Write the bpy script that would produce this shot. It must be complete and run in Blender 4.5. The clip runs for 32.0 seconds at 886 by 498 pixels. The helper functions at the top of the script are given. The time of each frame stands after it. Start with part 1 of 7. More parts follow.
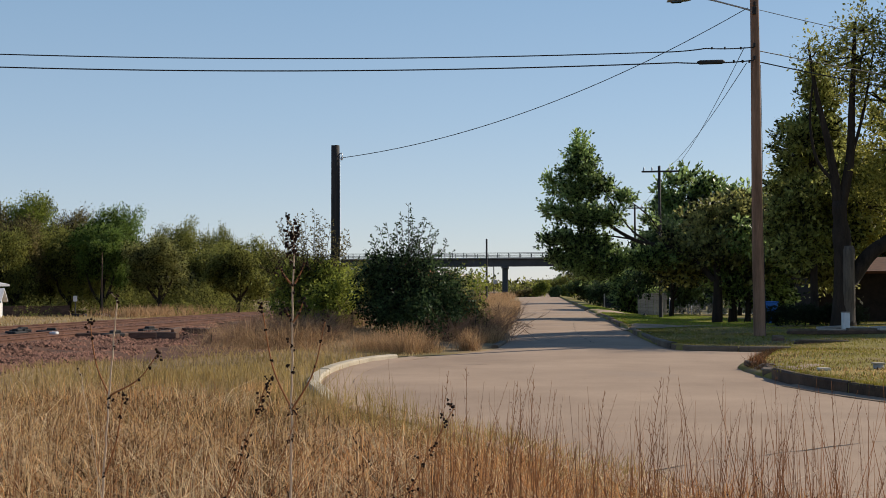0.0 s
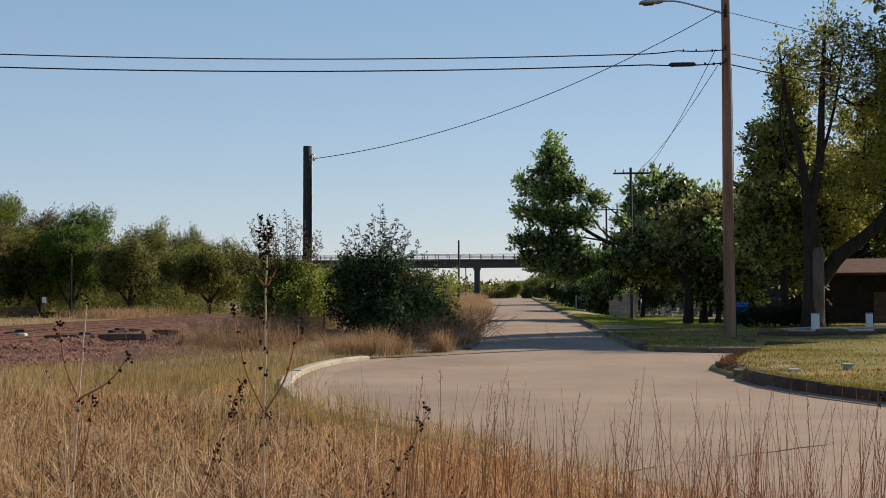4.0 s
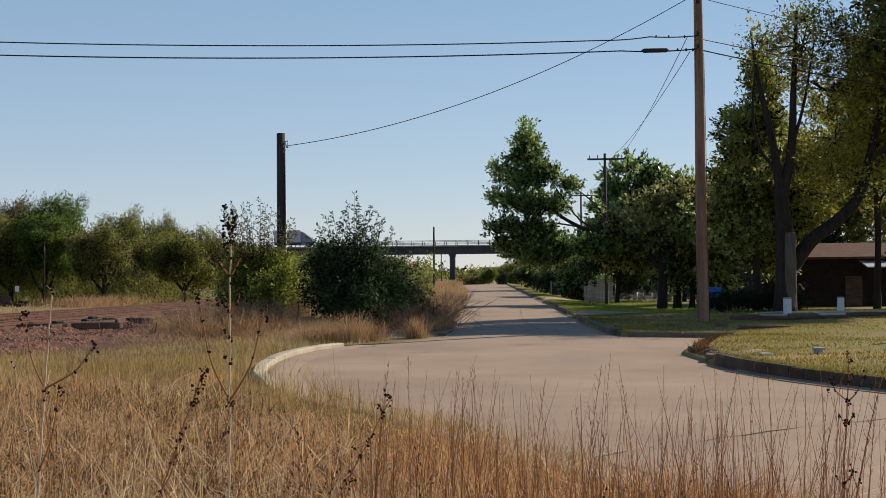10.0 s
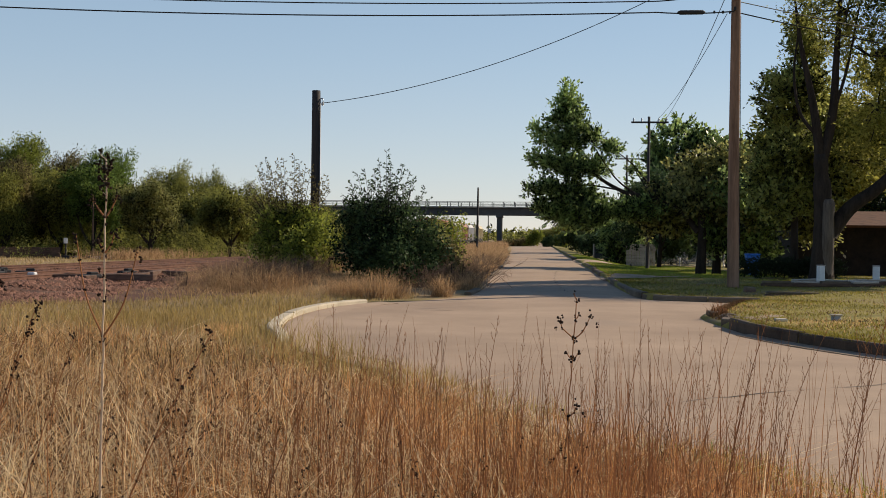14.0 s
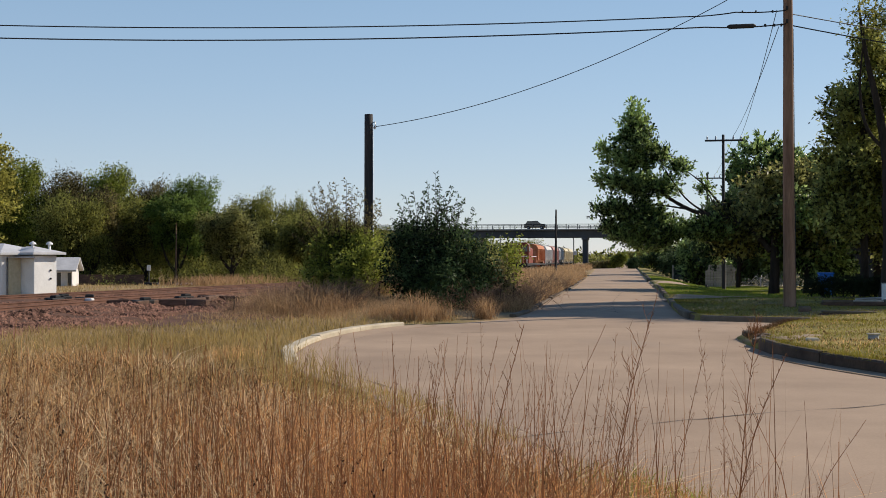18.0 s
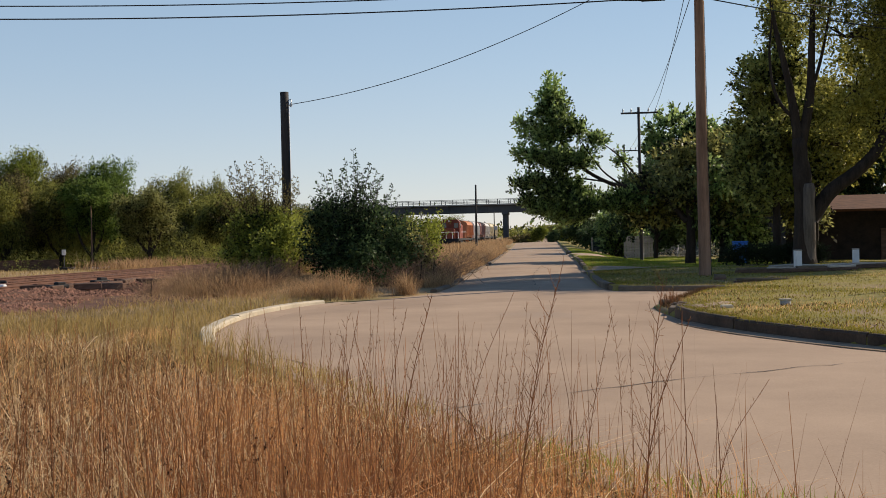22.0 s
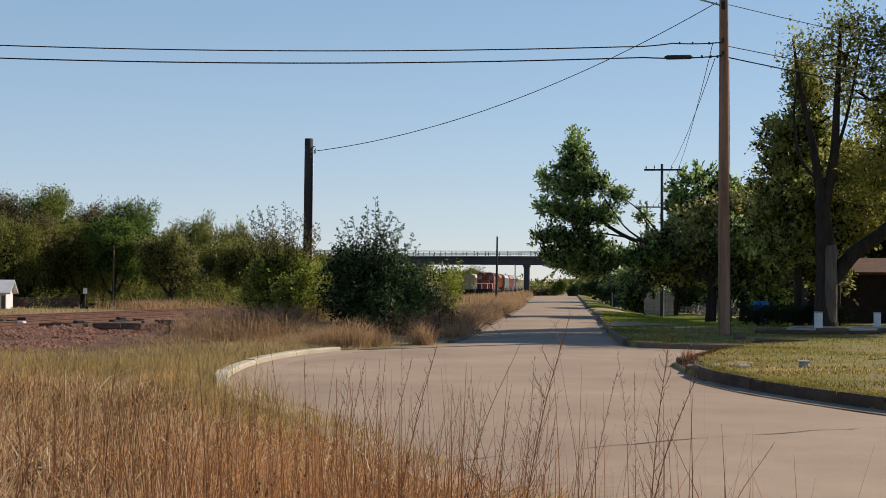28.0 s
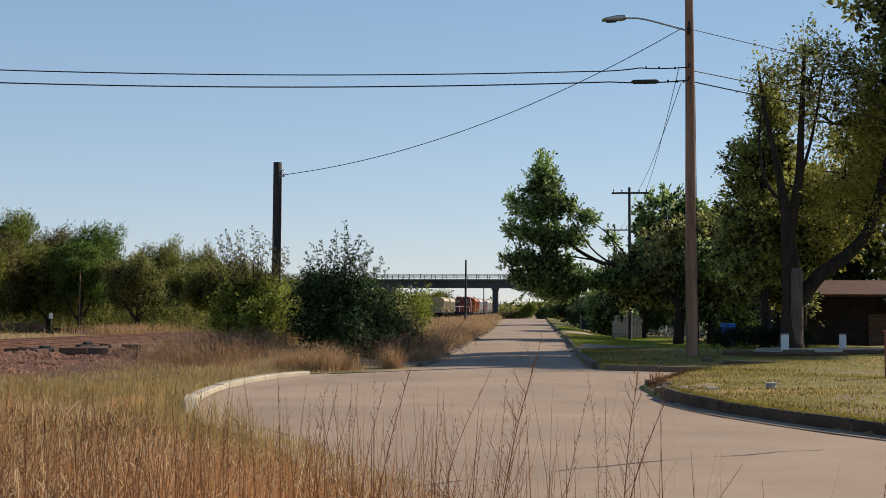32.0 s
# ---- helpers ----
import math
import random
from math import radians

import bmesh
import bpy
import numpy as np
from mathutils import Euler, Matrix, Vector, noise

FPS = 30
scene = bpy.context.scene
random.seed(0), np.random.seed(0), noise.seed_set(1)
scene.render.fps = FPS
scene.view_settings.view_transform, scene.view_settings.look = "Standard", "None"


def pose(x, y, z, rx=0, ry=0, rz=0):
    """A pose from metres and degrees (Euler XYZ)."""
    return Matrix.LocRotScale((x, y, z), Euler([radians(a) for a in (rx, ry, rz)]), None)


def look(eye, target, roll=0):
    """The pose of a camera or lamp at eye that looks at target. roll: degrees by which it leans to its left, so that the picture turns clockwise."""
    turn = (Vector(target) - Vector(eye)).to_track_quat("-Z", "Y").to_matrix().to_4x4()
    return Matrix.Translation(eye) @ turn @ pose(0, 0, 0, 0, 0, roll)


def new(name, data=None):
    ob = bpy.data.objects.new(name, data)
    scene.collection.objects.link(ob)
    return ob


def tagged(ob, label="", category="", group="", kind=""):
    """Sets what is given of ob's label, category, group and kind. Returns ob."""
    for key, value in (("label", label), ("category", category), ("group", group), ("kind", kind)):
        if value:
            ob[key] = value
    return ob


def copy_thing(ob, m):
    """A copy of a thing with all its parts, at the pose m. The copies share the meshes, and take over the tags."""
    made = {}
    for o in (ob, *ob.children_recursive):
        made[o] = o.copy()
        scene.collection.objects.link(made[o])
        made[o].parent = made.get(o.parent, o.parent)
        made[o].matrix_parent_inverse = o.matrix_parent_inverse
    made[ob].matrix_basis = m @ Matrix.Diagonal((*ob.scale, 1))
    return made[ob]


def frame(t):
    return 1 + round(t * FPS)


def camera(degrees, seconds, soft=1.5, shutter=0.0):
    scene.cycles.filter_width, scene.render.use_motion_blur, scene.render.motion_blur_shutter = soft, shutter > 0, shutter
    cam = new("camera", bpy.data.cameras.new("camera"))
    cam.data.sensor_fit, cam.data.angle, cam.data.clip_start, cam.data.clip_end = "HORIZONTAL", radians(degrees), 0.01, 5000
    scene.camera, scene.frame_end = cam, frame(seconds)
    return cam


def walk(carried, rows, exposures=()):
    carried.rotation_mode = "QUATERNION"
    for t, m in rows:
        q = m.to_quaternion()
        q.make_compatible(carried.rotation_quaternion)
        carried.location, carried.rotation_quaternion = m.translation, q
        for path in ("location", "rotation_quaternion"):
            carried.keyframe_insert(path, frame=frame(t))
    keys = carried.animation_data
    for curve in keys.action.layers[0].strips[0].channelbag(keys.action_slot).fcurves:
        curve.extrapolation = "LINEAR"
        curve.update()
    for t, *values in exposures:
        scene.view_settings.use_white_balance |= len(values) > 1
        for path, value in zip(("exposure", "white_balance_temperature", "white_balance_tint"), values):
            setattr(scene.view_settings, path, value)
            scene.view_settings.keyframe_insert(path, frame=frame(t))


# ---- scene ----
cam = camera(40.5, 32.0, soft=0.4)
PATH = [
    (0, (0.947, -0.246, 1.782), (0.768, 1.746, 1.844), -0.3),
    (0.5, (0.933, -0.24, 1.782), (0.766, 1.752, 1.85), -0.0),
    (1, (0.925, -0.239, 1.785), (0.766, 1.753, 1.863), 0.1),
    (1.5, (0.934, -0.211, 1.79), (0.802, 1.783, 1.862), -0.0),
    (2, (0.919, -0.236, 1.775), (0.796, 1.759, 1.837), -0.3),
    (2.5, (0.933, -0.231, 1.779), (0.804, 1.763, 1.848), -0.3),
    (3, (0.921, -0.278, 1.782), (0.783, 1.716, 1.85), -0.2),
    (3.5, (0.93, -0.217, 1.783), (0.798, 1.778, 1.846), -0.3),
    (5.5, (0.936, -0.205, 1.78), (0.801, 1.789, 1.849), -0.2),
    (6, (0.922, -0.227, 1.773), (0.788, 1.768, 1.83), -0.3),
    (6.5, (0.945, -0.224, 1.777), (0.804, 1.77, 1.833), -0.4),
    (7, (0.958, -0.222, 1.789), (0.843, 1.774, 1.844), -0.4),
    (7.5, (0.958, -0.174, 1.777), (0.845, 1.822, 1.816), -0.6),
    (8, (0.966, -0.19, 1.773), (0.865, 1.807, 1.816), -0.6),
    (8.5, (0.969, -0.225, 1.784), (0.868, 1.772, 1.831), -0.7),
    (9, (0.981, -0.184, 1.787), (0.876, 1.813, 1.836), -0.7),
    (9.5, (0.983, -0.213, 1.785), (0.893, 1.785, 1.824), -0.8),
    (10, (0.976, -0.232, 1.788), (0.884, 1.766, 1.829), -0.6),
    (10.5, (0.996, -0.225, 1.788), (0.872, 1.77, 1.855), -0.4),
    (10.6, (1.008, -0.227, 1.776), (0.87, 1.767, 1.842), -0.3),
    (10.8, (1.031, -0.23, 1.751), (0.837, 1.759, 1.817), 0.0),
    (11, (1.054, -0.234, 1.727), (0.831, 1.754, 1.72), -0.0),
    (11.2, (1.078, -0.36, 1.739), (0.856, 1.627, 1.776), -0.2),
    (11.4, (1.102, -0.486, 1.752), (0.915, 1.505, 1.773), -0.3),
    (11.5, (1.114, -0.549, 1.765), (0.957, 1.445, 1.752), -0.2),
    (11.6, (1.103, -0.486, 1.764), (0.922, 1.505, 1.734), -0.8),
    (11.8, (1.082, -0.361, 1.764), (0.886, 1.629, 1.773), -0.4),
    (12, (1.06, -0.236, 1.763), (0.828, 1.749, 1.827), -0.0),
    (12.2, (1.072, -0.366, 1.757), (0.841, 1.62, 1.803), -0.5),
    (12.4, (1.083, -0.495, 1.75), (0.834, 1.488, 1.808), -0.2),
    (12.5, (1.089, -0.56, 1.747), (0.87, 1.428, 1.79), 0.3),
    (12.6, (1.095, -0.549, 1.751), (0.844, 1.434, 1.787), 0.4),
    (12.8, (1.106, -0.528, 1.759), (0.879, 1.459, 1.735), 0.3),
    (13, (1.118, -0.506, 1.767), (0.954, 1.485, 1.671), 2.1),
    (13.2, (1.18, -0.258, 1.767), (1.095, 1.737, 1.644), 0.6),
    (13.4, (1.243, -0.009, 1.767), (1.1, 1.984, 1.695), 1.2),
    (13.5, (1.274, 0.115, 1.767), (1.05, 2.102, 1.749), 2.7),
    (13.6, (1.345, 0.028, 1.761), (1.013, 1.999, 1.787), 2.7),
    (13.8, (1.486, -0.147, 1.75), (1.239, 1.837, 1.761), 2.0),
    (14, (1.628, -0.322, 1.739), (1.453, 1.67, 1.715), 0.6),
    (14.2, (1.752, -0.313, 1.731), (1.521, 1.673, 1.71), 0.3),
    (14.5, (1.938, -0.3, 1.72), (1.604, 1.67, 1.65), -0.7),
    (14.7, (2.059, -0.291, 1.712), (1.809, 1.693, 1.672), -1.2),
    (14.8, (2.12, -0.287, 1.709), (1.821, 1.691, 1.71), -0.1),
    (15, (2.242, -0.278, 1.701), (1.818, 1.672, 1.832), 0.7),
    (15.2, (2.339, -0.19, 1.682), (1.976, 1.774, 1.786), -1.6),
    (15.5, (2.484, -0.057, 1.654), (2.143, 1.912, 1.748), 0.2),
    (17.5, (2.973, 0.093, 1.692), (2.594, 2.056, 1.766), 0.4),
    (17.7, (2.967, 0.105, 1.691), (2.561, 2.063, 1.739), -0.5),
    (18, (2.958, 0.124, 1.689), (2.631, 2.097, 1.704), -0.1),
    (18.2, (2.964, 0.08, 1.7), (2.682, 2.06, 1.731), 0.1),
    (18.3, (2.968, 0.058, 1.705), (2.715, 2.041, 1.762), 0.6),
    (18.5, (2.974, 0.014, 1.716), (2.707, 1.995, 1.768), 1.4),
    (18.7, (2.981, 0.065, 1.708), (2.714, 2.047, 1.751), -0.1),
    (18.8, (2.984, 0.091, 1.703), (2.712, 2.072, 1.695), 0.3),
    (19, (2.991, 0.142, 1.695), (2.725, 2.125, 1.694), 0.3),
    (19.2, (2.986, 0.128, 1.689), (2.691, 2.106, 1.674), -0.4),
    (19.3, (2.984, 0.12, 1.687), (2.686, 2.098, 1.673), -1.1),
    (19.5, (2.979, 0.106, 1.681), (2.665, 2.081, 1.675), -0.9),
    (19.7, (2.978, 0.109, 1.678), (2.672, 2.085, 1.684), -1.1),
    (20, (2.977, 0.113, 1.673), (2.712, 2.095, 1.711), -0.9),
    (20.3, (2.982, 0.146, 1.681), (2.697, 2.126, 1.67), -0.9),
    (20.5, (2.985, 0.168, 1.687), (2.669, 2.143, 1.677), -0.8),
    (20.7, (2.982, 0.184, 1.677), (2.681, 2.161, 1.654), -0.8),
    (21, (2.978, 0.209, 1.663), (2.702, 2.19, 1.643), -0.9),
    (21.5, (3.007, 0.205, 1.664), (2.802, 2.194, 1.642), -1.5),
    (22, (3.01, 0.153, 1.664), (2.812, 2.143, 1.639), -1.4),
    (22.5, (3.001, 0.174, 1.674), (2.815, 2.165, 1.638), -1.1),
    (22.7, (3.006, 0.174, 1.676), (2.833, 2.165, 1.627), -0.7),
    (23, (3.014, 0.173, 1.68), (2.802, 2.161, 1.619), -0.7),
    (23.3, (3.011, 0.159, 1.674), (2.8, 2.147, 1.658), -0.4),
    (23.5, (3.009, 0.149, 1.67), (2.777, 2.136, 1.681), -0.6),
    (24, (3.021, 0.141, 1.683), (2.799, 2.129, 1.679), -0.5),
    (24.3, (3.033, 0.106, 1.682), (2.827, 2.095, 1.71), -0.3),
    (24.5, (3.041, 0.082, 1.681), (2.859, 2.073, 1.709), 0.8),
    (25, (3.055, 0.084, 1.659), (2.859, 2.073, 1.723), 0.7),
    (25.5, (3.06, 0.056, 1.649), (2.853, 2.043, 1.743), 0.6),
    (27.5, (3.028, 0.092, 1.678), (2.816, 2.08, 1.736), 0.5),
    (28, (3.061, 0.159, 1.665), (2.829, 2.145, 1.724), 0.4),
    (28.5, (3.015, 0.025, 1.673), (2.789, 2.011, 1.729), 0.6),
    (29, (3.031, 0.046, 1.663), (2.798, 2.032, 1.715), 0.6),
    (29.5, (3.024, 0.03, 1.677), (2.783, 2.015, 1.725), 0.4),
    (30, (3.034, 0.032, 1.674), (2.805, 2.018, 1.743), 0.5),
    (30.5, (3.045, -0.017, 1.681), (2.804, 1.967, 1.754), 0.1),
    (31, (3.055, 0.053, 1.675), (2.853, 2.041, 1.75), -0.0),
    (31.5, (3.047, 0.042, 1.67), (2.87, 2.032, 1.755), 0.4),
    (32, (3.051, 0.106, 1.668), (2.871, 2.096, 1.766), 0.2),
]
# the picture turns a little warmer while the camera looks down at the grass
TONE = [(0, -0.12, 6520, 10), (9, -0.12, 6560, 10), (12, -0.12, 6640, 11), (13.2, -0.06, 7000, 12), (14.2, -0.06, 6950, 11), (15, -0.05, 6250, 10), (17.5, -0.05, 6400, 10), (20, -0.03, 6900, 12), (22, 0.0, 6900, 12), (23, 0.0, 7200, 12), (24.5, 0.0, 6950, 12), (27, -0.05, 6520, 10), (32, -0.05, 6520, 10)]
walk(cam, [(t, look(e, g, r)) for t, e, g, r in PATH], TONE)

# ---- sun, sky and exposure ----
SUN = Vector((0.675, 0.515, 0.54)).normalized()
world = bpy.data.worlds.new("sky")
scene.world = world
world.use_nodes = True
wn = world.node_tree
sky = wn.nodes.new("ShaderNodeTexSky")
sky.sky_type, sky.sun_disc = "NISHITA", False
sky.sun_elevation, sky.sun_rotation = math.asin(SUN.z), math.atan2(SUN.x, SUN.y)
sky.altitude = 300
sky.air_density, sky.dust_density, sky.ozone_density = 1.0, 0.0, 2.8
haze = wn.nodes.new("ShaderNodeMix")
haze.data_type, haze.blend_type = "RGBA", "MULTIPLY"
haze.inputs[0].default_value = 1.0
haze.inputs[7].default_value = (1.07, 0.98, 0.955, 1)
wn.links.new(sky.outputs[0], haze.inputs[6])
# thin even haze lies over the whole sky, palest towards the horizon
way = wn.nodes.new("ShaderNodeTexCoord")
split = wn.nodes.new("ShaderNodeSeparateXYZ")
wn.links.new(way.outputs["Generated"], split.inputs[0])
veil = wn.nodes.new("ShaderNodeValToRGB")
for at, c in ((0.0, (4.35, 5.05, 6.0)), (0.14, (3.1, 4.4, 5.85)), (0.32, (1.85, 3.45, 5.25)), (0.6, (0.55, 1.3, 2.85)), (0.95, (0.22, 0.6, 1.7))):
    e = veil.color_ramp.elements[0] if at == 0.0 else veil.color_ramp.elements.new(at)
    e.position, e.color = at, (c[0] / 8, c[1] / 8, c[2] / 8, 1)
veil.color_ramp.elements.remove(veil.color_ramp.elements[-1])
wn.links.new(split.outputs[2], veil.inputs[0])
gain = wn.nodes.new("ShaderNodeMix")
gain.data_type, gain.blend_type, gain.clamp_result = "RGBA", "MULTIPLY", False
gain.inputs[0].default_value = 1.0
gain.inputs[7].default_value = (8, 8, 8, 1)
wn.links.new(veil.outputs[0], gain.inputs[6])
both = wn.nodes.new("ShaderNodeMix")
both.data_type = "RGBA"
both.inputs[0].default_value = 0.65
wn.links.new(haze.outputs[2], both.inputs[6])
wn.links.new(gain.outputs[2], both.inputs[7])
wn.links.new(both.outputs[2], wn.nodes["Background"].inputs[0])
wn.nodes["Background"].inputs[1].default_value = 0.125
sun_data = bpy.data.lights.new("sun", "SUN")
sun_data.energy, sun_data.angle, sun_data.color = 5.0, radians(0.6), (1.0, 0.89, 0.74)
sun = new("sun", sun_data)
sun.matrix_world = look(SUN * 80, (0, 0, 0))
scene.view_settings.exposure = 0.0


# ---- materials ----
def stuff(name, low, high, scale=3.0, fine=40.0, rough=0.85, bump=0.3, metal=0.0, stretch=(1, 1, 1), spots=None, shine=0.3):
    """A surface of two colours mixed at two scales, with relief."""
    m = bpy.data.materials.new(name)
    m.use_nodes = True
    t = m.node_tree
    p = t.nodes["Principled BSDF"]
    co = t.nodes.new("ShaderNodeTexCoord")
    mp = t.nodes.new("ShaderNodeMapping")
    mp.inputs["Scale"].default_value = stretch
    t.links.new(co.outputs["Object"], mp.inputs[0])
    big, small = t.nodes.new("ShaderNodeTexNoise"), t.nodes.new("ShaderNodeTexNoise")
    for n, s in ((big, scale), (small, fine)):
        n.inputs["Scale"].default_value = s
        n.inputs["Detail"].default_value = 5
        n.inputs["Roughness"].default_value = 0.65
        t.links.new(mp.outputs[0], n.inputs["Vector"])
    add = t.nodes.new("ShaderNodeMath")
    add.operation = "MULTIPLY_ADD"
    t.links.new(small.outputs[0], add.inputs[0])
    add.inputs[1].default_value = 0.45
    t.links.new(big.outputs[0], add.inputs[2])
    info = t.nodes.new("ShaderNodeObjectInfo")
    add2 = t.nodes.new("ShaderNodeMath")
    add2.operation = "MULTIPLY_ADD"
    t.links.new(info.outputs["Random"], add2.inputs[0])
    add2.inputs[1].default_value = 0.12
    t.links.new(add.outputs[0], add2.inputs[2])
    ramp = t.nodes.new("ShaderNodeValToRGB")
    ramp.color_ramp.elements[0].position, ramp.color_ramp.elements[1].position = 0.52, 1.02
    ramp.color_ramp.elements[0].color, ramp.color_ramp.elements[1].color = (*low, 1), (*high, 1)
    t.links.new(add2.outputs[0], ramp.inputs[0])
    colour = ramp.outputs[0]
    if spots:
        vo = t.nodes.new("ShaderNodeTexNoise")
        vo.inputs["Scale"].default_value = spots[1]
        vo.inputs["Detail"].default_value = 3
        t.links.new(mp.outputs[0], vo.inputs["Vector"])
        r2 = t.nodes.new("ShaderNodeValToRGB")
        r2.color_ramp.elements[0].position, r2.color_ramp.elements[1].position = spots[2], spots[2] + 0.12
        t.links.new(vo.outputs[0], r2.inputs[0])
        mx = t.nodes.new("ShaderNodeMix")
        mx.data_type = "RGBA"
        t.links.new(r2.outputs[0], mx.inputs["Factor"])
        t.links.new(colour, mx.inputs[6])
        mx.inputs[7].default_value = (*spots[0], 1)
        colour = mx.outputs[2]
    t.links.new(colour, p.inputs["Base Color"])
    p.inputs["Roughness"].default_value = rough
    p.inputs["Metallic"].default_value = metal
    p.inputs["Specular IOR Level"].default_value = shine
    if bump:
        b = t.nodes.new("ShaderNodeBump")
        b.inputs["Strength"].default_value = bump
        b.inputs["Distance"].default_value = 0.02
        t.links.new(add.outputs[0], b.inputs["Height"])
        t.links.new(b.outputs[0], p.inputs["Normal"])
    return m


def leafy(name, low, high, through_light=0.45, rough=0.6, patch=0.35, gloss=0.15, bias=0.35):
    """Thin leaves or straws: each island has a random tone, and light passes through; a high bias leaves few bright, as
    glints among shade.
    """
    m = bpy.data.materials.new(name)
    m.use_nodes = True
    t = m.node_tree
    p = t.nodes["Principled BSDF"]
    geo = t.nodes.new("ShaderNodeNewGeometry")
    co = t.nodes.new("ShaderNodeTexCoord")
    n = t.nodes.new("ShaderNodeTexNoise")
    n.inputs["Scale"].default_value = patch
    n.inputs["Detail"].default_value = 3
    t.links.new(co.outputs["Object"], n.inputs["Vector"])
    a = t.nodes.new("ShaderNodeMath")
    a.operation = "MULTIPLY_ADD"
    t.links.new(geo.outputs["Random Per Island"], a.inputs[0])
    a.inputs[1].default_value = 0.6
    t.links.new(n.outputs[0], a.inputs[2])
    ramp = t.nodes.new("ShaderNodeValToRGB")
    ramp.color_ramp.elements[0].position, ramp.color_ramp.elements[1].position = bias, 1.15
    ramp.color_ramp.elements[0].color, ramp.color_ramp.elements[1].color = (*low, 1), (*high, 1)
    t.links.new(a.outputs[0], ramp.inputs[0])
    t.links.new(ramp.outputs[0], p.inputs["Base Color"])
    p.inputs["Roughness"].default_value = rough
    p.inputs["Specular IOR Level"].default_value = gloss
    tr = t.nodes.new("ShaderNodeBsdfTranslucent")
    t.links.new(ramp.outputs[0], tr.inputs[0])
    mix = t.nodes.new("ShaderNodeMixShader")
    mix.inputs[0].default_value = through_light
    t.links.new(p.outputs[0], mix.inputs[1])
    t.links.new(tr.outputs[0], mix.inputs[2])
    t.links.new(mix.outputs[0], t.nodes["Material Output"].inputs[0])
    return m


def glassy(name, colour=(0.03, 0.04, 0.05)):
    m = bpy.data.materials.new(name)
    m.use_nodes = True
    p = m.node_tree.nodes["Principled BSDF"]
    p.inputs["Base Color"].default_value = (*colour, 1)
    p.inputs["Roughness"].default_value = 0.08
    p.inputs["Specular IOR Level"].default_value = 0.8
    return m


M_EARTH = stuff("dry_earth", (0.165, 0.104, 0.053), (0.391, 0.275, 0.139), 0.35, 9, 0.95, 0.6, spots=((0.20, 0.155, 0.06), 0.22, 0.52))
M_LAWN = stuff("lawn_turf", (0.06, 0.058, 0.012), (0.34, 0.27, 0.055), 0.7, 14, 0.95, 0.8, spots=((0.24, 0.17, 0.095), 0.35, 0.54))
M_ROAD = stuff("worn_road", (0.315, 0.222, 0.153), (0.475, 0.34, 0.235), 0.3, 45, 0.92, 0.35, spots=((0.32, 0.24, 0.18), 0.12, 0.58))
M_TAR = stuff("crack_tar", (0.03, 0.027, 0.025), (0.09, 0.08, 0.07), 3, 40, 0.9, 0.2)
M_DIRT = stuff("dark_dirt", (0.07, 0.048, 0.032), (0.24, 0.165, 0.11), 4, 30, 0.95, 0.5)
M_KERB = stuff("kerb_concrete", (0.360, 0.301, 0.216), (0.620, 0.533, 0.396), 1.2, 25, 0.9, 0.35)
M_GUTTER = stuff("pale_gutter_concrete", (0.20, 0.14, 0.095), (0.40, 0.30, 0.21), 1.2, 25, 0.9, 0.3)
# much darker than the pale kerb, to stand for its shaded face
M_KERBSHADE = stuff("shaded_kerb_concrete", (0.03, 0.02, 0.014), (0.115, 0.078, 0.054), 1.2, 25, 0.9, 0.4)
M_KERBM = stuff("grey_kerb_concrete", (0.07, 0.05, 0.035), (0.22, 0.165, 0.115), 1.2, 25, 0.9, 0.4)
M_BALLAST = stuff("ballast_stone", (0.026, 0.012, 0.008), (0.20, 0.096, 0.056), 1.5, 14, 0.95, 1.0)
M_RAIL = stuff("rusty_rail", (0.09, 0.045, 0.032), (0.22, 0.115, 0.08), 2, 30, 0.7, 0.2, metal=0.4)
M_TIE = stuff("old_tie_wood", (0.05, 0.03, 0.022), (0.2, 0.12, 0.085), 1.5, 20, 0.95, 0.5, stretch=(1, 4, 4))
M_POLE = stuff("weathered_pole_wood", (0.07, 0.036, 0.022), (0.34, 0.20, 0.13), 2.5, 30, 0.9, 0.3, stretch=(1.6, 1.6, 0.12))
M_DARKPOLE = stuff("creosote_pole_wood", (0.012, 0.011, 0.012), (0.055, 0.048, 0.045), 3, 30, 0.75, 0.4, stretch=(3, 3, 0.12))
M_BARK = stuff("tree_bark", (0.010, 0.008, 0.006), (0.05, 0.036, 0.027), 3, 24, 0.95, 0.8, stretch=(2, 2, 0.35))
M_DEADWOOD = stuff("dead_twigs", (0.10, 0.055, 0.034), (0.38, 0.235, 0.145), 3, 24, 0.95, 0.2)
M_CABLE = stuff("black_cable", (0.008, 0.008, 0.009), (0.025, 0.025, 0.027), 2, 20, 0.6, 0)
M_STEEL = stuff("galvanised_steel", (0.3, 0.31, 0.32), (0.5, 0.51, 0.52), 3, 40, 0.5, 0.1, metal=0.7)
M_BRIDGE = stuff("dark_bridge_steel", (0.035, 0.037, 0.042), (0.085, 0.088, 0.095), 0.2, 4, 0.7, 0.15)
M_CONC = stuff("grey_concrete", (0.26, 0.25, 0.23), (0.44, 0.42, 0.39), 0.5, 8, 0.9, 0.3)
M_WHITE = stuff("white_paint", (0.62, 0.61, 0.6), (0.84, 0.83, 0.82), 0.8, 14, 0.6, 0.1)
M_GREY = stuff("blue_grey_paint", (0.20, 0.205, 0.23), (0.31, 0.315, 0.34), 0.8, 14, 0.6, 0.1)
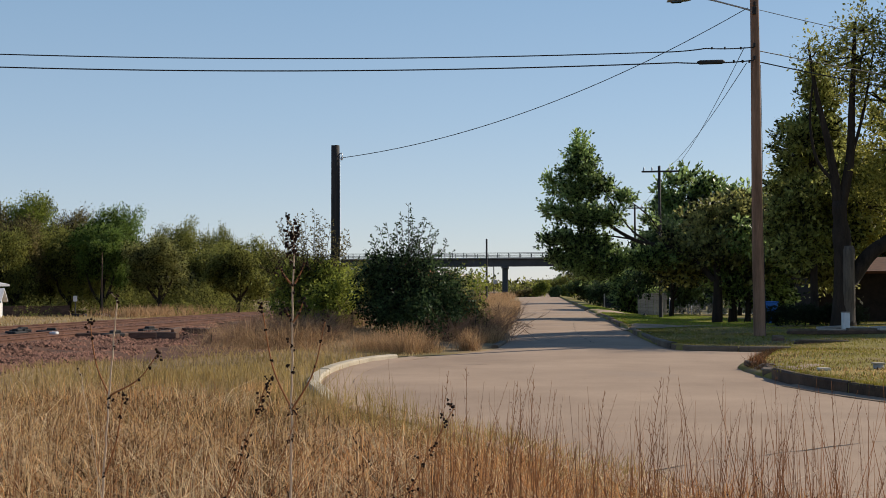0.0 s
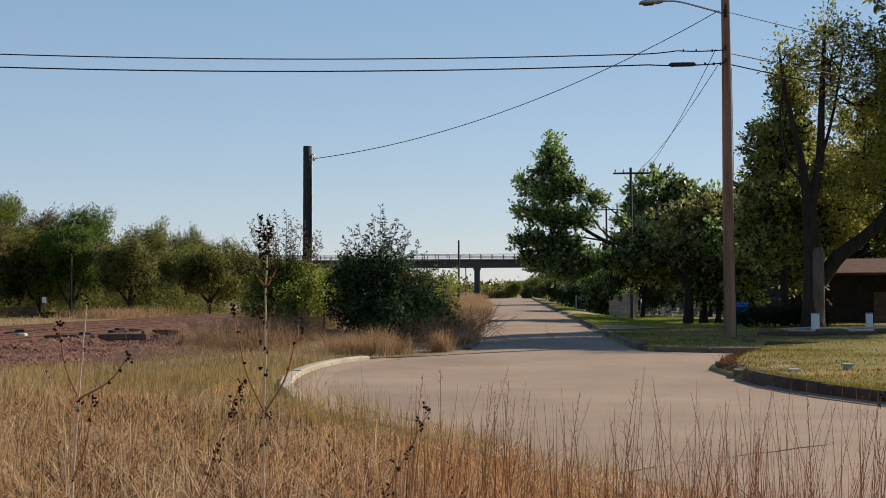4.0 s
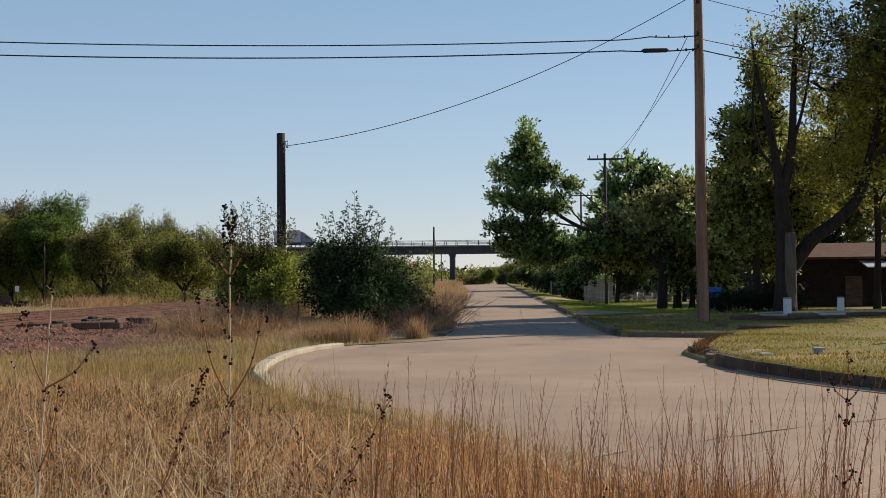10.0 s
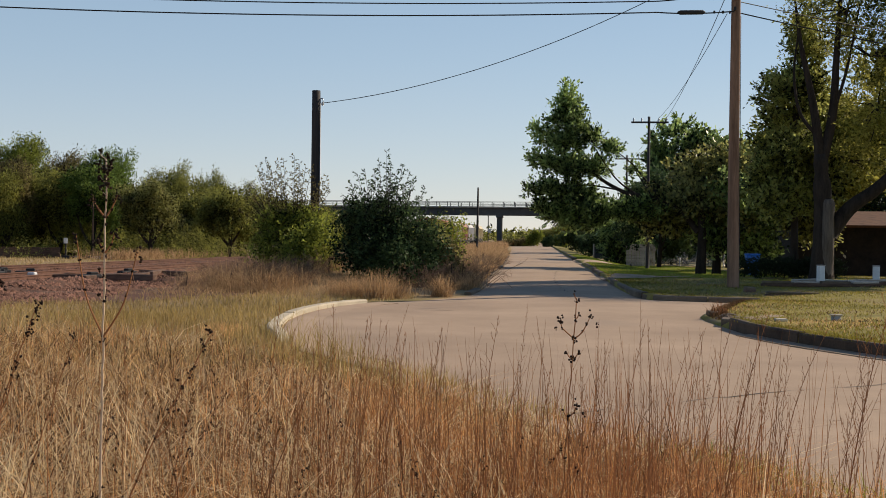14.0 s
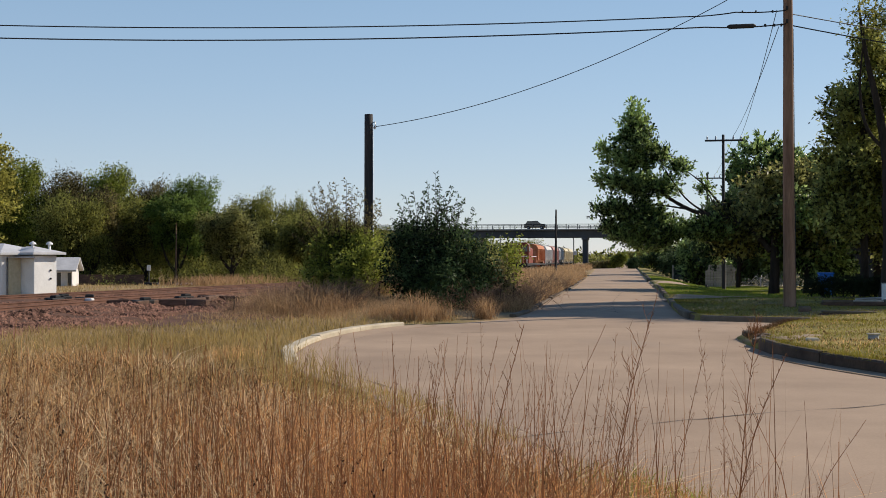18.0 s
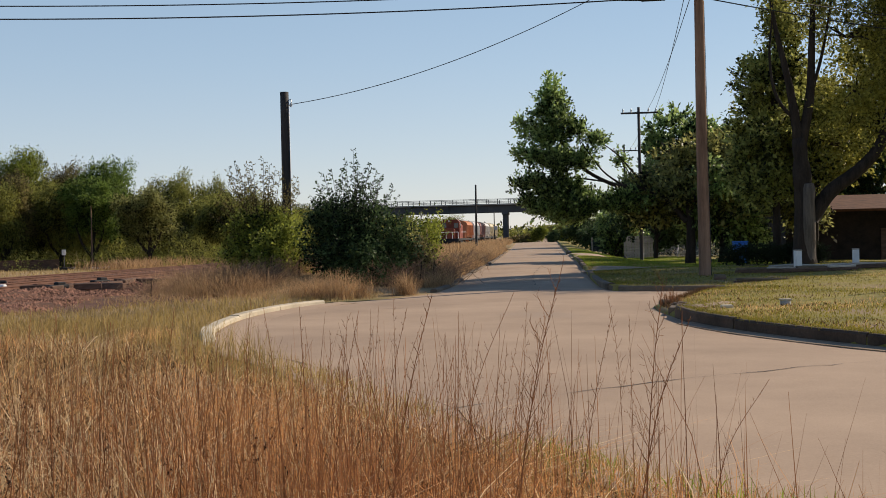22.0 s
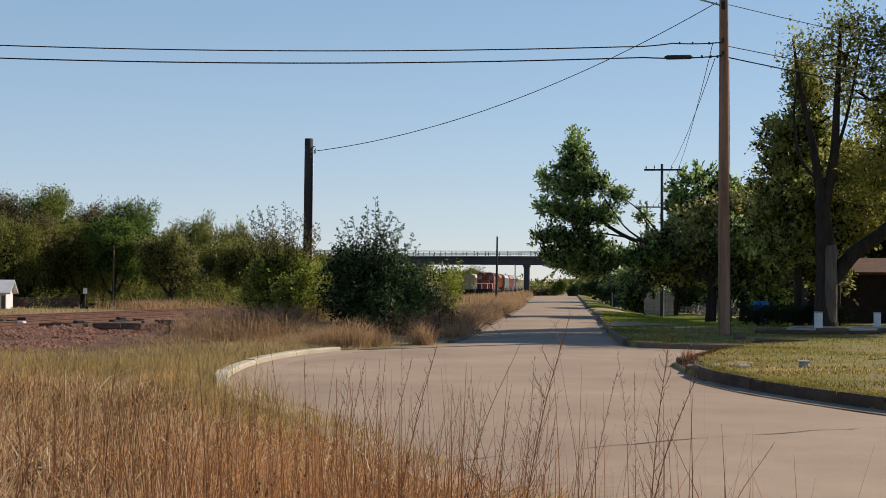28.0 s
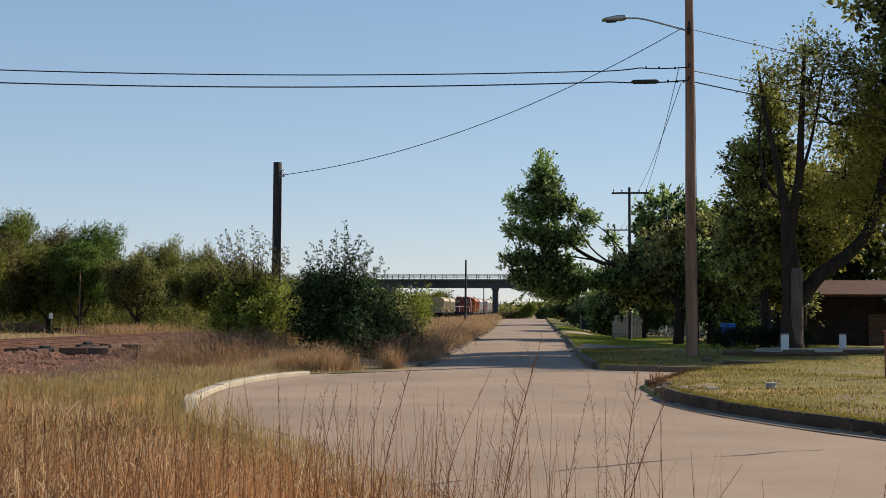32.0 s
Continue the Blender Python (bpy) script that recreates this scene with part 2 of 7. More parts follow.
M_ROOFW = stuff("shed_roof", (0.42, 0.42, 0.43), (0.62, 0.62, 0.63), 0.8, 14, 0.7, 0.2)
# brick and shingle tones are lowered to stand for the trees' shade
M_BRICK = stuff("shaded_brown_brick", (0.013, 0.009, 0.008), (0.042, 0.028, 0.022), 2.5, 30, 0.9, 0.4)
M_ROOF = stuff("shaded_brown_shingle", (0.06, 0.024, 0.013), (0.16, 0.07, 0.037), 2, 20, 0.9, 0.4)
M_GLASS = glassy("dark_glass")
M_TIMBER = stuff("greyed_timber", (0.22, 0.18, 0.15), (0.66, 0.59, 0.51), 2, 20, 0.9, 0.5, stretch=(0.4, 4, 4))
M_RED = stuff("loco_red", (0.12, 0.024, 0.015), (0.3, 0.07, 0.036), 0.5, 10, 0.55, 0.1)
M_ORANGE = stuff("hopper_rust", (0.35, 0.12, 0.05), (0.55, 0.22, 0.10), 0.5, 10, 0.75, 0.2)
M_CARWHITE = stuff("hopper_grey", (0.42, 0.41, 0.40), (0.66, 0.64, 0.62), 0.5, 8, 0.7, 0.2)
M_BEIGE = stuff("hopper_beige", (0.45, 0.38, 0.25), (0.68, 0.6, 0.42), 0.5, 8, 0.7, 0.2)
M_PINK = stuff("hopper_faded_red", (0.36, 0.17, 0.14), (0.55, 0.3, 0.26), 0.5, 8, 0.7, 0.2)
M_BLACK = stuff("black_iron", (0.01, 0.01, 0.011), (0.04, 0.038, 0.037), 1, 12, 0.7, 0.2)
M_RUBBER = stuff("tyre_rubber", (0.012, 0.012, 0.012), (0.03, 0.03, 0.03), 4, 30, 0.9, 0.2)
M_BLUE = stuff("blue_plastic", (0.02, 0.12, 0.5), (0.05, 0.25, 0.75), 1.5, 14, 0.5, 0.1)
M_DARKCAR = glassy("dark_car_paint", (0.015, 0.016, 0.018))
M_STONES = leafy("crushed_stones", (0.018, 0.008, 0.006), (0.41, 0.215, 0.145), 0.0, 0.95, 0.6, 0.2, 0.42)
M_STRAW = leafy("dry_straw", (0.21, 0.108, 0.043), (0.94, 0.60, 0.27), 0.42, 0.7, 0.25)
M_RUST = leafy("rusty_straw", (0.18, 0.068, 0.025), (0.82, 0.42, 0.165), 0.35, 0.7, 0.4)
M_STALK = leafy("dark_stalk", (0.08, 0.032, 0.015), (0.45, 0.20, 0.085), 0.15, 0.8, 0.6)
M_SEED = leafy("dark_seed", (0.012, 0.008, 0.006), (0.05, 0.03, 0.021), 0.1, 0.9, 1.0)
M_TANGLE = leafy("bleached_straw", (0.42, 0.26, 0.12), (0.98, 0.75, 0.44), 0.35, 0.6, 0.5)
# dead thatch colour, taken near black for the shade between grass stems
M_THATCH = leafy("thatch_and_shade", (0.022, 0.011, 0.005), (0.20, 0.11, 0.05), 0.2, 0.85, 0.5)
M_LAWNBLADE = leafy("lawn_blade", (0.04, 0.04, 0.006), (0.36, 0.30, 0.045), 0.4, 0.6, 0.35)
M_BRUSH = leafy("dusty_brush", (0.11, 0.06, 0.03), (0.64, 0.42, 0.225), 0.42, 0.8, 0.35)
M_PALESTEM = leafy("pale_stem", (0.52, 0.37, 0.24), (0.74, 0.57, 0.40), 0.15, 0.8, 0.6)
M_GREENGRASS = leafy("green_grass", (0.09, 0.125, 0.018), (0.33, 0.40, 0.06), 0.45, 0.6, 0.3)
# low tones go near black, standing in for shade inside the crowns
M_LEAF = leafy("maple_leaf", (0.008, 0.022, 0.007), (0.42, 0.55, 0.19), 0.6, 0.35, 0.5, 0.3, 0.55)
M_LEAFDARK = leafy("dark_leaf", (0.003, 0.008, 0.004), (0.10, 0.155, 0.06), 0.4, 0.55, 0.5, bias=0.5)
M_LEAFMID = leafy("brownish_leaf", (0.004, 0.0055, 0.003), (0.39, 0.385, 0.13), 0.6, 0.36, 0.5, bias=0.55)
M_LEAFOLIVE = leafy("olive_leaf", (0.06, 0.068, 0.014), (0.50, 0.47, 0.115), 0.55, 0.55, 0.4, bias=0.5)
# raised high tone stands in for sun on the tall tree's leaves
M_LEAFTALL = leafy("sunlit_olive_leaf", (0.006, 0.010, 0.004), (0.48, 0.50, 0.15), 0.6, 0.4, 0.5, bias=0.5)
M_STUB = stuff("weathered_stub_wood", (0.05, 0.04, 0.032), (0.18, 0.148, 0.12), 3, 30, 0.95, 0.6, stretch=(3, 3, 0.3))
M_FIELD = leafy("pale_field_grass", (0.21, 0.145, 0.06), (0.57, 0.42, 0.2), 0.4, 0.7, 0.08)
# hedge leaf colour carries the deep shade under the trees
M_HEDGE = leafy("shaded_hedge_leaf", (0.006, 0.011, 0.006), (0.035, 0.05, 0.02), 0.2, 0.6, 0.5)
M_LEAFGREEN = leafy("deep_green_leaf", (0.006, 0.016, 0.004), (0.22, 0.31, 0.065), 0.45, 0.6, 0.3, bias=0.5)
M_MEADOW = leafy("meadow_green", (0.16, 0.11, 0.036), (0.54, 0.385, 0.14), 0.4, 0.6, 0.35)
M_LEAFFAR = leafy("far_leaf", (0.008, 0.011, 0.004), (0.35, 0.35, 0.085), 0.5, 0.6, 0.3, bias=0.5)
M_LEAFBROWN = leafy("bronze_leaf", (0.02, 0.018, 0.008), (0.30, 0.25, 0.1), 0.5, 0.6, 0.15, bias=0.45)
M_LEAFBUSH = leafy("bush_leaf", (0.010, 0.02, 0.004), (0.38, 0.42, 0.075), 0.5, 0.5, 0.6, bias=0.44)


# ---- mesh tools ----
def raw(name, verts, faces, mats, smooth=False, index=None):
    """A mesh from arrays; faces all of one size."""
    v, f = np.asarray(verts, dtype=np.float32).reshape(-1, 3), np.asarray(faces, dtype=np.int32)
    me = bpy.data.meshes.new(name)
    me.vertices.add(len(v))
    me.vertices.foreach_set("co", v.ravel())
    k = f.shape[1]
    me.loops.add(f.size)
    me.loops.foreach_set("vertex_index", f.ravel())
    me.polygons.add(len(f))
    me.polygons.foreach_set("loop_start", np.arange(len(f), dtype=np.int32) * k)
    for m in mats:
        me.materials.append(m)
    if index is not None:
        me.polygons.foreach_set("material_index", np.asarray(index, dtype=np.int32))
    me.polygons.foreach_set("use_smooth", np.full(len(f), bool(smooth)))
    me.update(calc_edges=True)
    me.validate()
    return me


def part(name, data, material, parent, label=""):
    """Links a bmesh or a mesh as one mesh object under a thing (or alone, for the setting)."""
    if isinstance(data, bmesh.types.BMesh):
        me = bpy.data.meshes.new(name)
        bmesh.ops.recalc_face_normals(data, faces=data.faces)
        data.to_mesh(me)
        data.free()
    else:
        me = data
    if material is not None and not me.materials:
        me.materials.append(material)
    ob = new(name, me)
    if parent is not None:
        ob.parent = parent
    return tagged(ob, label)


def thing(name, x, y, z, label, category, group="", turn=0.0):
    e = new(name)
    e.empty_display_size = 0.2
    e.matrix_basis = pose(x, y, z, 0, 0, turn)
    return tagged(e, label, category, group)


def add_box(bm, c, s, bevel=0.0, turn=None):
    """A cuboid of size s at c, with rounded edges."""
    b = bmesh.new()
    bmesh.ops.create_cube(b, size=1.0)
    bmesh.ops.scale(b, vec=s, verts=b.verts)
    if bevel:
        bmesh.ops.bevel(b, geom=list(b.edges), offset=bevel, segments=1, affect="EDGES", profile=0.5)
    m = Matrix.Translation(c) @ (turn if turn is not None else Matrix.Identity(4))
    bmesh.ops.transform(b, matrix=m, verts=b.verts)
    me = bpy.data.meshes.new("tmp")
    b.to_mesh(me)
    b.free()
    bm.from_mesh(me)
    bpy.data.meshes.remove(me)
    return bm


def boxes(*items, bevel=0.01):
    bm = bmesh.new()
    for c, s in items:
        add_box(bm, c, s, bevel)
    return bm


def prism(outline, z0, z1, axis="z", bevel=0.0):
    """An outline of 2D points pushed along an axis (z: x,y outline; y: x,z outline; x: y,z outline)."""
    bm = bmesh.new()
    put = {"z": lambda a, b, h: (a, b, h), "y": lambda a, b, h: (a, h, b), "x": lambda a, b, h: (h, a, b)}[axis]
    lo = [bm.verts.new(put(a, b, z0)) for a, b in outline]
    hi = [bm.verts.new(put(a, b, z1)) for a, b in outline]
    n = len(outline)
    bm.faces.new(lo[::-1])
    bm.faces.new(hi)
    for i in range(n):
        bm.faces.new((lo[i], lo[(i + 1) % n], hi[(i + 1) % n], hi[i]))
    bmesh.ops.recalc_face_normals(bm, faces=bm.faces)
    if bevel:
        bmesh.ops.bevel(bm, geom=list(bm.edges), offset=bevel, segments=1, affect="EDGES", profile=0.5)
    return bm


def tube_arrays(points, radii, sides=8, base=0):
    """Vertices and quads of a round, tapering pipe along a line."""
    p = np.asarray(points, float)
    r = np.broadcast_to(np.asarray(radii, float), (len(p),))
    d = np.gradient(p, axis=0)
    d /= np.linalg.norm(d, axis=1, keepdims=True) + 1e-9
    ref = np.array([0.0, 0, 1]) if abs(d[:, 2]).mean() < 0.7 else np.array([1.0, 0, 0])
    a = np.cross(d, ref)
    a /= np.linalg.norm(a, axis=1, keepdims=True) + 1e-9
    b = np.cross(d, a)
    th = np.arange(sides) / sides * 2 * np.pi
    v = p[:, None] + r[:, None, None] * (a[:, None] * np.cos(th)[None, :, None] + b[:, None] * np.sin(th)[None, :, None])
    n = len(p)
    i, j = np.meshgrid(np.arange(n - 1), np.arange(sides), indexing="ij")
    k = (j + 1) % sides
    f = np.stack([i * sides + j, i * sides + k, (i + 1) * sides + k, (i + 1) * sides + j], -1).reshape(-1, 4)
    caps = []
    for row in (0, n - 1):
        for q in range(1, sides - 2, 2):
            caps.append([row * sides, row * sides + q, row * sides + q + 1, row * sides + min(q + 2, sides - 1)])
    f = np.concatenate([f, np.array(caps, int)]) if sides >= 4 and caps else f
    return v.reshape(-1, 3), f + base


def tubes(name, lines, material, smooth=True):
    """Several pipes in one mesh; each line is (points, radii, sides)."""
    vs, fs, n = [], [], 0
    for pts, rad, sides in lines:
        v, f = tube_arrays(pts, rad, sides, n)
        vs.append(v), fs.append(f)
        n += len(v)
    return raw(name, np.concatenate(vs), np.concatenate(fs), [material], smooth)


def cable(a, b, sag, radius, steps=24):
    t = np.linspace(0, 1, steps)[:, None]
    p = np.array(a) * (1 - t) + np.array(b) * t
    p[:, 2] -= (4 * sag * t * (1 - t))[:, 0]
    return (p, radius, 5)


def curve_points(pts, step=0.5):
    """A smooth line through control points (Catmull-Rom)."""
    p = np.asarray(pts, float)
    q = np.vstack([2 * p[0] - p[1], p, 2 * p[-1] - p[-2]])
    out = []
    for i in range(1, len(q) - 2):
        n = max(2, int(np.linalg.norm(q[i + 1] - q[i]) / step))
        t = np.linspace(0, 1, n, endpoint=False)[:, None]
        out.append(0.5 * (2 * q[i] + (q[i + 1] - q[i - 1]) * t + (2 * q[i - 1] - 5 * q[i] + 4 * q[i + 1] - q[i + 2]) * t ** 2
                          + (3 * q[i] - q[i - 1] - 3 * q[i + 1] + q[i + 2]) * t ** 3))
    out.append(p[-1:])
    return np.concatenate(out)


def unit(v):
    return v / (np.linalg.norm(v, axis=-1, keepdims=True) + 1e-9)


# ---- the plan: road edges, ground heights ----
LEFT_EDGE = [(60, -14), (30, -5.5), (18, -2), (11, 1.4), (7.5, 3.8), (5.5, 5.8), (4.3, 7.4), (3.4, 8.6), (2.5, 9.9), (1.9, 11.1), (1.1, 12.5),
             (-0.3, 15.0), (-1.5, 17.2), (-2.5, 19.0), (-3.1, 20.7), (-3.45, 22.6), (-3.6, 24.5), (-3.55, 26.5), (-3.3, 28.2), (-2.85, 29.4), (-2.3, 30.3),
             (-1.6, 31.3), (-0.9, 32.5), (-0.55, 34), (-0.48, 38), (-0.6, 45), (-0.75, 55), (-0.9, 70), (-1.6, 100), (-3.0, 150), (-4.8, 210), (-7, 300), (-12, 420)]
RIGHT_EDGE = [(60, -5), (30, 2.5), (18, 7.0), (12.5, 10.6), (9.2, 13.9), (7.9, 15.5), (7.24, 16.5), (6.89, 17.1), (6.33, 18.2), (5.71, 19.7), (5.25, 21.4), (5.1, 22.7), (4.98, 24),
              (4.9, 25), (4.92, 26), (5.12, 27), (5.4, 28), (5.65, 29), (5.9, 30), (6.15, 31), (6.45, 31.5), (7.05, 32), (4.9, 32.5), (4.4, 33), (4.2, 34), (4.08, 35.5), (4.0, 38), (3.95, 42), (3.85, 55), (3.8, 65), (3.4, 89), (2.9, 130), (2.0, 206), (0.5, 300), (-5, 420)]
_le, _re = np.array(LEFT_EDGE, float), np.array(RIGHT_EDGE, float)


def x_left(y):
    return np.interp(y, _le[:, 1], _le[:, 0], left=60, right=-12)


def x_right(y):
    return np.interp(y, _re[:, 1], _re[:, 0], left=60, right=-5)


def smooth01(a, b, v):
    t = np.clip((v - a) / (b - a), 0, 1)
    return t * t * (3 - 2 * t)


def ground_z(x, y):
    """Height of the ground outside the road."""
    x, y = np.asarray(x, float), np.asarray(y, float)
    west = smooth01(-4, -24, x)
    z = -0.0115 * np.clip(y - 36, 0, 200) * west
    z = z + 0.05 * np.sin(x * 0.9 + 1.3) * np.sin(y * 0.7) * smooth01(0.3, 3, np.abs(x - x_left(y)))
    z = z + np.where(x > x_right(y) - 0.01, 0.12 + 0.05 * smooth01(30, 24, y) + 0.04 * smooth01(0, 6, x - x_right(y)), 0)
    gone = smooth01(22.6, 23.6, y) * smooth01(33.0, 31.0, y)
    z = z * np.where(x > x_right(y) - 0.01, 1 - gone * (1 - 0.12 - 0.88 * smooth01(0.0, 0.8, x - x_right(y))), 1)
    z = z - np.where(x > x_right(y), 0.022 * (np.clip(y - 46, 0, 22) + 0.63 * np.clip(y - 72, 0, 40)) * smooth01(0.5, 5, x - x_right(y)), 0)
    z = z + 0.45 * np.exp(-((x + 5.4) / 2.6) ** 2 - ((y - 40.5) / 5.0) ** 2)
    ramp = smooth01(70, 110, np.abs(x + 8)) * np.exp(-((y - 250) / 14.0) ** 4)
    z = z * (1 - ramp) + 7.35 * ramp
    far = smooth01(500, 1500, np.hypot(x, y))
    return z + far * 6.0


# ---- ground, road, kerbs ----
def build_ground():
    ys = np.unique(np.concatenate([[-3000, -1200, -500, -200, -90, -45, -25], np.arange(-16, 60, 0.5), np.arange(60, 130, 2.0),
                                   np.arange(130, 300, 4.0), [320, 360, 420, 520, 700, 1000, 1500, 2200, 3200]]))
    dl = np.concatenate([[0, 0.25, 0.5], np.arange(1, 30, 0.7), np.arange(30, 130, 3.5), [150, 190, 260, 400, 700, 1200, 2000, 3200]])
    dr = np.concatenate([[0, 0.25, 0.5], np.arange(1, 26, 0.7), np.arange(26, 110, 4.0), [130, 200, 400, 800, 1600, 3200]])
    rows = []
    for y in ys:
        xl, xr = float(x_left(y)), float(x_right(y))
        a = xl - dl[::-1]
        b = xr + dr
        za = ground_z(a - 0.02, np.full_like(a, y))
        zb = ground_z(b + 0.02, np.full_like(b, y))
        if y < -13:
            za, zb = za * 0, zb * 0
        rows.append(np.concatenate([np.stack([a, np.full_like(a, y), za], 1), [[xl + 0.02, y, -0.12], [xr - 0.02, y, -0.12]], np.stack([b, np.full_like(b, y), zb], 1)]))
    v = np.concatenate(rows)
    w, h = len(rows[0]), len(rows)
    i, j = np.meshgrid(np.arange(h - 1), np.arange(w - 1), indexing="ij")
    f = np.stack([i * w + j, i * w + j + 1, (i + 1) * w + j + 1, (i + 1) * w + j], -1).reshape(-1, 4)
    index = (np.tile(np.arange(w - 1), h - 1) >= len(dl) + 1).astype(int)
    ob = part("ground", raw("ground", v, f, [M_EARTH, M_LAWN], True, index), None, None)
    tagged(ob, "dry earth verge and patchy green lawn", "ground", kind="structure")


def build_road():
    ys = np.unique(np.concatenate([np.arange(-14, 60, 0.4), np.arange(60, 420, 3.0), [420]]))
    n = 15
    rows = []
    for y in ys:
        xl, xr = float(x_left(y)), float(x_right(y))
        if y < -3:
            xr = 60.0
        t = np.linspace(0, 1, n)
        x = xl + (xr - xl) * t
        z = 0.035 * np.sin(np.pi * t) + 0.006 * np.sin(x * 1.3 + y * 0.45)
        rows.append(np.stack([x, np.full(n, y), z], 1))
    v, h = np.concatenate(rows), len(rows)
    i, j = np.meshgrid(np.arange(h - 1), np.arange(n - 1), indexing="ij")
    f = np.stack([i * n + j, i * n + j + 1, (i + 1) * n + j + 1, (i + 1) * n + j], -1).reshape(-1, 4)
    road = part("road", raw("road", v, f, [M_ROAD], True), None, None)
    tagged(road, "sun-bleached worn road with cracks, bending at the corner", "road", kind="structure")
    rng = np.random.default_rng(5)
    seams = [[(1.2, 10.9), (2.0, 11.5), (3.2, 12.5), (4.4, 13.4), (5.7, 14.2), (7.6, 15.6)], [(-1.15, 26.6), (-0.5, 26.75)], [(-0.6, 44), (3.9, 43.6)], [(-0.7, 62), (3.8, 61.5)], [(2.0, 58), (1.9, 45), (2.2, 36)]]
    for s in seams:
        p = curve_points([(a, b, 0) for a, b in s], 0.25)
        p[:, :2] += rng.normal(0, 0.035, (len(p), 2))
        w = np.clip(0.001 + 0.014 * rng.random(len(p)) ** 2 + 0.006 * np.sin(np.arange(len(p)) * 0.7), 0.001, 0.02)
        nrm = np.stack([-np.gradient(p[:, 1]), np.gradient(p[:, 0])], 1)
        nrm /= np.linalg.norm(nrm, axis=1, keepdims=True)
        t = (p[:, 0] - x_left(p[:, 1])) / (x_right(p[:, 1]) - x_left(p[:, 1]))
        zz = 0.035 * np.sin(np.pi * t) + 0.006 * np.sin(p[:, 0] * 1.3 + p[:, 1] * 0.45) + 0.006
        a = np.column_stack([p[:, :2] - nrm * w[:, None], zz])
        b = np.column_stack([p[:, :2] + nrm * w[:, None], zz])
        k = len(p)
        f = np.stack([np.arange(k - 1), np.arange(1, k), np.arange(k + 1, 2 * k), np.arange(k, 2 * k - 1)], 1)
        part("crack", raw("crack", np.concatenate([a, b]), f, [M_TAR]), None, road)


def build_gutter():
    """A pale gutter strip outside the bend, with a dirt seam."""
    rng = np.random.default_rng(15)
    pts = np.array([(30, -5.5, 0), (18, -2, 0), (11, 1.4, 0), (7.5, 3.8, 0), (5.5, 5.8, 0), (4.3, 7.4, 0), (3.4, 8.6, 0), (2.5, 9.9, 0), (1.9, 11.1, 0), (1.1, 12.5, 0), (-0.3, 15.4, 0), (-1.35, 17.0, 0), (-1.95, 18.6, 0), (-2.4, 20.2, 0), (-2.75, 22.2, 0), (-2.9, 24.5, 0), (-2.8, 26.6, 0), (-2.55, 28.2, 0), (-2.1, 29.5, 0)], float)
    line = curve_points(pts, 0.3)
    g = part("gutter", sweep([(0.0, -0.2), (0.0, 0.012), (0.48, 0.035), (0.55, 0.02), (0.55, -0.2)], line), M_ROAD, None)
    tagged(g, "worn concrete gutter strip along the bend", "gutter", kind="structure")
    k = len(line)
    d = np.gradient(line[:, :2], axis=0)
    d /= np.linalg.norm(d, axis=1, keepdims=True)
    nrm = np.stack([-d[:, 1], d[:, 0]], 1)
    w = (0.002 + 0.028 * rng.random(k) ** 3) * np.clip(0.35 + np.sin(np.arange(k) * 0.31) + 0.7 * np.sin(np.arange(k) * 0.83), 0.08, 1.2) * np.where(line[:, 1] > 18.5, 0.45, 1.0)
    off = rng.normal(0, 0.012, k)
    a = np.column_stack([line[:, :2] + nrm * (off - w)[:, None], np.full(k, 0.022)])
    b = np.column_stack([line[:, :2] + nrm * (off + w)[:, None], np.full(k, 0.022)])
    f = np.stack([np.arange(k - 1), np.arange(1, k), np.arange(k + 1, 2 * k), np.arange(k, 2 * k - 1)], 1)
    part("dirt_seam", raw("dirt_seam", np.concatenate([a, b]), f, [M_DIRT]), None, g, "dark dirt seam")


def sweep(profile, line, closed_ends=True):
    """A bmesh: a 2D profile (across, up) pushed along a ground line."""
    bm = bmesh.new()
    p = np.asarray(line, float)
    d = np.gradient(p[:, :2], axis=0)
    d /= np.linalg.norm(d, axis=1, keepdims=True)
    rings = []
    for (x, y, z), (dx, dy) in zip(p, d):
        rings.append([bm.verts.new((x - dy * a, y + dx * a, z + b)) for a, b in profile])
    m = len(profile)
    for r, s in zip(rings, rings[1:]):
        for i in range(m):
            bm.faces.new((r[i], r[(i + 1) % m], s[(i + 1) % m], s[i]))
    bm.faces.new(rings[0])
    bm.faces.new(rings[-1][::-1])
    return bm


def kerb(name, control, label, material, height=0.16, depth=0.28, piece=2.4, seed=1, wear=0.02, sink=0.0):
    rng = np.random.default_rng(seed)
    line = curve_points([(a, b, 0) for a, b in control], 0.3)
    if sink:
        run = np.linalg.norm(line - line[0], axis=1)
        line[:, 2] -= height * 1.3 * np.clip(1 - run / sink, 0, 1) ** 1.5
    top = thing(name, 0, 0, 0, label, "kerb")
    tagged(top, kind="structure")
    per = max(3, int(piece / 0.3))
    prof = [(-0.0, -0.25), (0.0, height - 0.03), (0.035, height), (depth - 0.02, height), (depth, height - 0.02), (depth, -0.25)]
    for k in range(0, len(line) - 2, per):
        seg = line[k:k + per + 1].copy()
        if len(seg) < 2:
            continue
        dirn = unit(seg[-1] - seg[0])
        seg[0] += dirn * 0.012
        seg[-1] -= dirn * 0.012
        seg[:, 2] += rng.normal(0, wear * 0.4)
        seg[:, :2] += rng.normal(0, wear * 0.3, 2)
        part("kerb_stone", sweep(prof, seg), material, top)
    return top


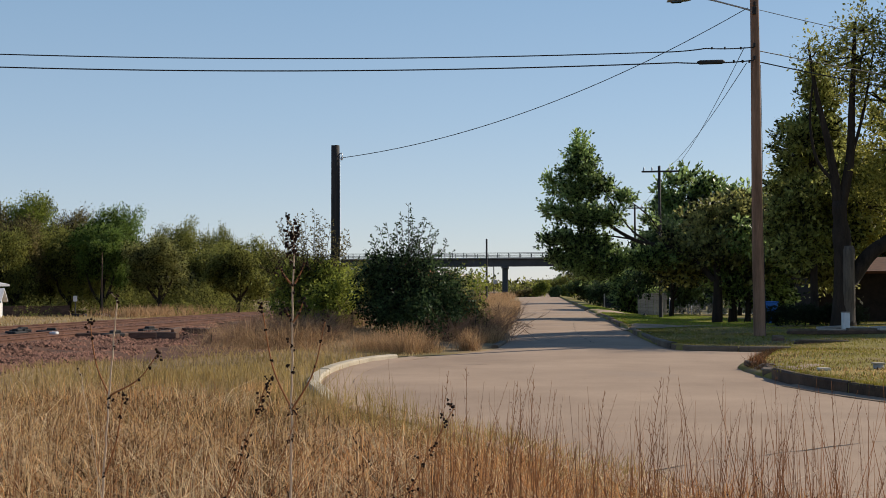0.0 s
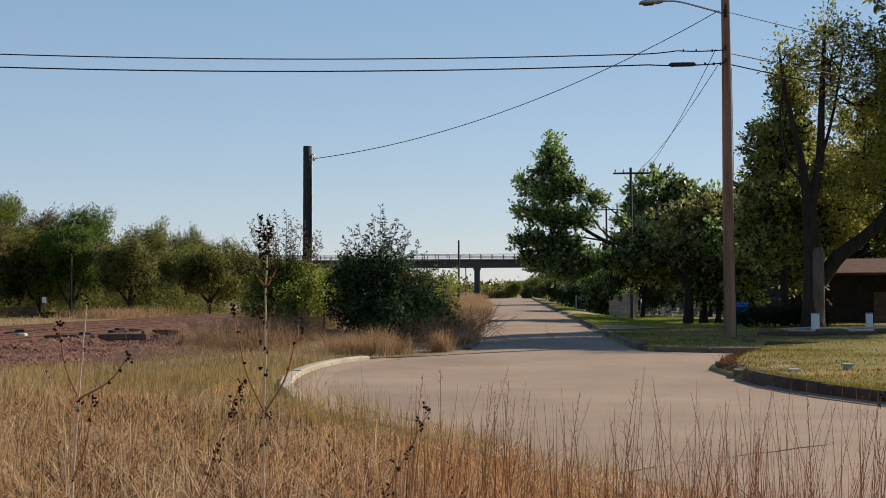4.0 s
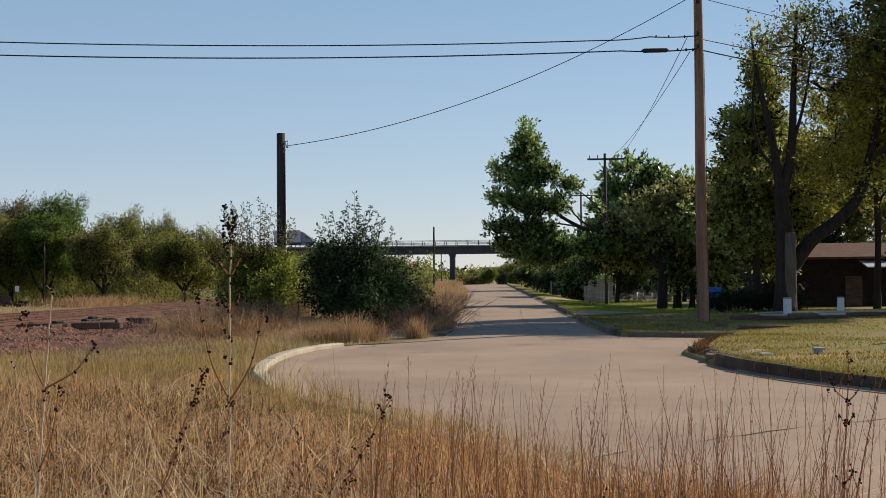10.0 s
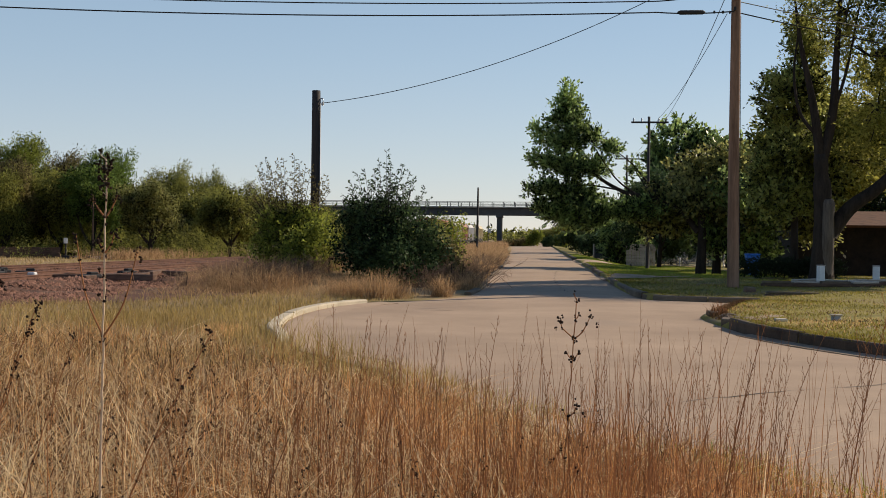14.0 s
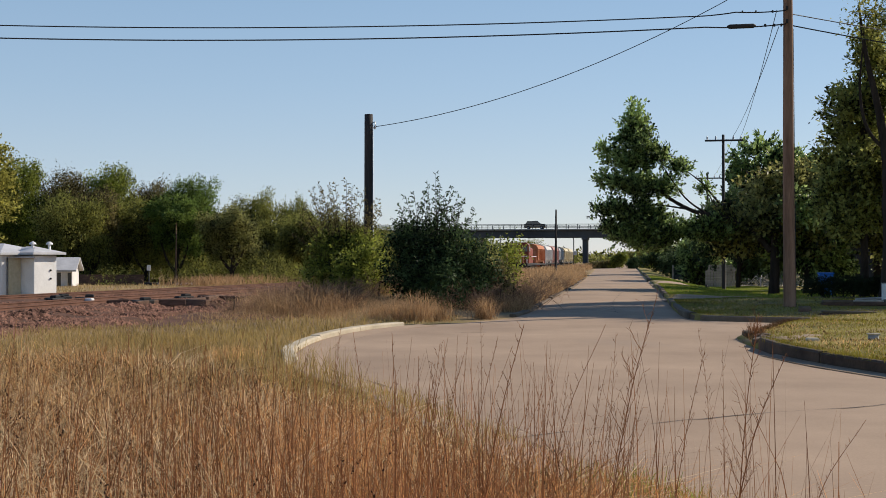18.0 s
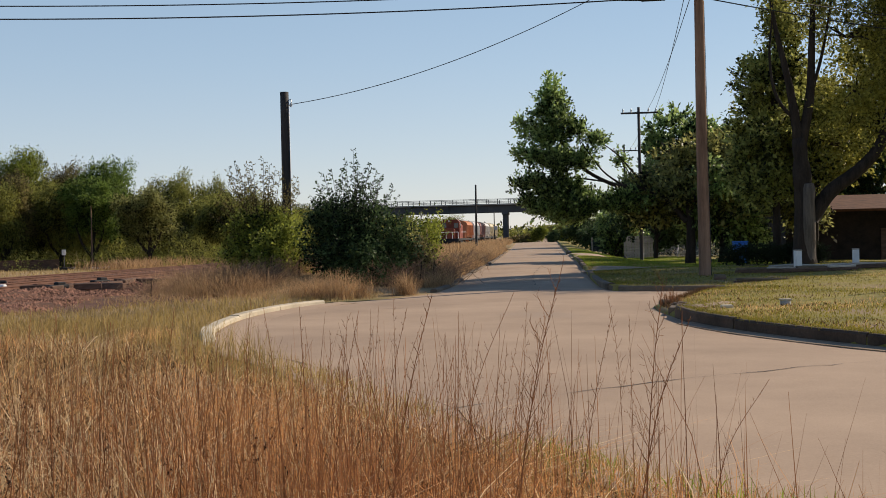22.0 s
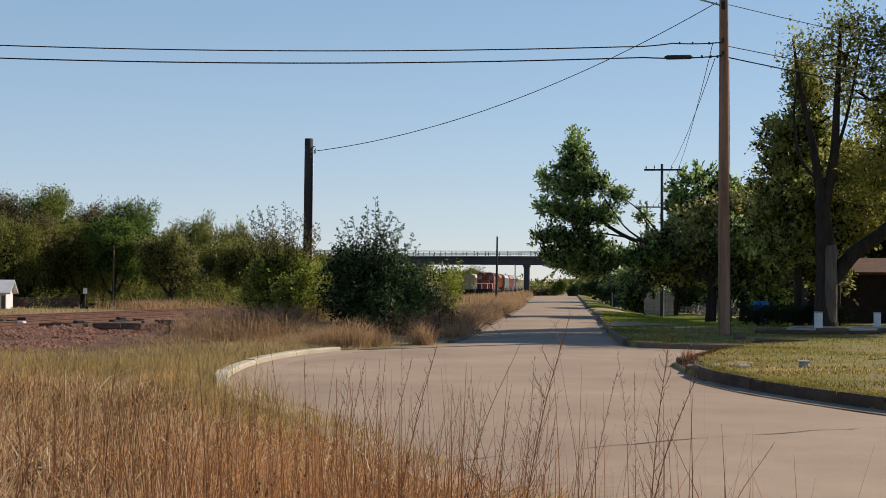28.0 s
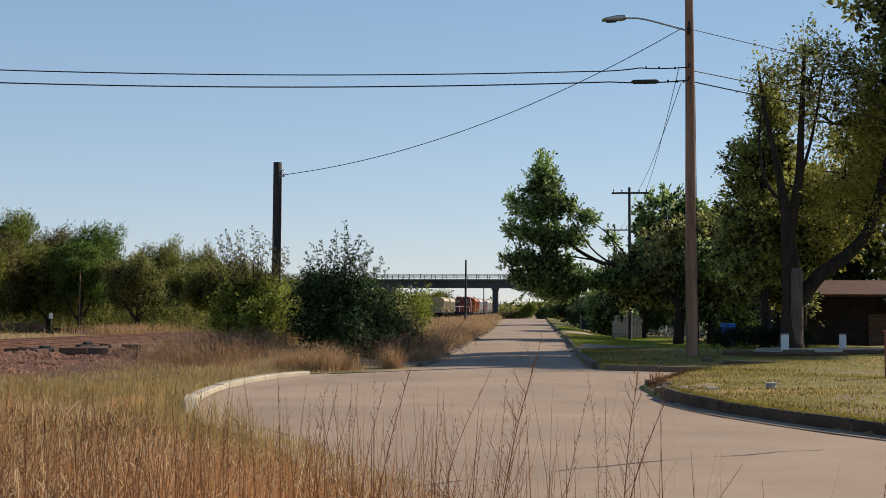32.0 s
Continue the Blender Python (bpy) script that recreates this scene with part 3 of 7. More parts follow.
def build_kerbs():
    west = [(-2.35, 18.4), (-2.65, 19.3), (-3.1, 20.7), (-3.45, 22.6), (-3.6, 24.5), (-3.55, 26.5), (-3.3, 28.2), (-2.85, 29.3)]
    kerb("kerb_west", west, "pale concrete kerb curving round the bend", M_KERB, 0.11, 0.24, 2.7, 2, sink=1.6)
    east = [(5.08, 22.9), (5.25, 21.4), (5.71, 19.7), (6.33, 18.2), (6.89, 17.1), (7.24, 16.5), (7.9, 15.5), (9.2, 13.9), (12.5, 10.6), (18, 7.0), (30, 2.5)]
    kerb("kerb_east", east, "weathered concrete kerb along the lawn, coloured dark as in shade", M_KERBSHADE, 0.2, 0.16, 3.0, 3)
    line = curve_points([(a, b, 0) for a, b in east[1:]], 0.3)
    g = part("gutter_east", sweep([(-0.3, -0.2), (-0.3, 0.014), (-0.015, 0.03), (-0.015, -0.2)], line), M_GUTTER, None)
    tagged(g, "pale concrete gutter at the foot of the dark kerb", "gutter", kind="structure")
    rng = np.random.default_rng(16)
    d = unit(np.gradient(line[:, :2], axis=0))
    nrm = np.stack([-d[:, 1], d[:, 0]], 1)
    k = len(line)
    w = 0.006 + 0.016 * rng.random(k) ** 2
    rows = [np.column_stack([line[:, :2] + nrm * (-0.31 + q * w)[:, None], np.full(k, 0.02)]) for q in (-1, 1)]
    f = np.stack([np.arange(k - 1), np.arange(1, k), np.arange(k + 1, 2 * k), np.arange(k, 2 * k - 1)], 1)
    part("dirt_seam", raw("dirt_seam", np.concatenate(rows), f, [M_DIRT]), None, g, "dark dirt seam")
    for far in ([(2.95, 130), (3.4, 89), (3.46, 85)], [(3.72, 71), (3.8, 65), (3.87, 51)], [(3.92, 46.6), (3.95, 42), (4.0, 38), (4.08, 35.5), (4.25, 33.6), (4.75, 32.55), (5.6, 32.2), (7.2, 31.95)]):
        kerb("kerb_far", far, "broken low kerb along the far lawn", M_KERBM, 0.16, 0.2, 2.1, 4, 0.04)
    farw = [(-0.6, 34.2), (-0.48, 38), (-0.6, 45), (-0.75, 55), (-0.9, 70), (-1.6, 100)]
    kerb("kerb_verge", farw, "sunken kerb under overhanging dry grass", M_KERBM, 0.07, 0.2, 3.0, 6, 0.05)


def build_drives():
    """Concrete crossings from the road to the yards, each ramping up from the gutter."""
    for y0, y1, run in ((46.8, 50.6, 3.4), (72.0, 84.0, 2.2)):
        rows = []
        for y in np.linspace(y0, y1, 9):
            xr = float(x_right(y))
            x = xr - 0.15 + np.array([0, 0.2, 0.6, 1.2, 2.0, 2.8, 3.6, 4.4, 5.2, 6.0]) * run / 6.0
            g = ground_z(np.maximum(x, xr + 0.05), np.full(len(x), y))
            z = np.minimum(g + 0.03, 0.03 + 0.14 * (x - xr + 0.15) / 0.6) + 0.006 * np.sin(x * 3 + y)
            rows.append(np.column_stack([x, np.full(len(x), y), np.where(x > xr + 0.5, g + 0.03, z)]))
        v, n, h = np.concatenate(rows), len(rows[0]), len(rows)
        i, j = np.meshgrid(np.arange(h - 1), np.arange(n - 1), indexing="ij")
        f = np.stack([i * n + j, i * n + j + 1, (i + 1) * n + j + 1, (i + 1) * n + j], -1).reshape(-1, 4)
        tagged(part("driveway", raw("driveway", v, f, [M_ROAD], True), None, None), "worn pale driveway crossing the lawn strip", "driveway", kind="structure")
    s = thing("broken_slab", 0, 0, 0, "broken pale concrete slab sunk in the lawn corner", "concrete slab")
    part("slab", prism([(5.1, 22.95), (5.42, 22.8), (5.75, 23.5), (6.45, 24.75), (6.25, 25.0), (5.75, 24.3), (5.2, 23.7)], 0.02, 0.16, "z", 0.015), M_GUTTER, s)
    part("chunk", prism([(5.0, 23.5), (5.2, 23.3), (5.3, 23.9), (5.12, 24.2)], 0.0, 0.15, "z", 0.02), M_KERBM, s, "grey crumbled chunk")
    p = thing("utility_plate", 6.02, 22.85, 0.17, "small flat pale concrete plate in the grass", "utility cover")
    part("plate", boxes(((0, 0, 0.02), (0.22, 0.26, 0.06)), bevel=0.015), M_KERB, p)


# ---- railway ----
TRACKS = (-14.6, -19.2)


def rail_z(y):
    return -0.0075 * np.clip(np.asarray(y, float) - 36, 0, 110) + 0.24


def build_railway():
    rng = np.random.default_rng(11)
    ys = np.concatenate([np.arange(-40, 130, 1.0), np.arange(130, 420, 5.0)])
    prof = np.array([(-26.0, -0.9), (-22.6, 0.0), (-21.2, 0.06), (-17.0, 0.03), (-12.6, 0.05), (-11.9, -0.14), (-10.5, -0.14), (-8.9, -0.6)])
    v = np.concatenate([np.column_stack([prof[:, 0] + rng.normal(0, 0.12, len(prof)), np.full(len(prof), y), prof[:, 1] + rail_z(y) + rng.normal(0, 0.03, len(prof))]) for y in ys])
    n, h = len(prof), len(ys)
    i, j = np.meshgrid(np.arange(h - 1), np.arange(n - 1), indexing="ij")
    f = np.stack([i * n + j, i * n + j + 1, (i + 1) * n + j + 1, (i + 1) * n + j], -1).reshape(-1, 4)
    bed = part("ballast_bed", raw("ballast_bed", v, f, [M_BALLAST], True), None, None)
    tagged(bed, "reddish-brown crushed stone ballast bank", "ballast", kind="structure")
    xs, ys = np.meshgrid(np.arange(-12.5, -5.9, 0.25), np.arange(26.0, 35.5, 0.25))
    xs, ys = xs.ravel(), ys.ravel()
    edge = np.interp(xs, (-12, -11.1, -9.3, -7.7, -6.6, -5.9), (26.6, 26.8, 27.3, 29.1, 30.8, 35.5)) + 0.25 * np.sin(xs * 3.1)
    zs = ground_z(xs, ys) + np.where((ys > edge) & (ys < 35), 0.015, -0.15) + 0.012 * np.sin(xs * 7 + ys * 5)
    n, h = len(np.unique(xs)), len(np.unique(ys))
    i, j = np.meshgrid(np.arange(h - 1), np.arange(n - 1), indexing="ij")
    f = np.stack([i * n + j, i * n + j + 1, (i + 1) * n + j + 1, (i + 1) * n + j], -1).reshape(-1, 4)
    tagged(part("bare_dirt", raw("bare_dirt", np.column_stack([xs, ys, zs]), f, [M_BALLAST], True), None, None), "bare brown dirt at the foot of the ballast", "ground", kind="structure")
    # loose stones on the bank
    k = 60000
    y = 20 + 55 * rng.random(k) ** 1.3
    x = -13.2 + 3.9 * rng.random(k) ** 0.75
    zz = np.interp(x, prof[:, 0], prof[:, 1]) + rail_z(y)
    s = 0.028 + 0.06 * rng.random(k) ** 2.5
    octa = np.array([(1, 0, 0), (0, 1, 0), (-1, 0, 0), (0, -1, 0), (0, 0, 0.8), (0, 0, -0.8)], float)
    tri = np.array([(0, 1, 4), (1, 2, 4), (2, 3, 4), (3, 0, 4), (1, 0, 5), (2, 1, 5), (3, 2, 5), (0, 3, 5)])
    vv = octa[None] * s[:, None, None] * rng.uniform(0.7, 1.3, (k, 6, 1)) + np.stack([x, y, zz], 1)[:, None]
    ff = (tri[None] + 6 * np.arange(k)[:, None, None]).reshape(-1, 3)
    tagged(part("ballast_stones", raw("ballast_stones", vv, ff, [M_STONES]), None, None), "loose reddish ballast stones", "stones", kind="stuff")
    k = 16000
    y = 24 + 60 * rng.random(k) ** 1.2
    x = rng.uniform(-23.5, -12.6, k)
    zz = np.interp(x, prof[:, 0], prof[:, 1]) + rail_z(y)
    s = 0.02 + 0.03 * rng.random(k) ** 2
    vv = octa[None] * s[:, None, None] * rng.uniform(0.7, 1.3, (k, 6, 1)) + np.stack([x, y, zz], 1)[:, None]
    ff = (tri[None] + 6 * np.arange(k)[:, None, None]).reshape(-1, 3)
    tagged(part("track_stones", raw("track_stones", vv, ff, [M_STONES]), None, None), "crushed stones between the rails", "stones", kind="stuff")
    railprof = [(-0.07, 0), (0.07, 0), (0.07, 0.02), (0.015, 0.04), (0.015, 0.11), (0.036, 0.125), (0.036, 0.16), (-0.036, 0.16), (-0.036, 0.125), (-0.015, 0.11), (-0.015, 0.04), (-0.07, 0.02)]
    tie = boxes(((0, 0, 0), (2.6, 0.23, 0.2)), bevel=0.015)
    tie_me = bpy.data.meshes.new("tie")
    tie.to_mesh(tie_me)
    tie.free()
    tie_me.materials.append(M_TIE)
    for tx in TRACKS:
        tr = thing("railway_track", 0, 0, 0, "rusty steel rails on old wooden ties in ballast", "railway track", "parallel tracks")
        tagged(tr, kind="structure")
        for side in (-0.755, 0.755):
            line = np.array([(tx + side, q, float(rail_z(q)) + 0.0) for q in np.concatenate([np.arange(-40, 150, 6.0), np.arange(150, 421, 15.0)])])
            part("rail", sweep(railprof, line), M_RAIL, tr)
        for q in np.arange(14, 96, 0.62):
            o = new("tie", tie_me)
            o.parent = tr
            o.location = (tx + rng.normal(0, 0.04), q, float(rail_z(q)) - 0.1)
            o.rotation_euler = (0, 0, rng.normal(0, 0.015))


# ---- poles and wires ----
POLE = (7.38, 37.8)
POLE_LEAN = -0.004


def hardware(parent, items, material=None):
    for nm, c, s in items:
        part(nm, boxes((c, s), bevel=0.008), material or M_STEEL, parent)


def build_poles():
    up = thing("utility_pole", POLE[0], POLE[1], 0.12, "tall weathered brown wooden utility pole on the lawn", "utility pole")
    h = 12.6
    pts = [(POLE_LEAN * z - 0.012 * math.sin(z * 0.5), 0, z) for z in np.linspace(-0.4, h, 16)]
    part("shaft", tubes("shaft", [(pts, np.linspace(0.192, 0.122, 16), 16)], M_POLE), None, up)
    arm = curve_points([(-0.05, -0.05, 10.2), (-0.7, -0.12, 10.38), (-1.5, -0.2, 10.58), (-2.0, -0.25, 10.6)], 0.1)
    part("lamp_arm", tubes("lamp_arm", [(arm, 0.028, 8)], M_STEEL), None, up)
    head = part("lamp_head", prism([(-2.78, 10.52), (-2.7, 10.59), (-2.3, 10.67), (-2.0, 10.67), (-1.98, 10.57), (-2.15, 10.53)], -0.42, -0.12, "y", 0.03), M_STEEL, up, "grey street lamp head")
    part("lamp_lens", prism([(-2.68, 10.54), (-2.25, 10.55), (-2.3, 10.48), (-2.6, 10.47)], -0.36, -0.18, "y", 0.02), M_GLASS, head)
    hardware(up, [("bracket", (-0.06, -0.16, 10.2), (0.12, 0.06, 0.24)), ("bracket", (-0.07, -0.16, 8.72), (0.07, 0.07, 0.12)), ("bracket", (-0.07, -0.16, 9.12), (0.07, 0.07, 0.12)),
                  ("bracket", (-0.05, -0.15, 10.42), (0.07, 0.07, 0.12))], M_BLACK)
    part("ground_wire", tubes("ground_wire", [([(0.17, -0.11, 0), (0.15, -0.1, 4), (0.12, -0.08, 8.5)], 0.009, 5)], M_CABLE), None, up)

    a = thing("anchor_pole", -33.5, 33.0, -0.1, "weathered wooden pole carrying the cables", "utility pole")
    part("shaft", tubes("shaft", [([(0, 0, z) for z in (-0.4, 3, 6, 10)], (0.17, 0.16, 0.14, 0.12), 12)], M_POLE), None, a)

    lo, hi = (POLE[0] - 0.1, POLE[1] - 0.2, 8.75), (POLE[0] - 0.1, POLE[1] - 0.2, 9.16)
    wl = thing("telephone_cable", 0, 0, 0, "thick black sagging overhead telephone cable with splice case", "cable", "overhead cables")
    part("cable_run", tubes("cable_run", [cable((-33.4, 33.0, 9.6), (lo[0] - 2.4, lo[1] - 0.26, 8.68), 0.62, 0.021, 40), cable((lo[0] - 2.4, lo[1] - 0.26, 8.68), lo, 0.05, 0.021)], M_CABLE), None, wl)
    part("splice_case", tubes("splice_case", [([(5.52, 37.43, 8.69), (5.6, 37.44, 8.69), (6.3, 37.52, 8.71), (6.38, 37.53, 8.71)], (0.03, 0.07, 0.07, 0.03), 10)], M_BLACK), None, wl, "black cable splice case")
    for q in (0.35, 0.8, 1.15):
        part("clamp", boxes(((6.45 + 0.6 * q, 37.54 + 0.05 * q, 8.72), (0.06, 0.05, 0.09)), bevel=0.01), M_BLACK, wl)
    wh = thing("overhead_cable", 0, 0, 0, "black sagging overhead cable", "cable", "overhead cables")
    part("cable_run", tubes("cable_run", [cable((-33.4, 33.0, 10.0), (hi[0] - 3.0, hi[1] - 0.36, 9.0), 0.58, 0.019, 40), cable((hi[0] - 3.0, hi[1] - 0.36, 9.0), (hi[0] - 1.5, hi[1] - 0.18, 9.12), 0.03, 0.019), cable((hi[0] - 1.5, hi[1] - 0.18, 9.12), hi, 0.03, 0.019)], M_CABLE), None, wh)
    for q in (0.4, 0.9, 1.3):
        part("clamp", boxes(((hi[0] - q, hi[1] - 0.12 * q, 9.13), (0.05, 0.05, 0.08)), bevel=0.01), M_BLACK, wh)
    br = (-6.77, 42.45)
    wb = thing("span_wire", 0, 0, 0, "thin black wire sagging between the two poles", "wire")
    part("cable_run", tubes("cable_run", [cable((br[0] + 0.25, br[1] - 0.1, 6.42), (POLE[0] - 0.25, POLE[1] - 0.1, 10.42), 0.75, 0.013, 40)], M_CABLE), None, wb)
    for z0, far, zf, r in ((9.1, (31, 55), 9.0, 0.016), (8.75, (31, 55), 8.3, 0.02), (10.4, (31, 50), 8.6, 0.012)):
        w = thing("overhead_cable", 0, 0, 0, "black overhead cable running past the trees", "cable", "overhead cables")
        part("cable_run", tubes("cable_run", [cable((POLE[0] + 0.1, POLE[1] + 0.1, z0), (far[0], far[1], zf), 0.35, r, 30)], M_CABLE), None, w)
    e = thing("anchor_pole", 31, 55, 0.1, "weathered wooden pole carrying the cables", "utility pole")
    part("shaft", tubes("shaft", [([(0, 0, z) for z in (-0.4, 3, 6, 10.5)], (0.17, 0.16, 0.14, 0.12), 12)], M_POLE), None, e)

    bp = thing("black_pole", br[0], br[1], float(ground_z(*br)), "short black creosoted wooden pole rising from the bushes", "pole")
    zt = 6.88 - float(ground_z(*br))
    part("shaft", tubes("shaft", [([(0.0, 0, z) for z in np.linspace(-0.4, zt, 10)], np.linspace(0.18, 0.15, 10), 14)], M_DARKPOLE), None, bp)
    part("hook", tubes("hook", [([(0.14, -0.02, zt - 0.3), (0.25, -0.06, zt - 0.28), (0.27, -0.1, zt - 0.45)], 0.02, 6)], M_STEEL), None, bp)
    part("insulator", tubes("insulator", [([(0.25, -0.1, zt - 0.55), (0.25, -0.1, zt - 0.5), (0.25, -0.1, zt - 0.42)], (0.03, 0.06, 0.03), 8)], M_STEEL), None, bp)
    part("conduit", tubes("conduit", [([(0.17, -0.06, 0), (0.165, -0.06, zt - 0.3)], 0.02, 6)], M_STEEL), None, bp)

    tp = thing("thin_pole", -5.45, 118.8, -0.3, "thin dark wooden pole beside the tracks", "pole")
    part("shaft", tubes("shaft", [([(0.05 * (z / 6), 0, z) for z in (-0.3, 2, 4, 6.75)], (0.13, 0.12, 0.1, 0.085), 8)], M_DARKPOLE), None, tp)
    # line of cross-arm poles down the east side
    cross = []
    for x, y, zt in ((8.32, 82.09, 10.6), (9.33, 120.85, 10.6)):
        c = thing("crossarm_pole", x, y, -0.72, "slim dark wooden pole with a crossarm", "utility pole", "crossarm poles")
        part("shaft", tubes("shaft", [([(0, 0, z) for z in (-0.6, 2, 5, zt)], (0.13, 0.12, 0.11, 0.09), 10)], M_DARKPOLE), None, c)
        part("crossarm", boxes(((0.05, -0.15, zt - 0.4), (2.5, 0.1, 0.12)), bevel=0.01), M_DARKPOLE, c)
        for q in (-1.05, -0.5, 0.65, 1.15):
            part("insulator", tubes("insulator", [([(q, -0.15, zt - 0.34), (q, -0.15, zt - 0.22), (q, -0.15, zt - 0.1)], (0.04, 0.065, 0.03), 7)], M_STEEL), None, c)
        cross.append((x, y, zt - 0.82))
    for k, q in enumerate((0.65, 1.15)):
        w = thing("service_wire", 0, 0, 0, "thin wire from the tall pole to the crossarm pole", "wire", "service wires")
        part("cable_run", tubes("cable_run", [cable((POLE[0] - 0.3 - 0.06 * k, POLE[1] - 0.05, 8.7 + 0.5 * k), (cross[0][0] + q, cross[0][1] - 0.15, cross[0][2]), 0.3, 0.012, 24),
                                              cable((cross[0][0] + q, cross[0][1] - 0.1, cross[0][2]), (cross[1][0] + q, cross[1][1] - 0.1, cross[1][2]), 0.3, 0.011)], M_CABLE), None, w)


# ---- trees ----
def clumps(lobes, n, seed):
    """Breaks each lobe into a core and n smaller bunches round its rim."""
    rng = np.random.default_rng(seed + 7)
    out = []
    for x, y, z, a, b, c in lobes:
        out.append((x, y, z, a * 0.72, b * 0.72, c * 0.72))
        for k in range(n):
            d = unit(rng.normal(size=3))
            s = rng.uniform(0.22, 0.44)
            q = rng.uniform(0.62, 0.95)
            m = (a * b * c) ** (1 / 3)
            out.append((x + d[0] * a * q, y + d[1] * b * q, z + d[2] * c * q, s * (a + m) / 2, s * (b + m) / 2, s * (c + m) / 2))
    return out


def leaf_mesh(name, lobes, twigs, per, size, twig_len, seed, material, lift=0.35, spread=0.1, shell=0.45, align=0.8):
    """A crown: many twigs, each set with small leaves, over a group of uneven lobes (centre, radii)."""
    rng = np.random.default_rng(seed)
    lob = np.array(lobes, float)
    wgt = (lob[:, 3] * lob[:, 4] * lob[:, 5]) ** 0.7
    pick = rng.choice(len(lob), twigs, p=wgt / wgt.sum())
    d = unit(rng.normal(size=(twigs, 3)))
    r = rng.random((twigs, 1)) ** shell
    c = lob[pick, :3] + d * r * lob[pick, 3:]
    grow = unit(d + np.array([0, 0, lift]) + rng.normal(0, 0.35, (twigs, 3)))
    s = rng.random((twigs, per, 1)) * twig_len * rng.uniform(0.5, 1.4, (twigs, 1, 1))
    p = (c[:, None] + grow[:, None] * s + rng.normal(0, spread, (twigs, per, 3))).reshape(-1, 3)
    k = len(p)
    a = unit(rng.normal(size=(k, 3)) + np.repeat(grow, per, 0) * align - np.array([0, 0, 0.25]))
    b = unit(np.cross(a, rng.normal(size=(k, 3)) + np.array([0, 0, 1.2])))
    ln = size * rng.uniform(0.6, 1.35, (k, 1))
    wd = ln * rng.uniform(0.38, 0.66, (k, 1))
    v = np.stack([p, p + a * ln * 0.5 + b * wd * 0.5, p + a * ln, p + a * ln * 0.5 - b * wd * 0.5], 1)
    f = np.arange(4 * k).reshape(-1, 4)
    return raw(name, v, f, [material]), c, pick


def limb(a, b, r0, r1, rng, bend=0.12, steps=7, sides=7, rise=0.15):
    t = np.linspace(0, 1, steps)[:, None]
    a, b = np.array(a, float), np.array(b, float)
    L = np.linalg.norm(b - a)
    p = a * (1 - t) + b * t + np.array([0, 0, 1.0]) * L * rise * np.sin(np.pi * t)
    p[1:-1] += rng.normal(0, bend * L / steps, (steps - 2, 3))
    return (p, r0 + (r1 - r0) * t[:, 0] ** 0.8, sides)


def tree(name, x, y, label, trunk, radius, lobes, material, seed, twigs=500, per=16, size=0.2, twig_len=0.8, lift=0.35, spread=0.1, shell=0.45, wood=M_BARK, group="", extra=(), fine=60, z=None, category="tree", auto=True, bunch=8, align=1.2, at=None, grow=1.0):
    """trunk: points of the stem; lobes: (x, y, z, rx, ry, rz) about the tree's foot."""
    rng = np.random.default_rng(seed + 1000)
    z0 = float(ground_z(x, y)) if z is None else z
    top = thing(name, x, y, z0, label, category, group)
    tp = curve_points([(trunk[0][0], trunk[0][1], trunk[0][2] - 0.3)] + list(trunk), 0.35) if len(trunk) > 1 else np.array(trunk)
    k = len(tp)
    rad = radius * (1 - 0.5 * np.linspace(0, 1, k)) * (1 + 0.06 * rng.normal(size=k))
    rad[:3] *= (1.35, 1.2, 1.08)
    part("trunk", tubes("trunk", [(tp, rad, 12)], wood), None, top)
    me, c, pick = leaf_mesh("crown", clumps(lobes, bunch, seed), twigs, per, size, twig_len, seed, material, lift, spread, shell, align)
    pick = pick // (bunch + 1)
    lines = []
    hub = []
    for lb in lobes:
        s = tp[np.argmin(np.abs(tp[:, 2] - max(tp[0, 2] + 0.3 * (tp[-1, 2] - tp[0, 2]), lb[2] - 1.2 * lb[5])))]
        hub.append(np.array(lb[:3]))
        if auto:
            part("limb", tubes("limb", [limb(s, lb[:3], radius * 0.34, radius * 0.1, rng)], wood), None, top)
    for q in rng.choice(len(c), min(fine, len(c)), replace=False):
        lines.append(limb(hub[pick[q]], c[q], radius * 0.09, radius * 0.03, rng, steps=5, sides=5, rise=0.05))
    if lines:
        tagged(part("brushwood", tubes("brushwood", lines, wood), None, top), kind="stuff")
    for e in extra:
        pts = curve_points(e[0], 0.25)
        part("limb", tubes("limb", [(pts, np.linspace(e[1], e[2], len(pts)), 10)], wood), None, top)
    part("crown", me, None, top)
    # set back and enlarged along the camera's view, so the outline still fits
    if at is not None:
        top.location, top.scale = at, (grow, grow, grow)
    return top


def random_lobes(rng, height, width, n, low=0.25, squash=1.0):
    """Lobes for a broad, uneven crown of that height and half-width."""
    out = []
    for k in range(n):
        t = low + (0.9 - low) * (k + 0.5) / n
        ring = width * math.sqrt(max(0.05, 1 - ((t - 0.5) / 0.55) ** 2))
        a = k * 2.4 + rng.random()
        rr = ring * rng.uniform(0.35, 0.75)
        s = width * rng.uniform(0.35, 0.55)
        out.append((rr * math.cos(a), rr * math.sin(a), height * t, s, s, s * squash * rng.uniform(0.7, 1.0)))
    return out


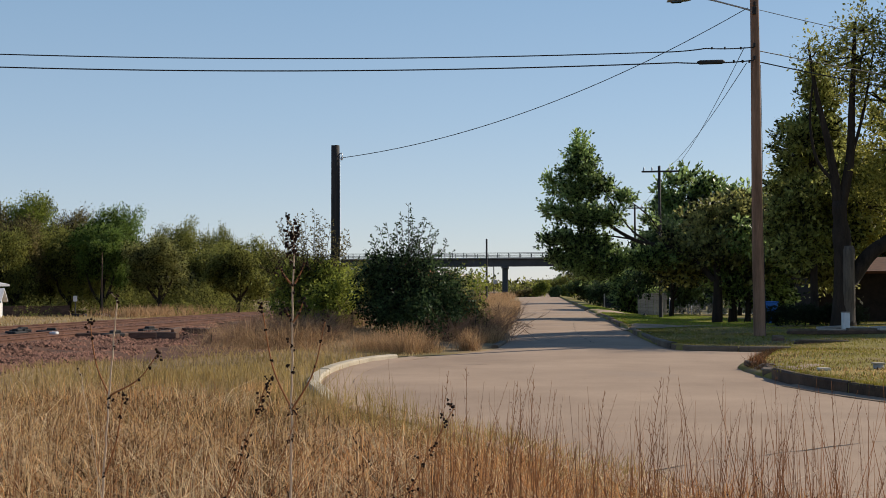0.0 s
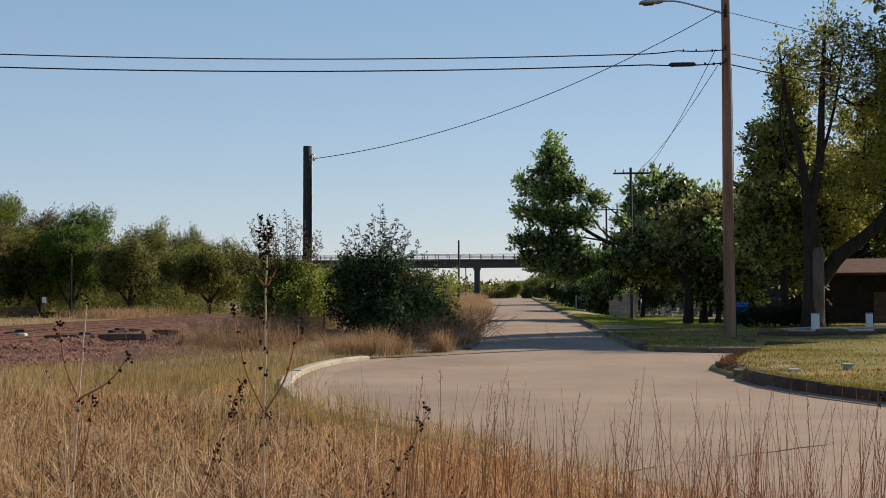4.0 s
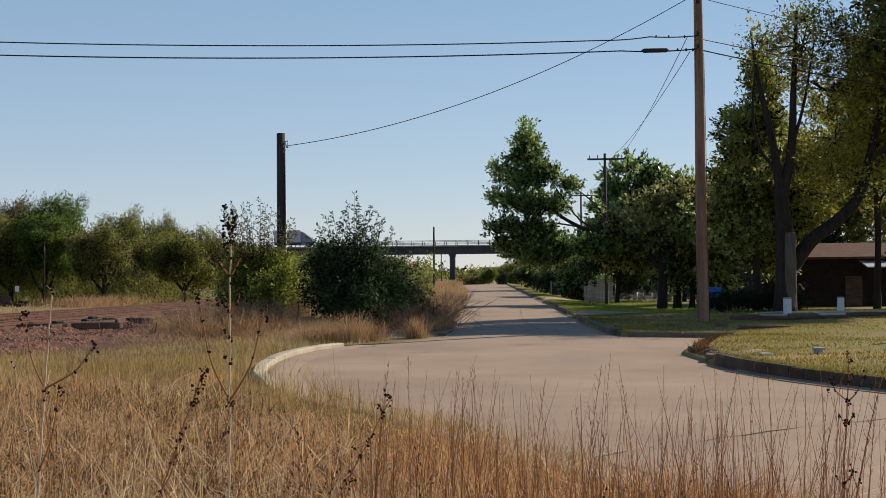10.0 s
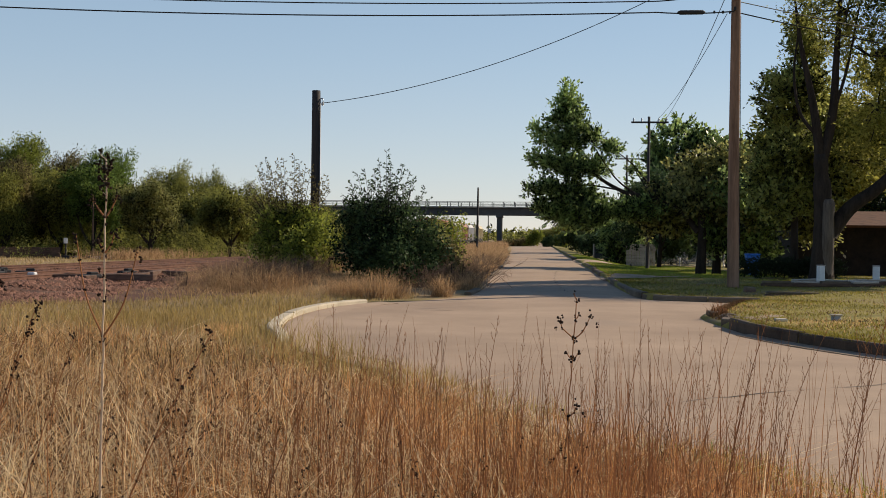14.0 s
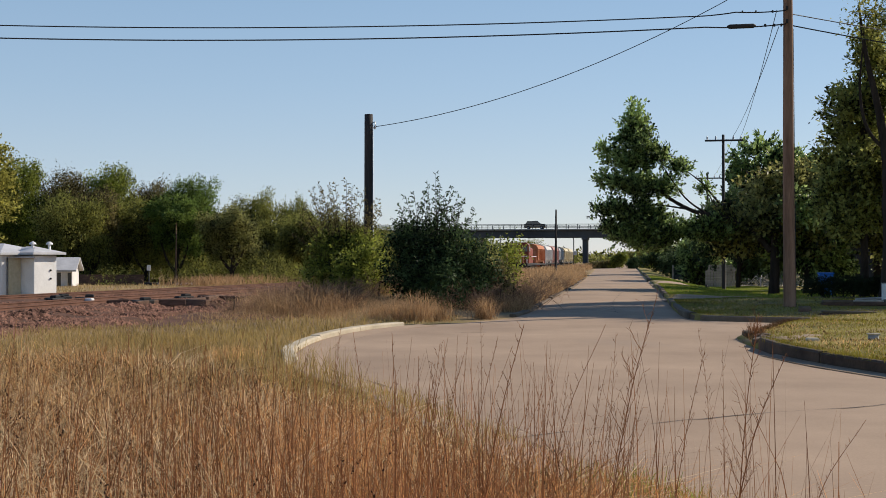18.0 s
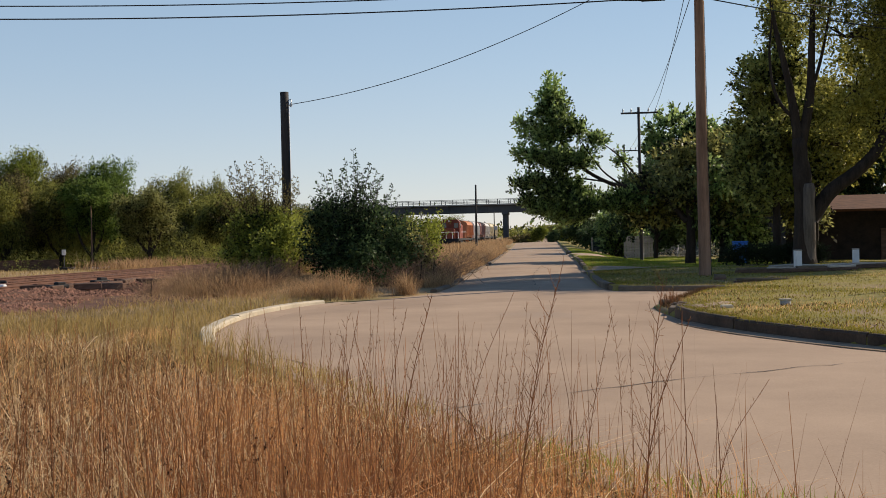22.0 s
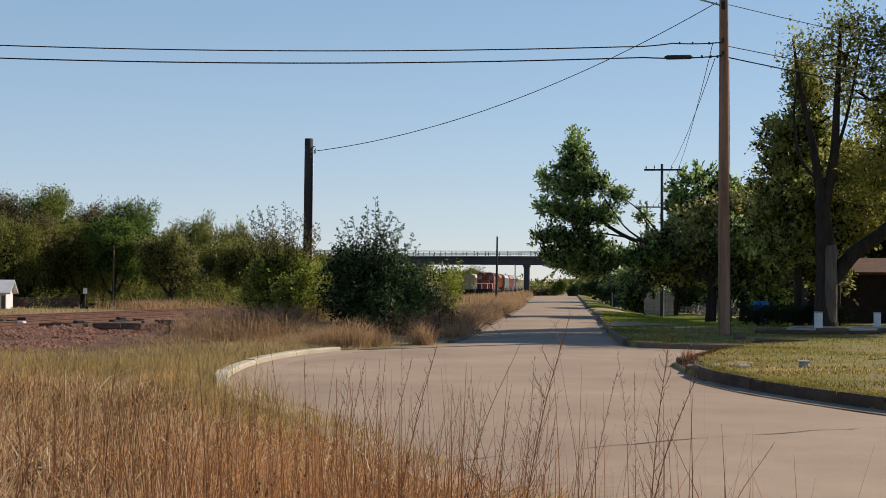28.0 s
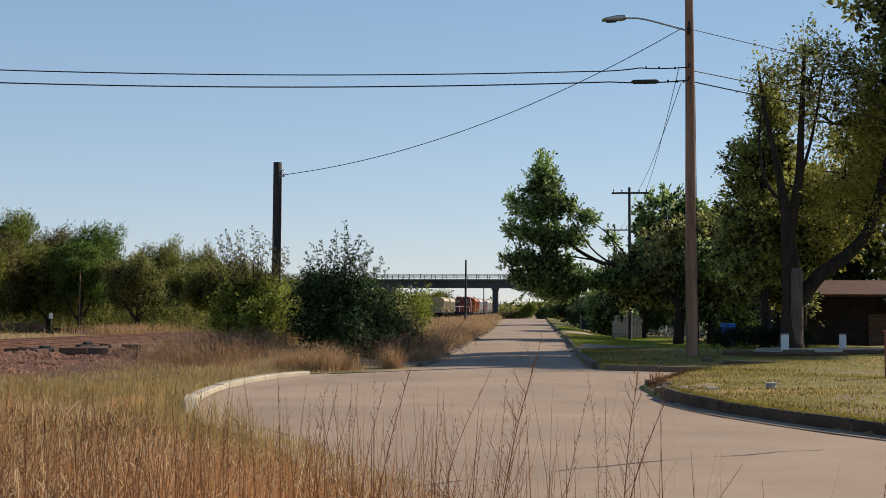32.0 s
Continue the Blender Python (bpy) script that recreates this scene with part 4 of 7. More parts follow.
def build_trees():
    # broad street tree: one crown above the stem, another carried far out over the road
    crown_top = [(-5.45, 1, 7.3, 0.2, 0.3, 0.55), (-5.8, 1, 7.0, 0.16, 0.25, 0.26), (-5.2, 1, 6.9, 0.36, 0.45, 0.45), (-5.65, 1, 6.25, 0.42, 0.6, 0.5), (-4.95, 1, 6.1, 0.42, 0.6, 0.45), (-6.6, 1, 5.95, 0.28, 0.3, 0.17),
             (-6.1, 1, 5.55, 0.42, 0.6, 0.36), (-5.3, 1, 5.3, 0.68, 0.8, 0.5), (-4.4, 1, 5.5, 0.46, 0.6, 0.4), (-3.65, 1, 5.15, 0.36, 0.5, 0.26), (-6.75, 1, 4.8, 0.3, 0.35, 0.18), (-6.05, 1, 4.5, 0.52, 0.7, 0.4)]
    skirt = [(-5.05, 1, 4.25, 0.78, 0.9, 0.6), (-4.15, 1.2, 4.4, 0.42, 0.6, 0.32), (-6.9, 1, 3.45, 0.3, 0.4, 0.18), (-6.2, 1, 3.4, 0.55, 0.7, 0.42), (-5.3, 1, 3.15, 0.72, 0.9, 0.5), (-4.5, 1, 3.15, 0.52, 0.7, 0.42),
             (-6.45, 1, 2.7, 0.42, 0.6, 0.26), (-5.7, 1, 2.4, 0.55, 0.7, 0.4), (-4.8, 1, 2.5, 0.85, 0.9, 0.5), (-3.8, 1, 2.6, 0.85, 0.9, 0.5), (-2.8, 1, 2.6, 0.8, 0.8, 0.5), (-1.9, 0.8, 2.6, 0.8, 0.8, 0.5), 
             (-5.2, 1, 2.0, 0.6, 0.7, 0.3), (-4.4, 1, 2.1, 0.6, 0.7, 0.3), (-2.7, 0.9, 4.25, 0.24, 0.3, 0.22)]
    limbs = [([(-0.1, 0, 1.8), (-0.9, 0.3, 2.7), (-1.9, 0.6, 3.2), (-3.0, 0.9, 3.4), (-4.4, 1.1, 4.3), (-5.2, 1.1, 5.7), (-5.45, 1.0, 7.0)], 0.13, 0.02),
             ([(-1.5, 0.4, 3.05), (-2.1, 0.7, 3.8), (-2.75, 0.9, 4.6), (-3.5, 1.0, 5.2)], 0.06, 0.015), ([(-1.2, 0.4, 2.85), (-2.5, 0.8, 2.75), (-3.5, 1.0, 2.6), (-4.6, 1.0, 2.4)], 0.065, 0.02),
             ([(-1.9, 0.6, 3.2), (-2.35, 0.7, 3.9), (-2.65, 0.8, 4.4)], 0.035, 0.012), ([(-2.6, 0.8, 3.35), (-3.4, 1.0, 4.0), (-4.3, 1.0, 5.3)], 0.045, 0.012), ([(-3.2, 0.9, 3.5), (-4.6, 1.0, 3.7), (-6.0, 1.0, 3.6), (-6.8, 1.0, 3.5)], 0.04, 0.01),
             ([(-4.6, 1.1, 4.6), (-5.6, 1.0, 4.7), (-6.6, 1.0, 4.8)], 0.03, 0.01)]
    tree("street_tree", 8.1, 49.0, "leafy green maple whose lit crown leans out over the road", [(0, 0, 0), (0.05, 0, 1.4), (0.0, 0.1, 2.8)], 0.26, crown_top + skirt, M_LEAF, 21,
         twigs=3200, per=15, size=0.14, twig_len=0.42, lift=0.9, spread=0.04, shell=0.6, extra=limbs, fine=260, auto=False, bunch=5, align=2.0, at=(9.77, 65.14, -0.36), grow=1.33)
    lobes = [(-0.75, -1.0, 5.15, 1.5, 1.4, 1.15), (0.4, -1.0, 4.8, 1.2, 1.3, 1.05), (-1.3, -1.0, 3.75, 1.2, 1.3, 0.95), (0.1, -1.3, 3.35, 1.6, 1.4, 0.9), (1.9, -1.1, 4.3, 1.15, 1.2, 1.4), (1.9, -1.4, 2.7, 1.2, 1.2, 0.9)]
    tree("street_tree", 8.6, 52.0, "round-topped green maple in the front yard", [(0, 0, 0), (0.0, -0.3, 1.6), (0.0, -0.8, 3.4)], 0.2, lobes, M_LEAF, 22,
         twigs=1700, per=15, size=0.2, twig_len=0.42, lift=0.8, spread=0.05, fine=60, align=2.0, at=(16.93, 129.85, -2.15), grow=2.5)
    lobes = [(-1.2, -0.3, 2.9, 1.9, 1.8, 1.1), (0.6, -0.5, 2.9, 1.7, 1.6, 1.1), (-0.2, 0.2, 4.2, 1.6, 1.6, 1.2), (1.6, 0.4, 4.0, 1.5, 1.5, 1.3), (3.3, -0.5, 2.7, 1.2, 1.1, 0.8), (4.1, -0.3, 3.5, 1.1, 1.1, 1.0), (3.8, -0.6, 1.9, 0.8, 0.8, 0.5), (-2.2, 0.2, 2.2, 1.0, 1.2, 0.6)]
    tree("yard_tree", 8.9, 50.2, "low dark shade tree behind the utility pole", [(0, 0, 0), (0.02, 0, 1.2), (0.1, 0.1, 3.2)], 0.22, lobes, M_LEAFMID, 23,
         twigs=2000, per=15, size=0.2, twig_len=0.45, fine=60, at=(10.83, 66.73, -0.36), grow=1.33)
    # tall forked tree with a broken stub
    lobes = [(-1.7, 1.0, 3.4, 1.5, 1.6, 1.4), (-1.9, 1.2, 5.4, 1.4, 1.5, 1.5), (-1.7, 1.2, 7.4, 1.0, 1.2, 1.4), (-1.1, 1.2, 9.5, 0.7, 0.9, 1.1), (-2.6, 1.4, 4.4, 0.9, 1.0, 1.2), (-0.6, 1.4, 4.4, 1.1, 1.2, 1.4), (-2.5, 1.0, 7.4, 0.6, 0.8, 0.8), (-1.5, 1.0, 10.2, 0.4, 0.5, 0.7), (-0.9, 1.3, 8.0, 0.7, 0.8, 1.0)]
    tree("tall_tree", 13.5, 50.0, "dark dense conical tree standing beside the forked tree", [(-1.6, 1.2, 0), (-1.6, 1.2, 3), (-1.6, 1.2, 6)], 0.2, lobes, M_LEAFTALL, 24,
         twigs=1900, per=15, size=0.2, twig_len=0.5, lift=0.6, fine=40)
    # lobes beyond x 4.5 lie out of view, added to shade the road
    lobes = [(1.9, 0.5, 9.0, 1.7, 1.8, 1.4), (2.4, 1.0, 7.0, 1.8, 1.9, 1.3), (0.9, 0.2, 10.8, 1.6, 1.8, 1.3), (0.9, 0.0, 11.8, 0.7, 1.0, 0.8), (-0.9, 0.1, 11.0, 0.3, 0.5, 0.6), (3.2, 0.6, 5.2, 1.4, 1.6, 1.2), (3.4, -0.6, 10.8, 1.7, 1.9, 1.3),
             (1.5, 2.2, 4.9, 1.2, 1.3, 1.0), (4.8, 0.0, 8.6, 1.8, 2.0, 1.6), (5.2, -2.8, 9.6, 1.9, 1.9, 1.5), (7.0, -3.6, 8.0, 2.0, 2.0, 1.7), (7.0, -1.0, 10.0, 2.0, 2.0, 1.6), (6.6, -4.6, 10.6, 1.8, 1.8, 1.5)]
    up = [([(0.0, 0, 3.4), (-0.15, 0, 5.2), (-0.45, 0, 7.2), (-0.9, 0.1, 9.4), (-1.15, 0.2, 11.3)], 0.25, 0.04), ([(-0.05, 0, 4.6), (0.35, 0, 6.6), (0.5, 0.1, 9.0), (0.7, 0.2, 12.2)], 0.22, 0.06),
          ([(-0.1, 0, 5.6), (-0.9, 0, 6.6), (-1.15, 0.1, 8.2), (-1.0, 0.1, 10.0)], 0.08, 0.03), ([(0.3, 0, 6.4), (0.9, 0.1, 8.4), (1.4, 0.2, 11.0)], 0.08, 0.03)]
    side = [([(0.3, 0, 1.8), (1.05, -0.05, 2.85), (2.1, -0.1, 3.65), (2.95, -0.1, 4.6), (3.4, 0, 6.0), (4.0, 0.3, 8.0)], 0.32, 0.12), ([(3.2, 0, 5.4), (4.2, 0.3, 6.4), (5.0, 0.6, 8.6)], 0.09, 0.03),
          ([(3.4, 0, 6.0), (4.8, -1.4, 7.4), (6.4, -3.4, 9.4)], 0.1, 0.03), ([(4.0, -1.0, 7.2), (5.8, -0.8, 8.8), (7.0, -1.0, 10.6)], 0.08, 0.03)]
    t = tree("forked_tree", 12.5, 48.8, "tall old tree with forked dark trunk and thin olive spring leaves", [(0, 0, 0), (0.06, 0, 1.5), (0.0, 0, 3.4), (-0.1, 0, 5.0)], 0.54, lobes, M_LEAFOLIVE, 25,
             twigs=2700, per=16, size=0.15, twig_len=0.9, lift=0.5, spread=0.13, extra=up + side, fine=220, auto=False)
    part("broken_stub", tubes("broken_stub", [([(0.1, -0.12, 0.0), (0.14, -0.22, 0.9), (0.17, -0.3, 1.8), (0.16, -0.33, 2.5), (0.19, -0.34, 3.0), (0.18, -0.35, 3.2)], (0.34, 0.28, 0.25, 0.23, 0.24, 0.17), 13)], M_STUB), None, t, "pale weathered broken stub")
    # unseen from the path; added so its shadow falls across road and lawn
    rng = np.random.default_rng(71)
    tree("shade_tree", 19.9, 49.5, "large dense tree out of view, added to shade the road and lawn", [(0, 0, 0), (0.1, 0, 4.0), (0.0, 0.1, 10.0)], 0.4, random_lobes(rng, 16.0, 4.2, 12, 0.5), M_LEAFMID, 79, twigs=2600, per=16, size=0.32, twig_len=0.6, fine=40)
    # olive backdrop trees in the yard behind
    rng = np.random.default_rng(70)
    for k, (x, y, h, w, m) in enumerate(((19.0, 58, 12.5, 3.6, M_LEAFOLIVE), (15.6, 62, 9.4, 2.6, M_LEAFOLIVE), (17.4, 79, 10.6, 3.2, M_LEAFOLIVE), (11.5, 66, 5.4, 2.4, M_LEAF), (24, 60, 13.0, 3.8, M_LEAFOLIVE), (10.0, 92, 7.5, 3.2, M_LEAFDARK), (16.0, 98, 8.5, 3.5, M_LEAFDARK), (7.6, 104, 3.8, 2.2, M_LEAF), (22, 84, 9.0, 3.8, M_LEAFDARK), (25.6, 83, 11.5, 4.2, M_LEAFOLIVE), (31, 82, 11.0, 4.2, M_LEAFOLIVE))):
        tree("yard_tree", x, y, "leafy tree behind the houses", [(0, 0, 0), (0.1, 0, h * 0.3), (0.0, 0.1, h * 0.6)], 0.2, random_lobes(rng, h, w, 9, 0.5 if k < 2 else 0.25), m, 80 + k, twigs=1500, per=14, size=0.26, twig_len=0.6, group="yard trees", fine=40)


def shoots(parent, spec, seed, material, leaf=0.075, sparse=1.0):
    """Long thin shoots (foot, tip) set with fine side twigs and small leaves."""
    rng = np.random.default_rng(seed)
    lines, v = [], []
    for a, b in spec:
        a, b = np.array(a, float), np.array(b, float)
        m = (a + b) / 2 + np.array([(b[0] - a[0]) * -0.12, rng.normal(0, 0.08), 0.12])
        p = curve_points([a, m, b], 0.07)
        lines.append((p, np.linspace(0.013, 0.004, len(p)), 4))
        for k in range(2, len(p)):
            if rng.random() > 0.75 * sparse:
                continue
            t = k / len(p)
            d = unit(np.array([rng.choice((-1, 1)) * rng.uniform(0.4, 1.2), rng.normal(0, 0.8), rng.uniform(0.1, 0.9)]))
            e = p[k] + d * rng.uniform(0.12, 0.42) * (1.15 - 0.8 * t)
            lines.append(([p[k], (p[k] + e) / 2 + rng.normal(0, 0.015, 3), e], (0.005, 0.004, 0.002), 3))
            for q in np.arange(0.25, 1.05, 0.16):
                o = p[k] * (1 - q) + e * q
                g = unit(d + rng.normal(0, 0.9, 3))
                w = unit(np.cross(g, rng.normal(size=3))) * leaf * 0.26
                g = g * leaf * rng.uniform(0.6, 1.4)
                v.append([o, o + g * 0.5 + w, o + g, o + g * 0.5 - w])
    v = np.array(v)
    tagged(part("shoot_wood", tubes("shoot_wood", lines, M_BARK), None, parent), kind="stuff")
    tagged(part("shoot_foliage", raw("shoot_foliage", v, np.arange(4 * len(v)).reshape(-1, 4), [material]), None, parent), kind="stuff")


def build_bushes():
    rng = np.random.default_rng(29)
    lobes = [(-0.3, 0, 1.3, 1.0, 1.1, 0.9), (-0.7, 0.3, 1.9, 0.75, 0.9, 0.6), (0.3, 0.2, 1.8, 0.8, 0.9, 0.7), (0.9, -0.4, 1.2, 0.75, 0.7, 0.75), (1.2, -0.6, 0.65, 0.65, 0.6, 0.55), (0.5, -0.6, 0.5, 0.7, 0.6, 0.5), (-1.0, 0.1, 0.9, 0.6, 0.7, 0.6)]
    b = tree("bush", -7.35, 41.2, "light green leafy bush with thin airy top shoots", [(0, 0, 0), (0.1, 0, 1.0)], 0.08, lobes, M_LEAFBUSH, 31, twigs=760, per=18, size=0.12, twig_len=0.35, fine=70, category="bush")
    tips = [(-1.75, 2.9), (-1.5, 3.4), (-1.25, 3.9), (-1.0, 4.2), (-0.75, 3.9), (-0.5, 3.7), (-0.2, 4.15), (0.1, 4.3), (0.3, 3.8), (0.6, 3.9), (0.9, 3.5), (1.2, 3.6), (1.45, 3.1), (-1.1, 3.2), (0.0, 3.4), (0.75, 3.0), (-1.9, 2.4), (1.35, 2.6), (-1.6, 3.1), (-1.35, 3.6), (-1.15, 4.05), (-0.85, 3.6), (-0.6, 4.1), (-0.35, 3.9), (0.2, 4.1), (0.45, 4.0), (-0.05, 3.7), (0.75, 3.6), (1.05, 3.2), (-1.4, 2.8), (-0.3, 3.3), (0.35, 3.3), (1.3, 3.3), (-0.7, 3.2)]
    shoots(b, [((x * 0.45, rng.normal(0.1, 0.2), 1.2), (x, rng.normal(0.1, 0.3), z - 0.1)) for x, z in tips], 33, M_LEAFBROWN, 0.075, 1.25)
    lobes = [(-0.55, 0, 1.3, 0.95, 1.0, 1.1), (-0.2, 0.1, 2.0, 0.95, 1.0, 0.75), (0.5, 0, 1.6, 0.9, 0.9, 0.95), (1.2, 0, 1.3, 0.75, 0.8, 0.75), (1.6, -0.1, 0.85, 0.45, 0.5, 0.5), (-0.85, 0.1, 2.05, 0.55, 0.6, 0.5),
             (-0.9, -0.1, 0.7, 0.6, 0.7, 0.65), (0.2, -0.5, 0.7, 1.0, 0.8, 0.7), (1.0, -0.6, 0.55, 0.75, 0.6, 0.55), (0.5, -1.3, 0.6, 0.8, 0.6, 0.6), (-0.2, -0.9, 0.8, 0.7, 0.6, 0.6)]
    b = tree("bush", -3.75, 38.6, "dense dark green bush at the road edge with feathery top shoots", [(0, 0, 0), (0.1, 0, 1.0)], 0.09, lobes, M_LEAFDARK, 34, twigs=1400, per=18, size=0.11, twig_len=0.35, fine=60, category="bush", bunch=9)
    tips = [(-1.3, 2.75), (-1.1, 3.2), (-0.8, 3.45), (-0.55, 3.3), (-0.35, 3.6), (-0.1, 3.85), (0.05, 4.25), (0.2, 3.9), (0.4, 3.6), (0.6, 3.75), (0.85, 3.55), (1.05, 3.2), (1.3, 3.05), (1.55, 2.7), (1.75, 2.2), (1.9, 1.8), (-0.2, 3.3), (-1.2, 3.0), (-0.9, 3.1), (-0.65, 3.6), (0.15, 3.6), (0.5, 3.3), (0.75, 3.2), (1.2, 2.7), (0.95, 3.35), (0.3, 3.3), (0.95, 2.9), (-1.5, 2.2)]
    shoots(b, [((x * 0.55, rng.normal(0, 0.2), 1.3 if x < 1.5 else 0.7), (x, rng.normal(0, 0.3), z)) for x, z in tips], 35, M_LEAFDARK, 0.085, 1.2)
    for x, y, s, m, sd in ((-2.6, 41.5, 0.75, M_LEAFMID, 36), (-2.0, 39.2, 0.6, M_LEAFBROWN, 37), (-6.4, 39.6, 0.8, M_LEAFBUSH, 38), (-2.6, 46.0, 1.1, M_LEAFBUSH, 39), (-3.6, 52, 1.1, M_LEAFBUSH, 40)):
        tree("bush", x, y, "low scrubby bush in dry grass", [(0, 0, 0), (0.05, 0, 0.7)], 0.06, [(0, 0, 1.0 * s, 0.85 * s, 0.8 * s, 0.95 * s), (0.4 * s, 0.1, 1.5 * s, 0.6 * s, 0.6 * s, 0.6 * s), (-0.4 * s, 0, 0.8 * s, 0.7 * s, 0.7 * s, 0.7 * s)], m, sd,
             twigs=320, per=16, size=0.12, twig_len=0.45, fine=50, category="bush", group="roadside bushes")
    # scrub that closes the far end of the road
    for k, (x, y, w, h, m) in enumerate(((-0.5, 189, 1.2, 2.4, M_LEAFBUSH), (1.7, 187, 0.8, 1.5, M_LEAFDARK), (-2.4, 191, 1.1, 0.95, M_LEAFBROWN), (-4.2, 190, 1.1, 0.8, M_LEAFBROWN), (3.6, 188, 1.2, 2.2, M_LEAFBUSH))):
        tree("end_bush", x, y, "green scrub at the far end of the road", [(0, 0, 0), (0.05, 0, h * 0.4)], 0.06, [(0, 0, h * 0.4, w, 0.9, h * 0.4), (w * 0.35, 0.1, h * 0.66, w * 0.6, 0.7, h * 0.3), (-w * 0.5, 0, h * 0.45, w * 0.6, 0.7, h * 0.35)], m, 160 + k,
             twigs=360, per=14, size=0.22, twig_len=0.4, fine=20, category="bush", group="scrub at the road end", z=0.0)
    for k, (x, y, s) in enumerate(((6.9, 132, 1.5), (9.9, 107, 1.5), (12.6, 104, 1.7), (15.4, 105, 1.8), (18.3, 102, 1.7), (21.3, 99, 1.8), (11.1, 114, 1.8), (8.4, 144, 1.9), (14.1, 120, 1.9), (5.4, 150, 1.7), (7.6, 165, 1.9))):
        tree("yard_bush", x, y, "dark garden bush behind the back fence", [(0, 0, 0), (0.05, 0, 0.7)], 0.06, [(0, 0, 1.0 * s, 1.1 * s, 0.8 * s, 0.95 * s), (0.5 * s, 0.1, 1.5 * s, 0.7 * s, 0.6 * s, 0.6 * s), (-0.6 * s, 0, 0.9 * s, 0.8 * s, 0.7 * s, 0.8 * s)], M_LEAFDARK, 140 + k,
             twigs=420, per=14, size=0.24, twig_len=0.5, fine=20, category="bush", group="yard bushes")


def dead_shrub(x, y, h, seed, label):
    rng = np.random.default_rng(seed)
    top = thing("dead_shrub", x, y, float(ground_z(x, y)), label, "shrub", "dead shrubs")
    lines = []
    for k in range(44):
        a, L = rng.random() * 6.28, h * rng.uniform(0.5, 1.0)
        e = np.array([math.cos(a) * L * rng.uniform(0.3, 1.3), math.sin(a) * L * rng.uniform(0.3, 1.3), L * rng.uniform(0.35, 0.9)])
        m = e * 0.5 + rng.normal(0, 0.06 * h, 3) + np.array([0, 0, 0.1 * h])
        o = np.array([rng.normal(0, 0.35 * h), rng.normal(0, 0.3 * h), 0])
        m, e = m + o, e + o
        lines.append(([o, m, e], (0.008, 0.006, 0.003), 4))
        for _ in range(5):
            t = rng.uniform(0.35, 1.0)
            q = m + (e - m) * (t * 2 - 1) if t > 0.5 else o + (m - o) * t * 2
            d = unit(e - o + rng.normal(0, 0.5 * h, 3)) * h * rng.uniform(0.12, 0.32)
            lines.append(([q, q + d * 0.5 + rng.normal(0, 0.02, 3), q + d], (0.004, 0.003, 0.002), 4))
    tagged(part("brushwood", tubes("brushwood", lines, M_DEADWOOD), None, top), kind="stuff")
    part("stem", tubes("stem", [([(0, 0, -0.1), (0.02, 0, h * 0.25), (0.05, 0.02, h * 0.6)], (0.03, 0.022, 0.01), 6)], M_BARK), None, top)


def build_shrubs():
    for k, (x, y, h) in enumerate(((-1.5, 38.0, 1.3), (-1.2, 39.0, 1.35), (-1.9, 37.6, 1.1), (-1.4, 40.6, 1.2), (-2.3, 37.4, 1.0), (-5.6, 38.8, 1.0), (-8.6, 38.4, 1.1), (-7.9, 36.9, 0.9), (-9.2, 40.0, 1.2), (-6.3, 37.2, 0.8), (-1.9, 47, 1.2), (-1.7, 56, 1.1), (-9.4, 44, 1.2), (-2.0, 66, 1.2), (-9.0, 34.2, 0.7), (-8.2, 36.2, 0.8), (-7.4, 35.2, 0.7), (-6.7, 36.6, 0.9), (-7.9, 37.8, 1.0), (-6.0, 35.9, 0.7), (-8.8, 36.6, 0.8), (-7.0, 37.9, 0.9), (-1.5, 42.0, 1.2), (-2.9, 37.6, 0.9), (-1.2, 44.5, 1.0))):
        dead_shrub(x, y, h, 400 + k, "leafless brown scrub in dry grass")


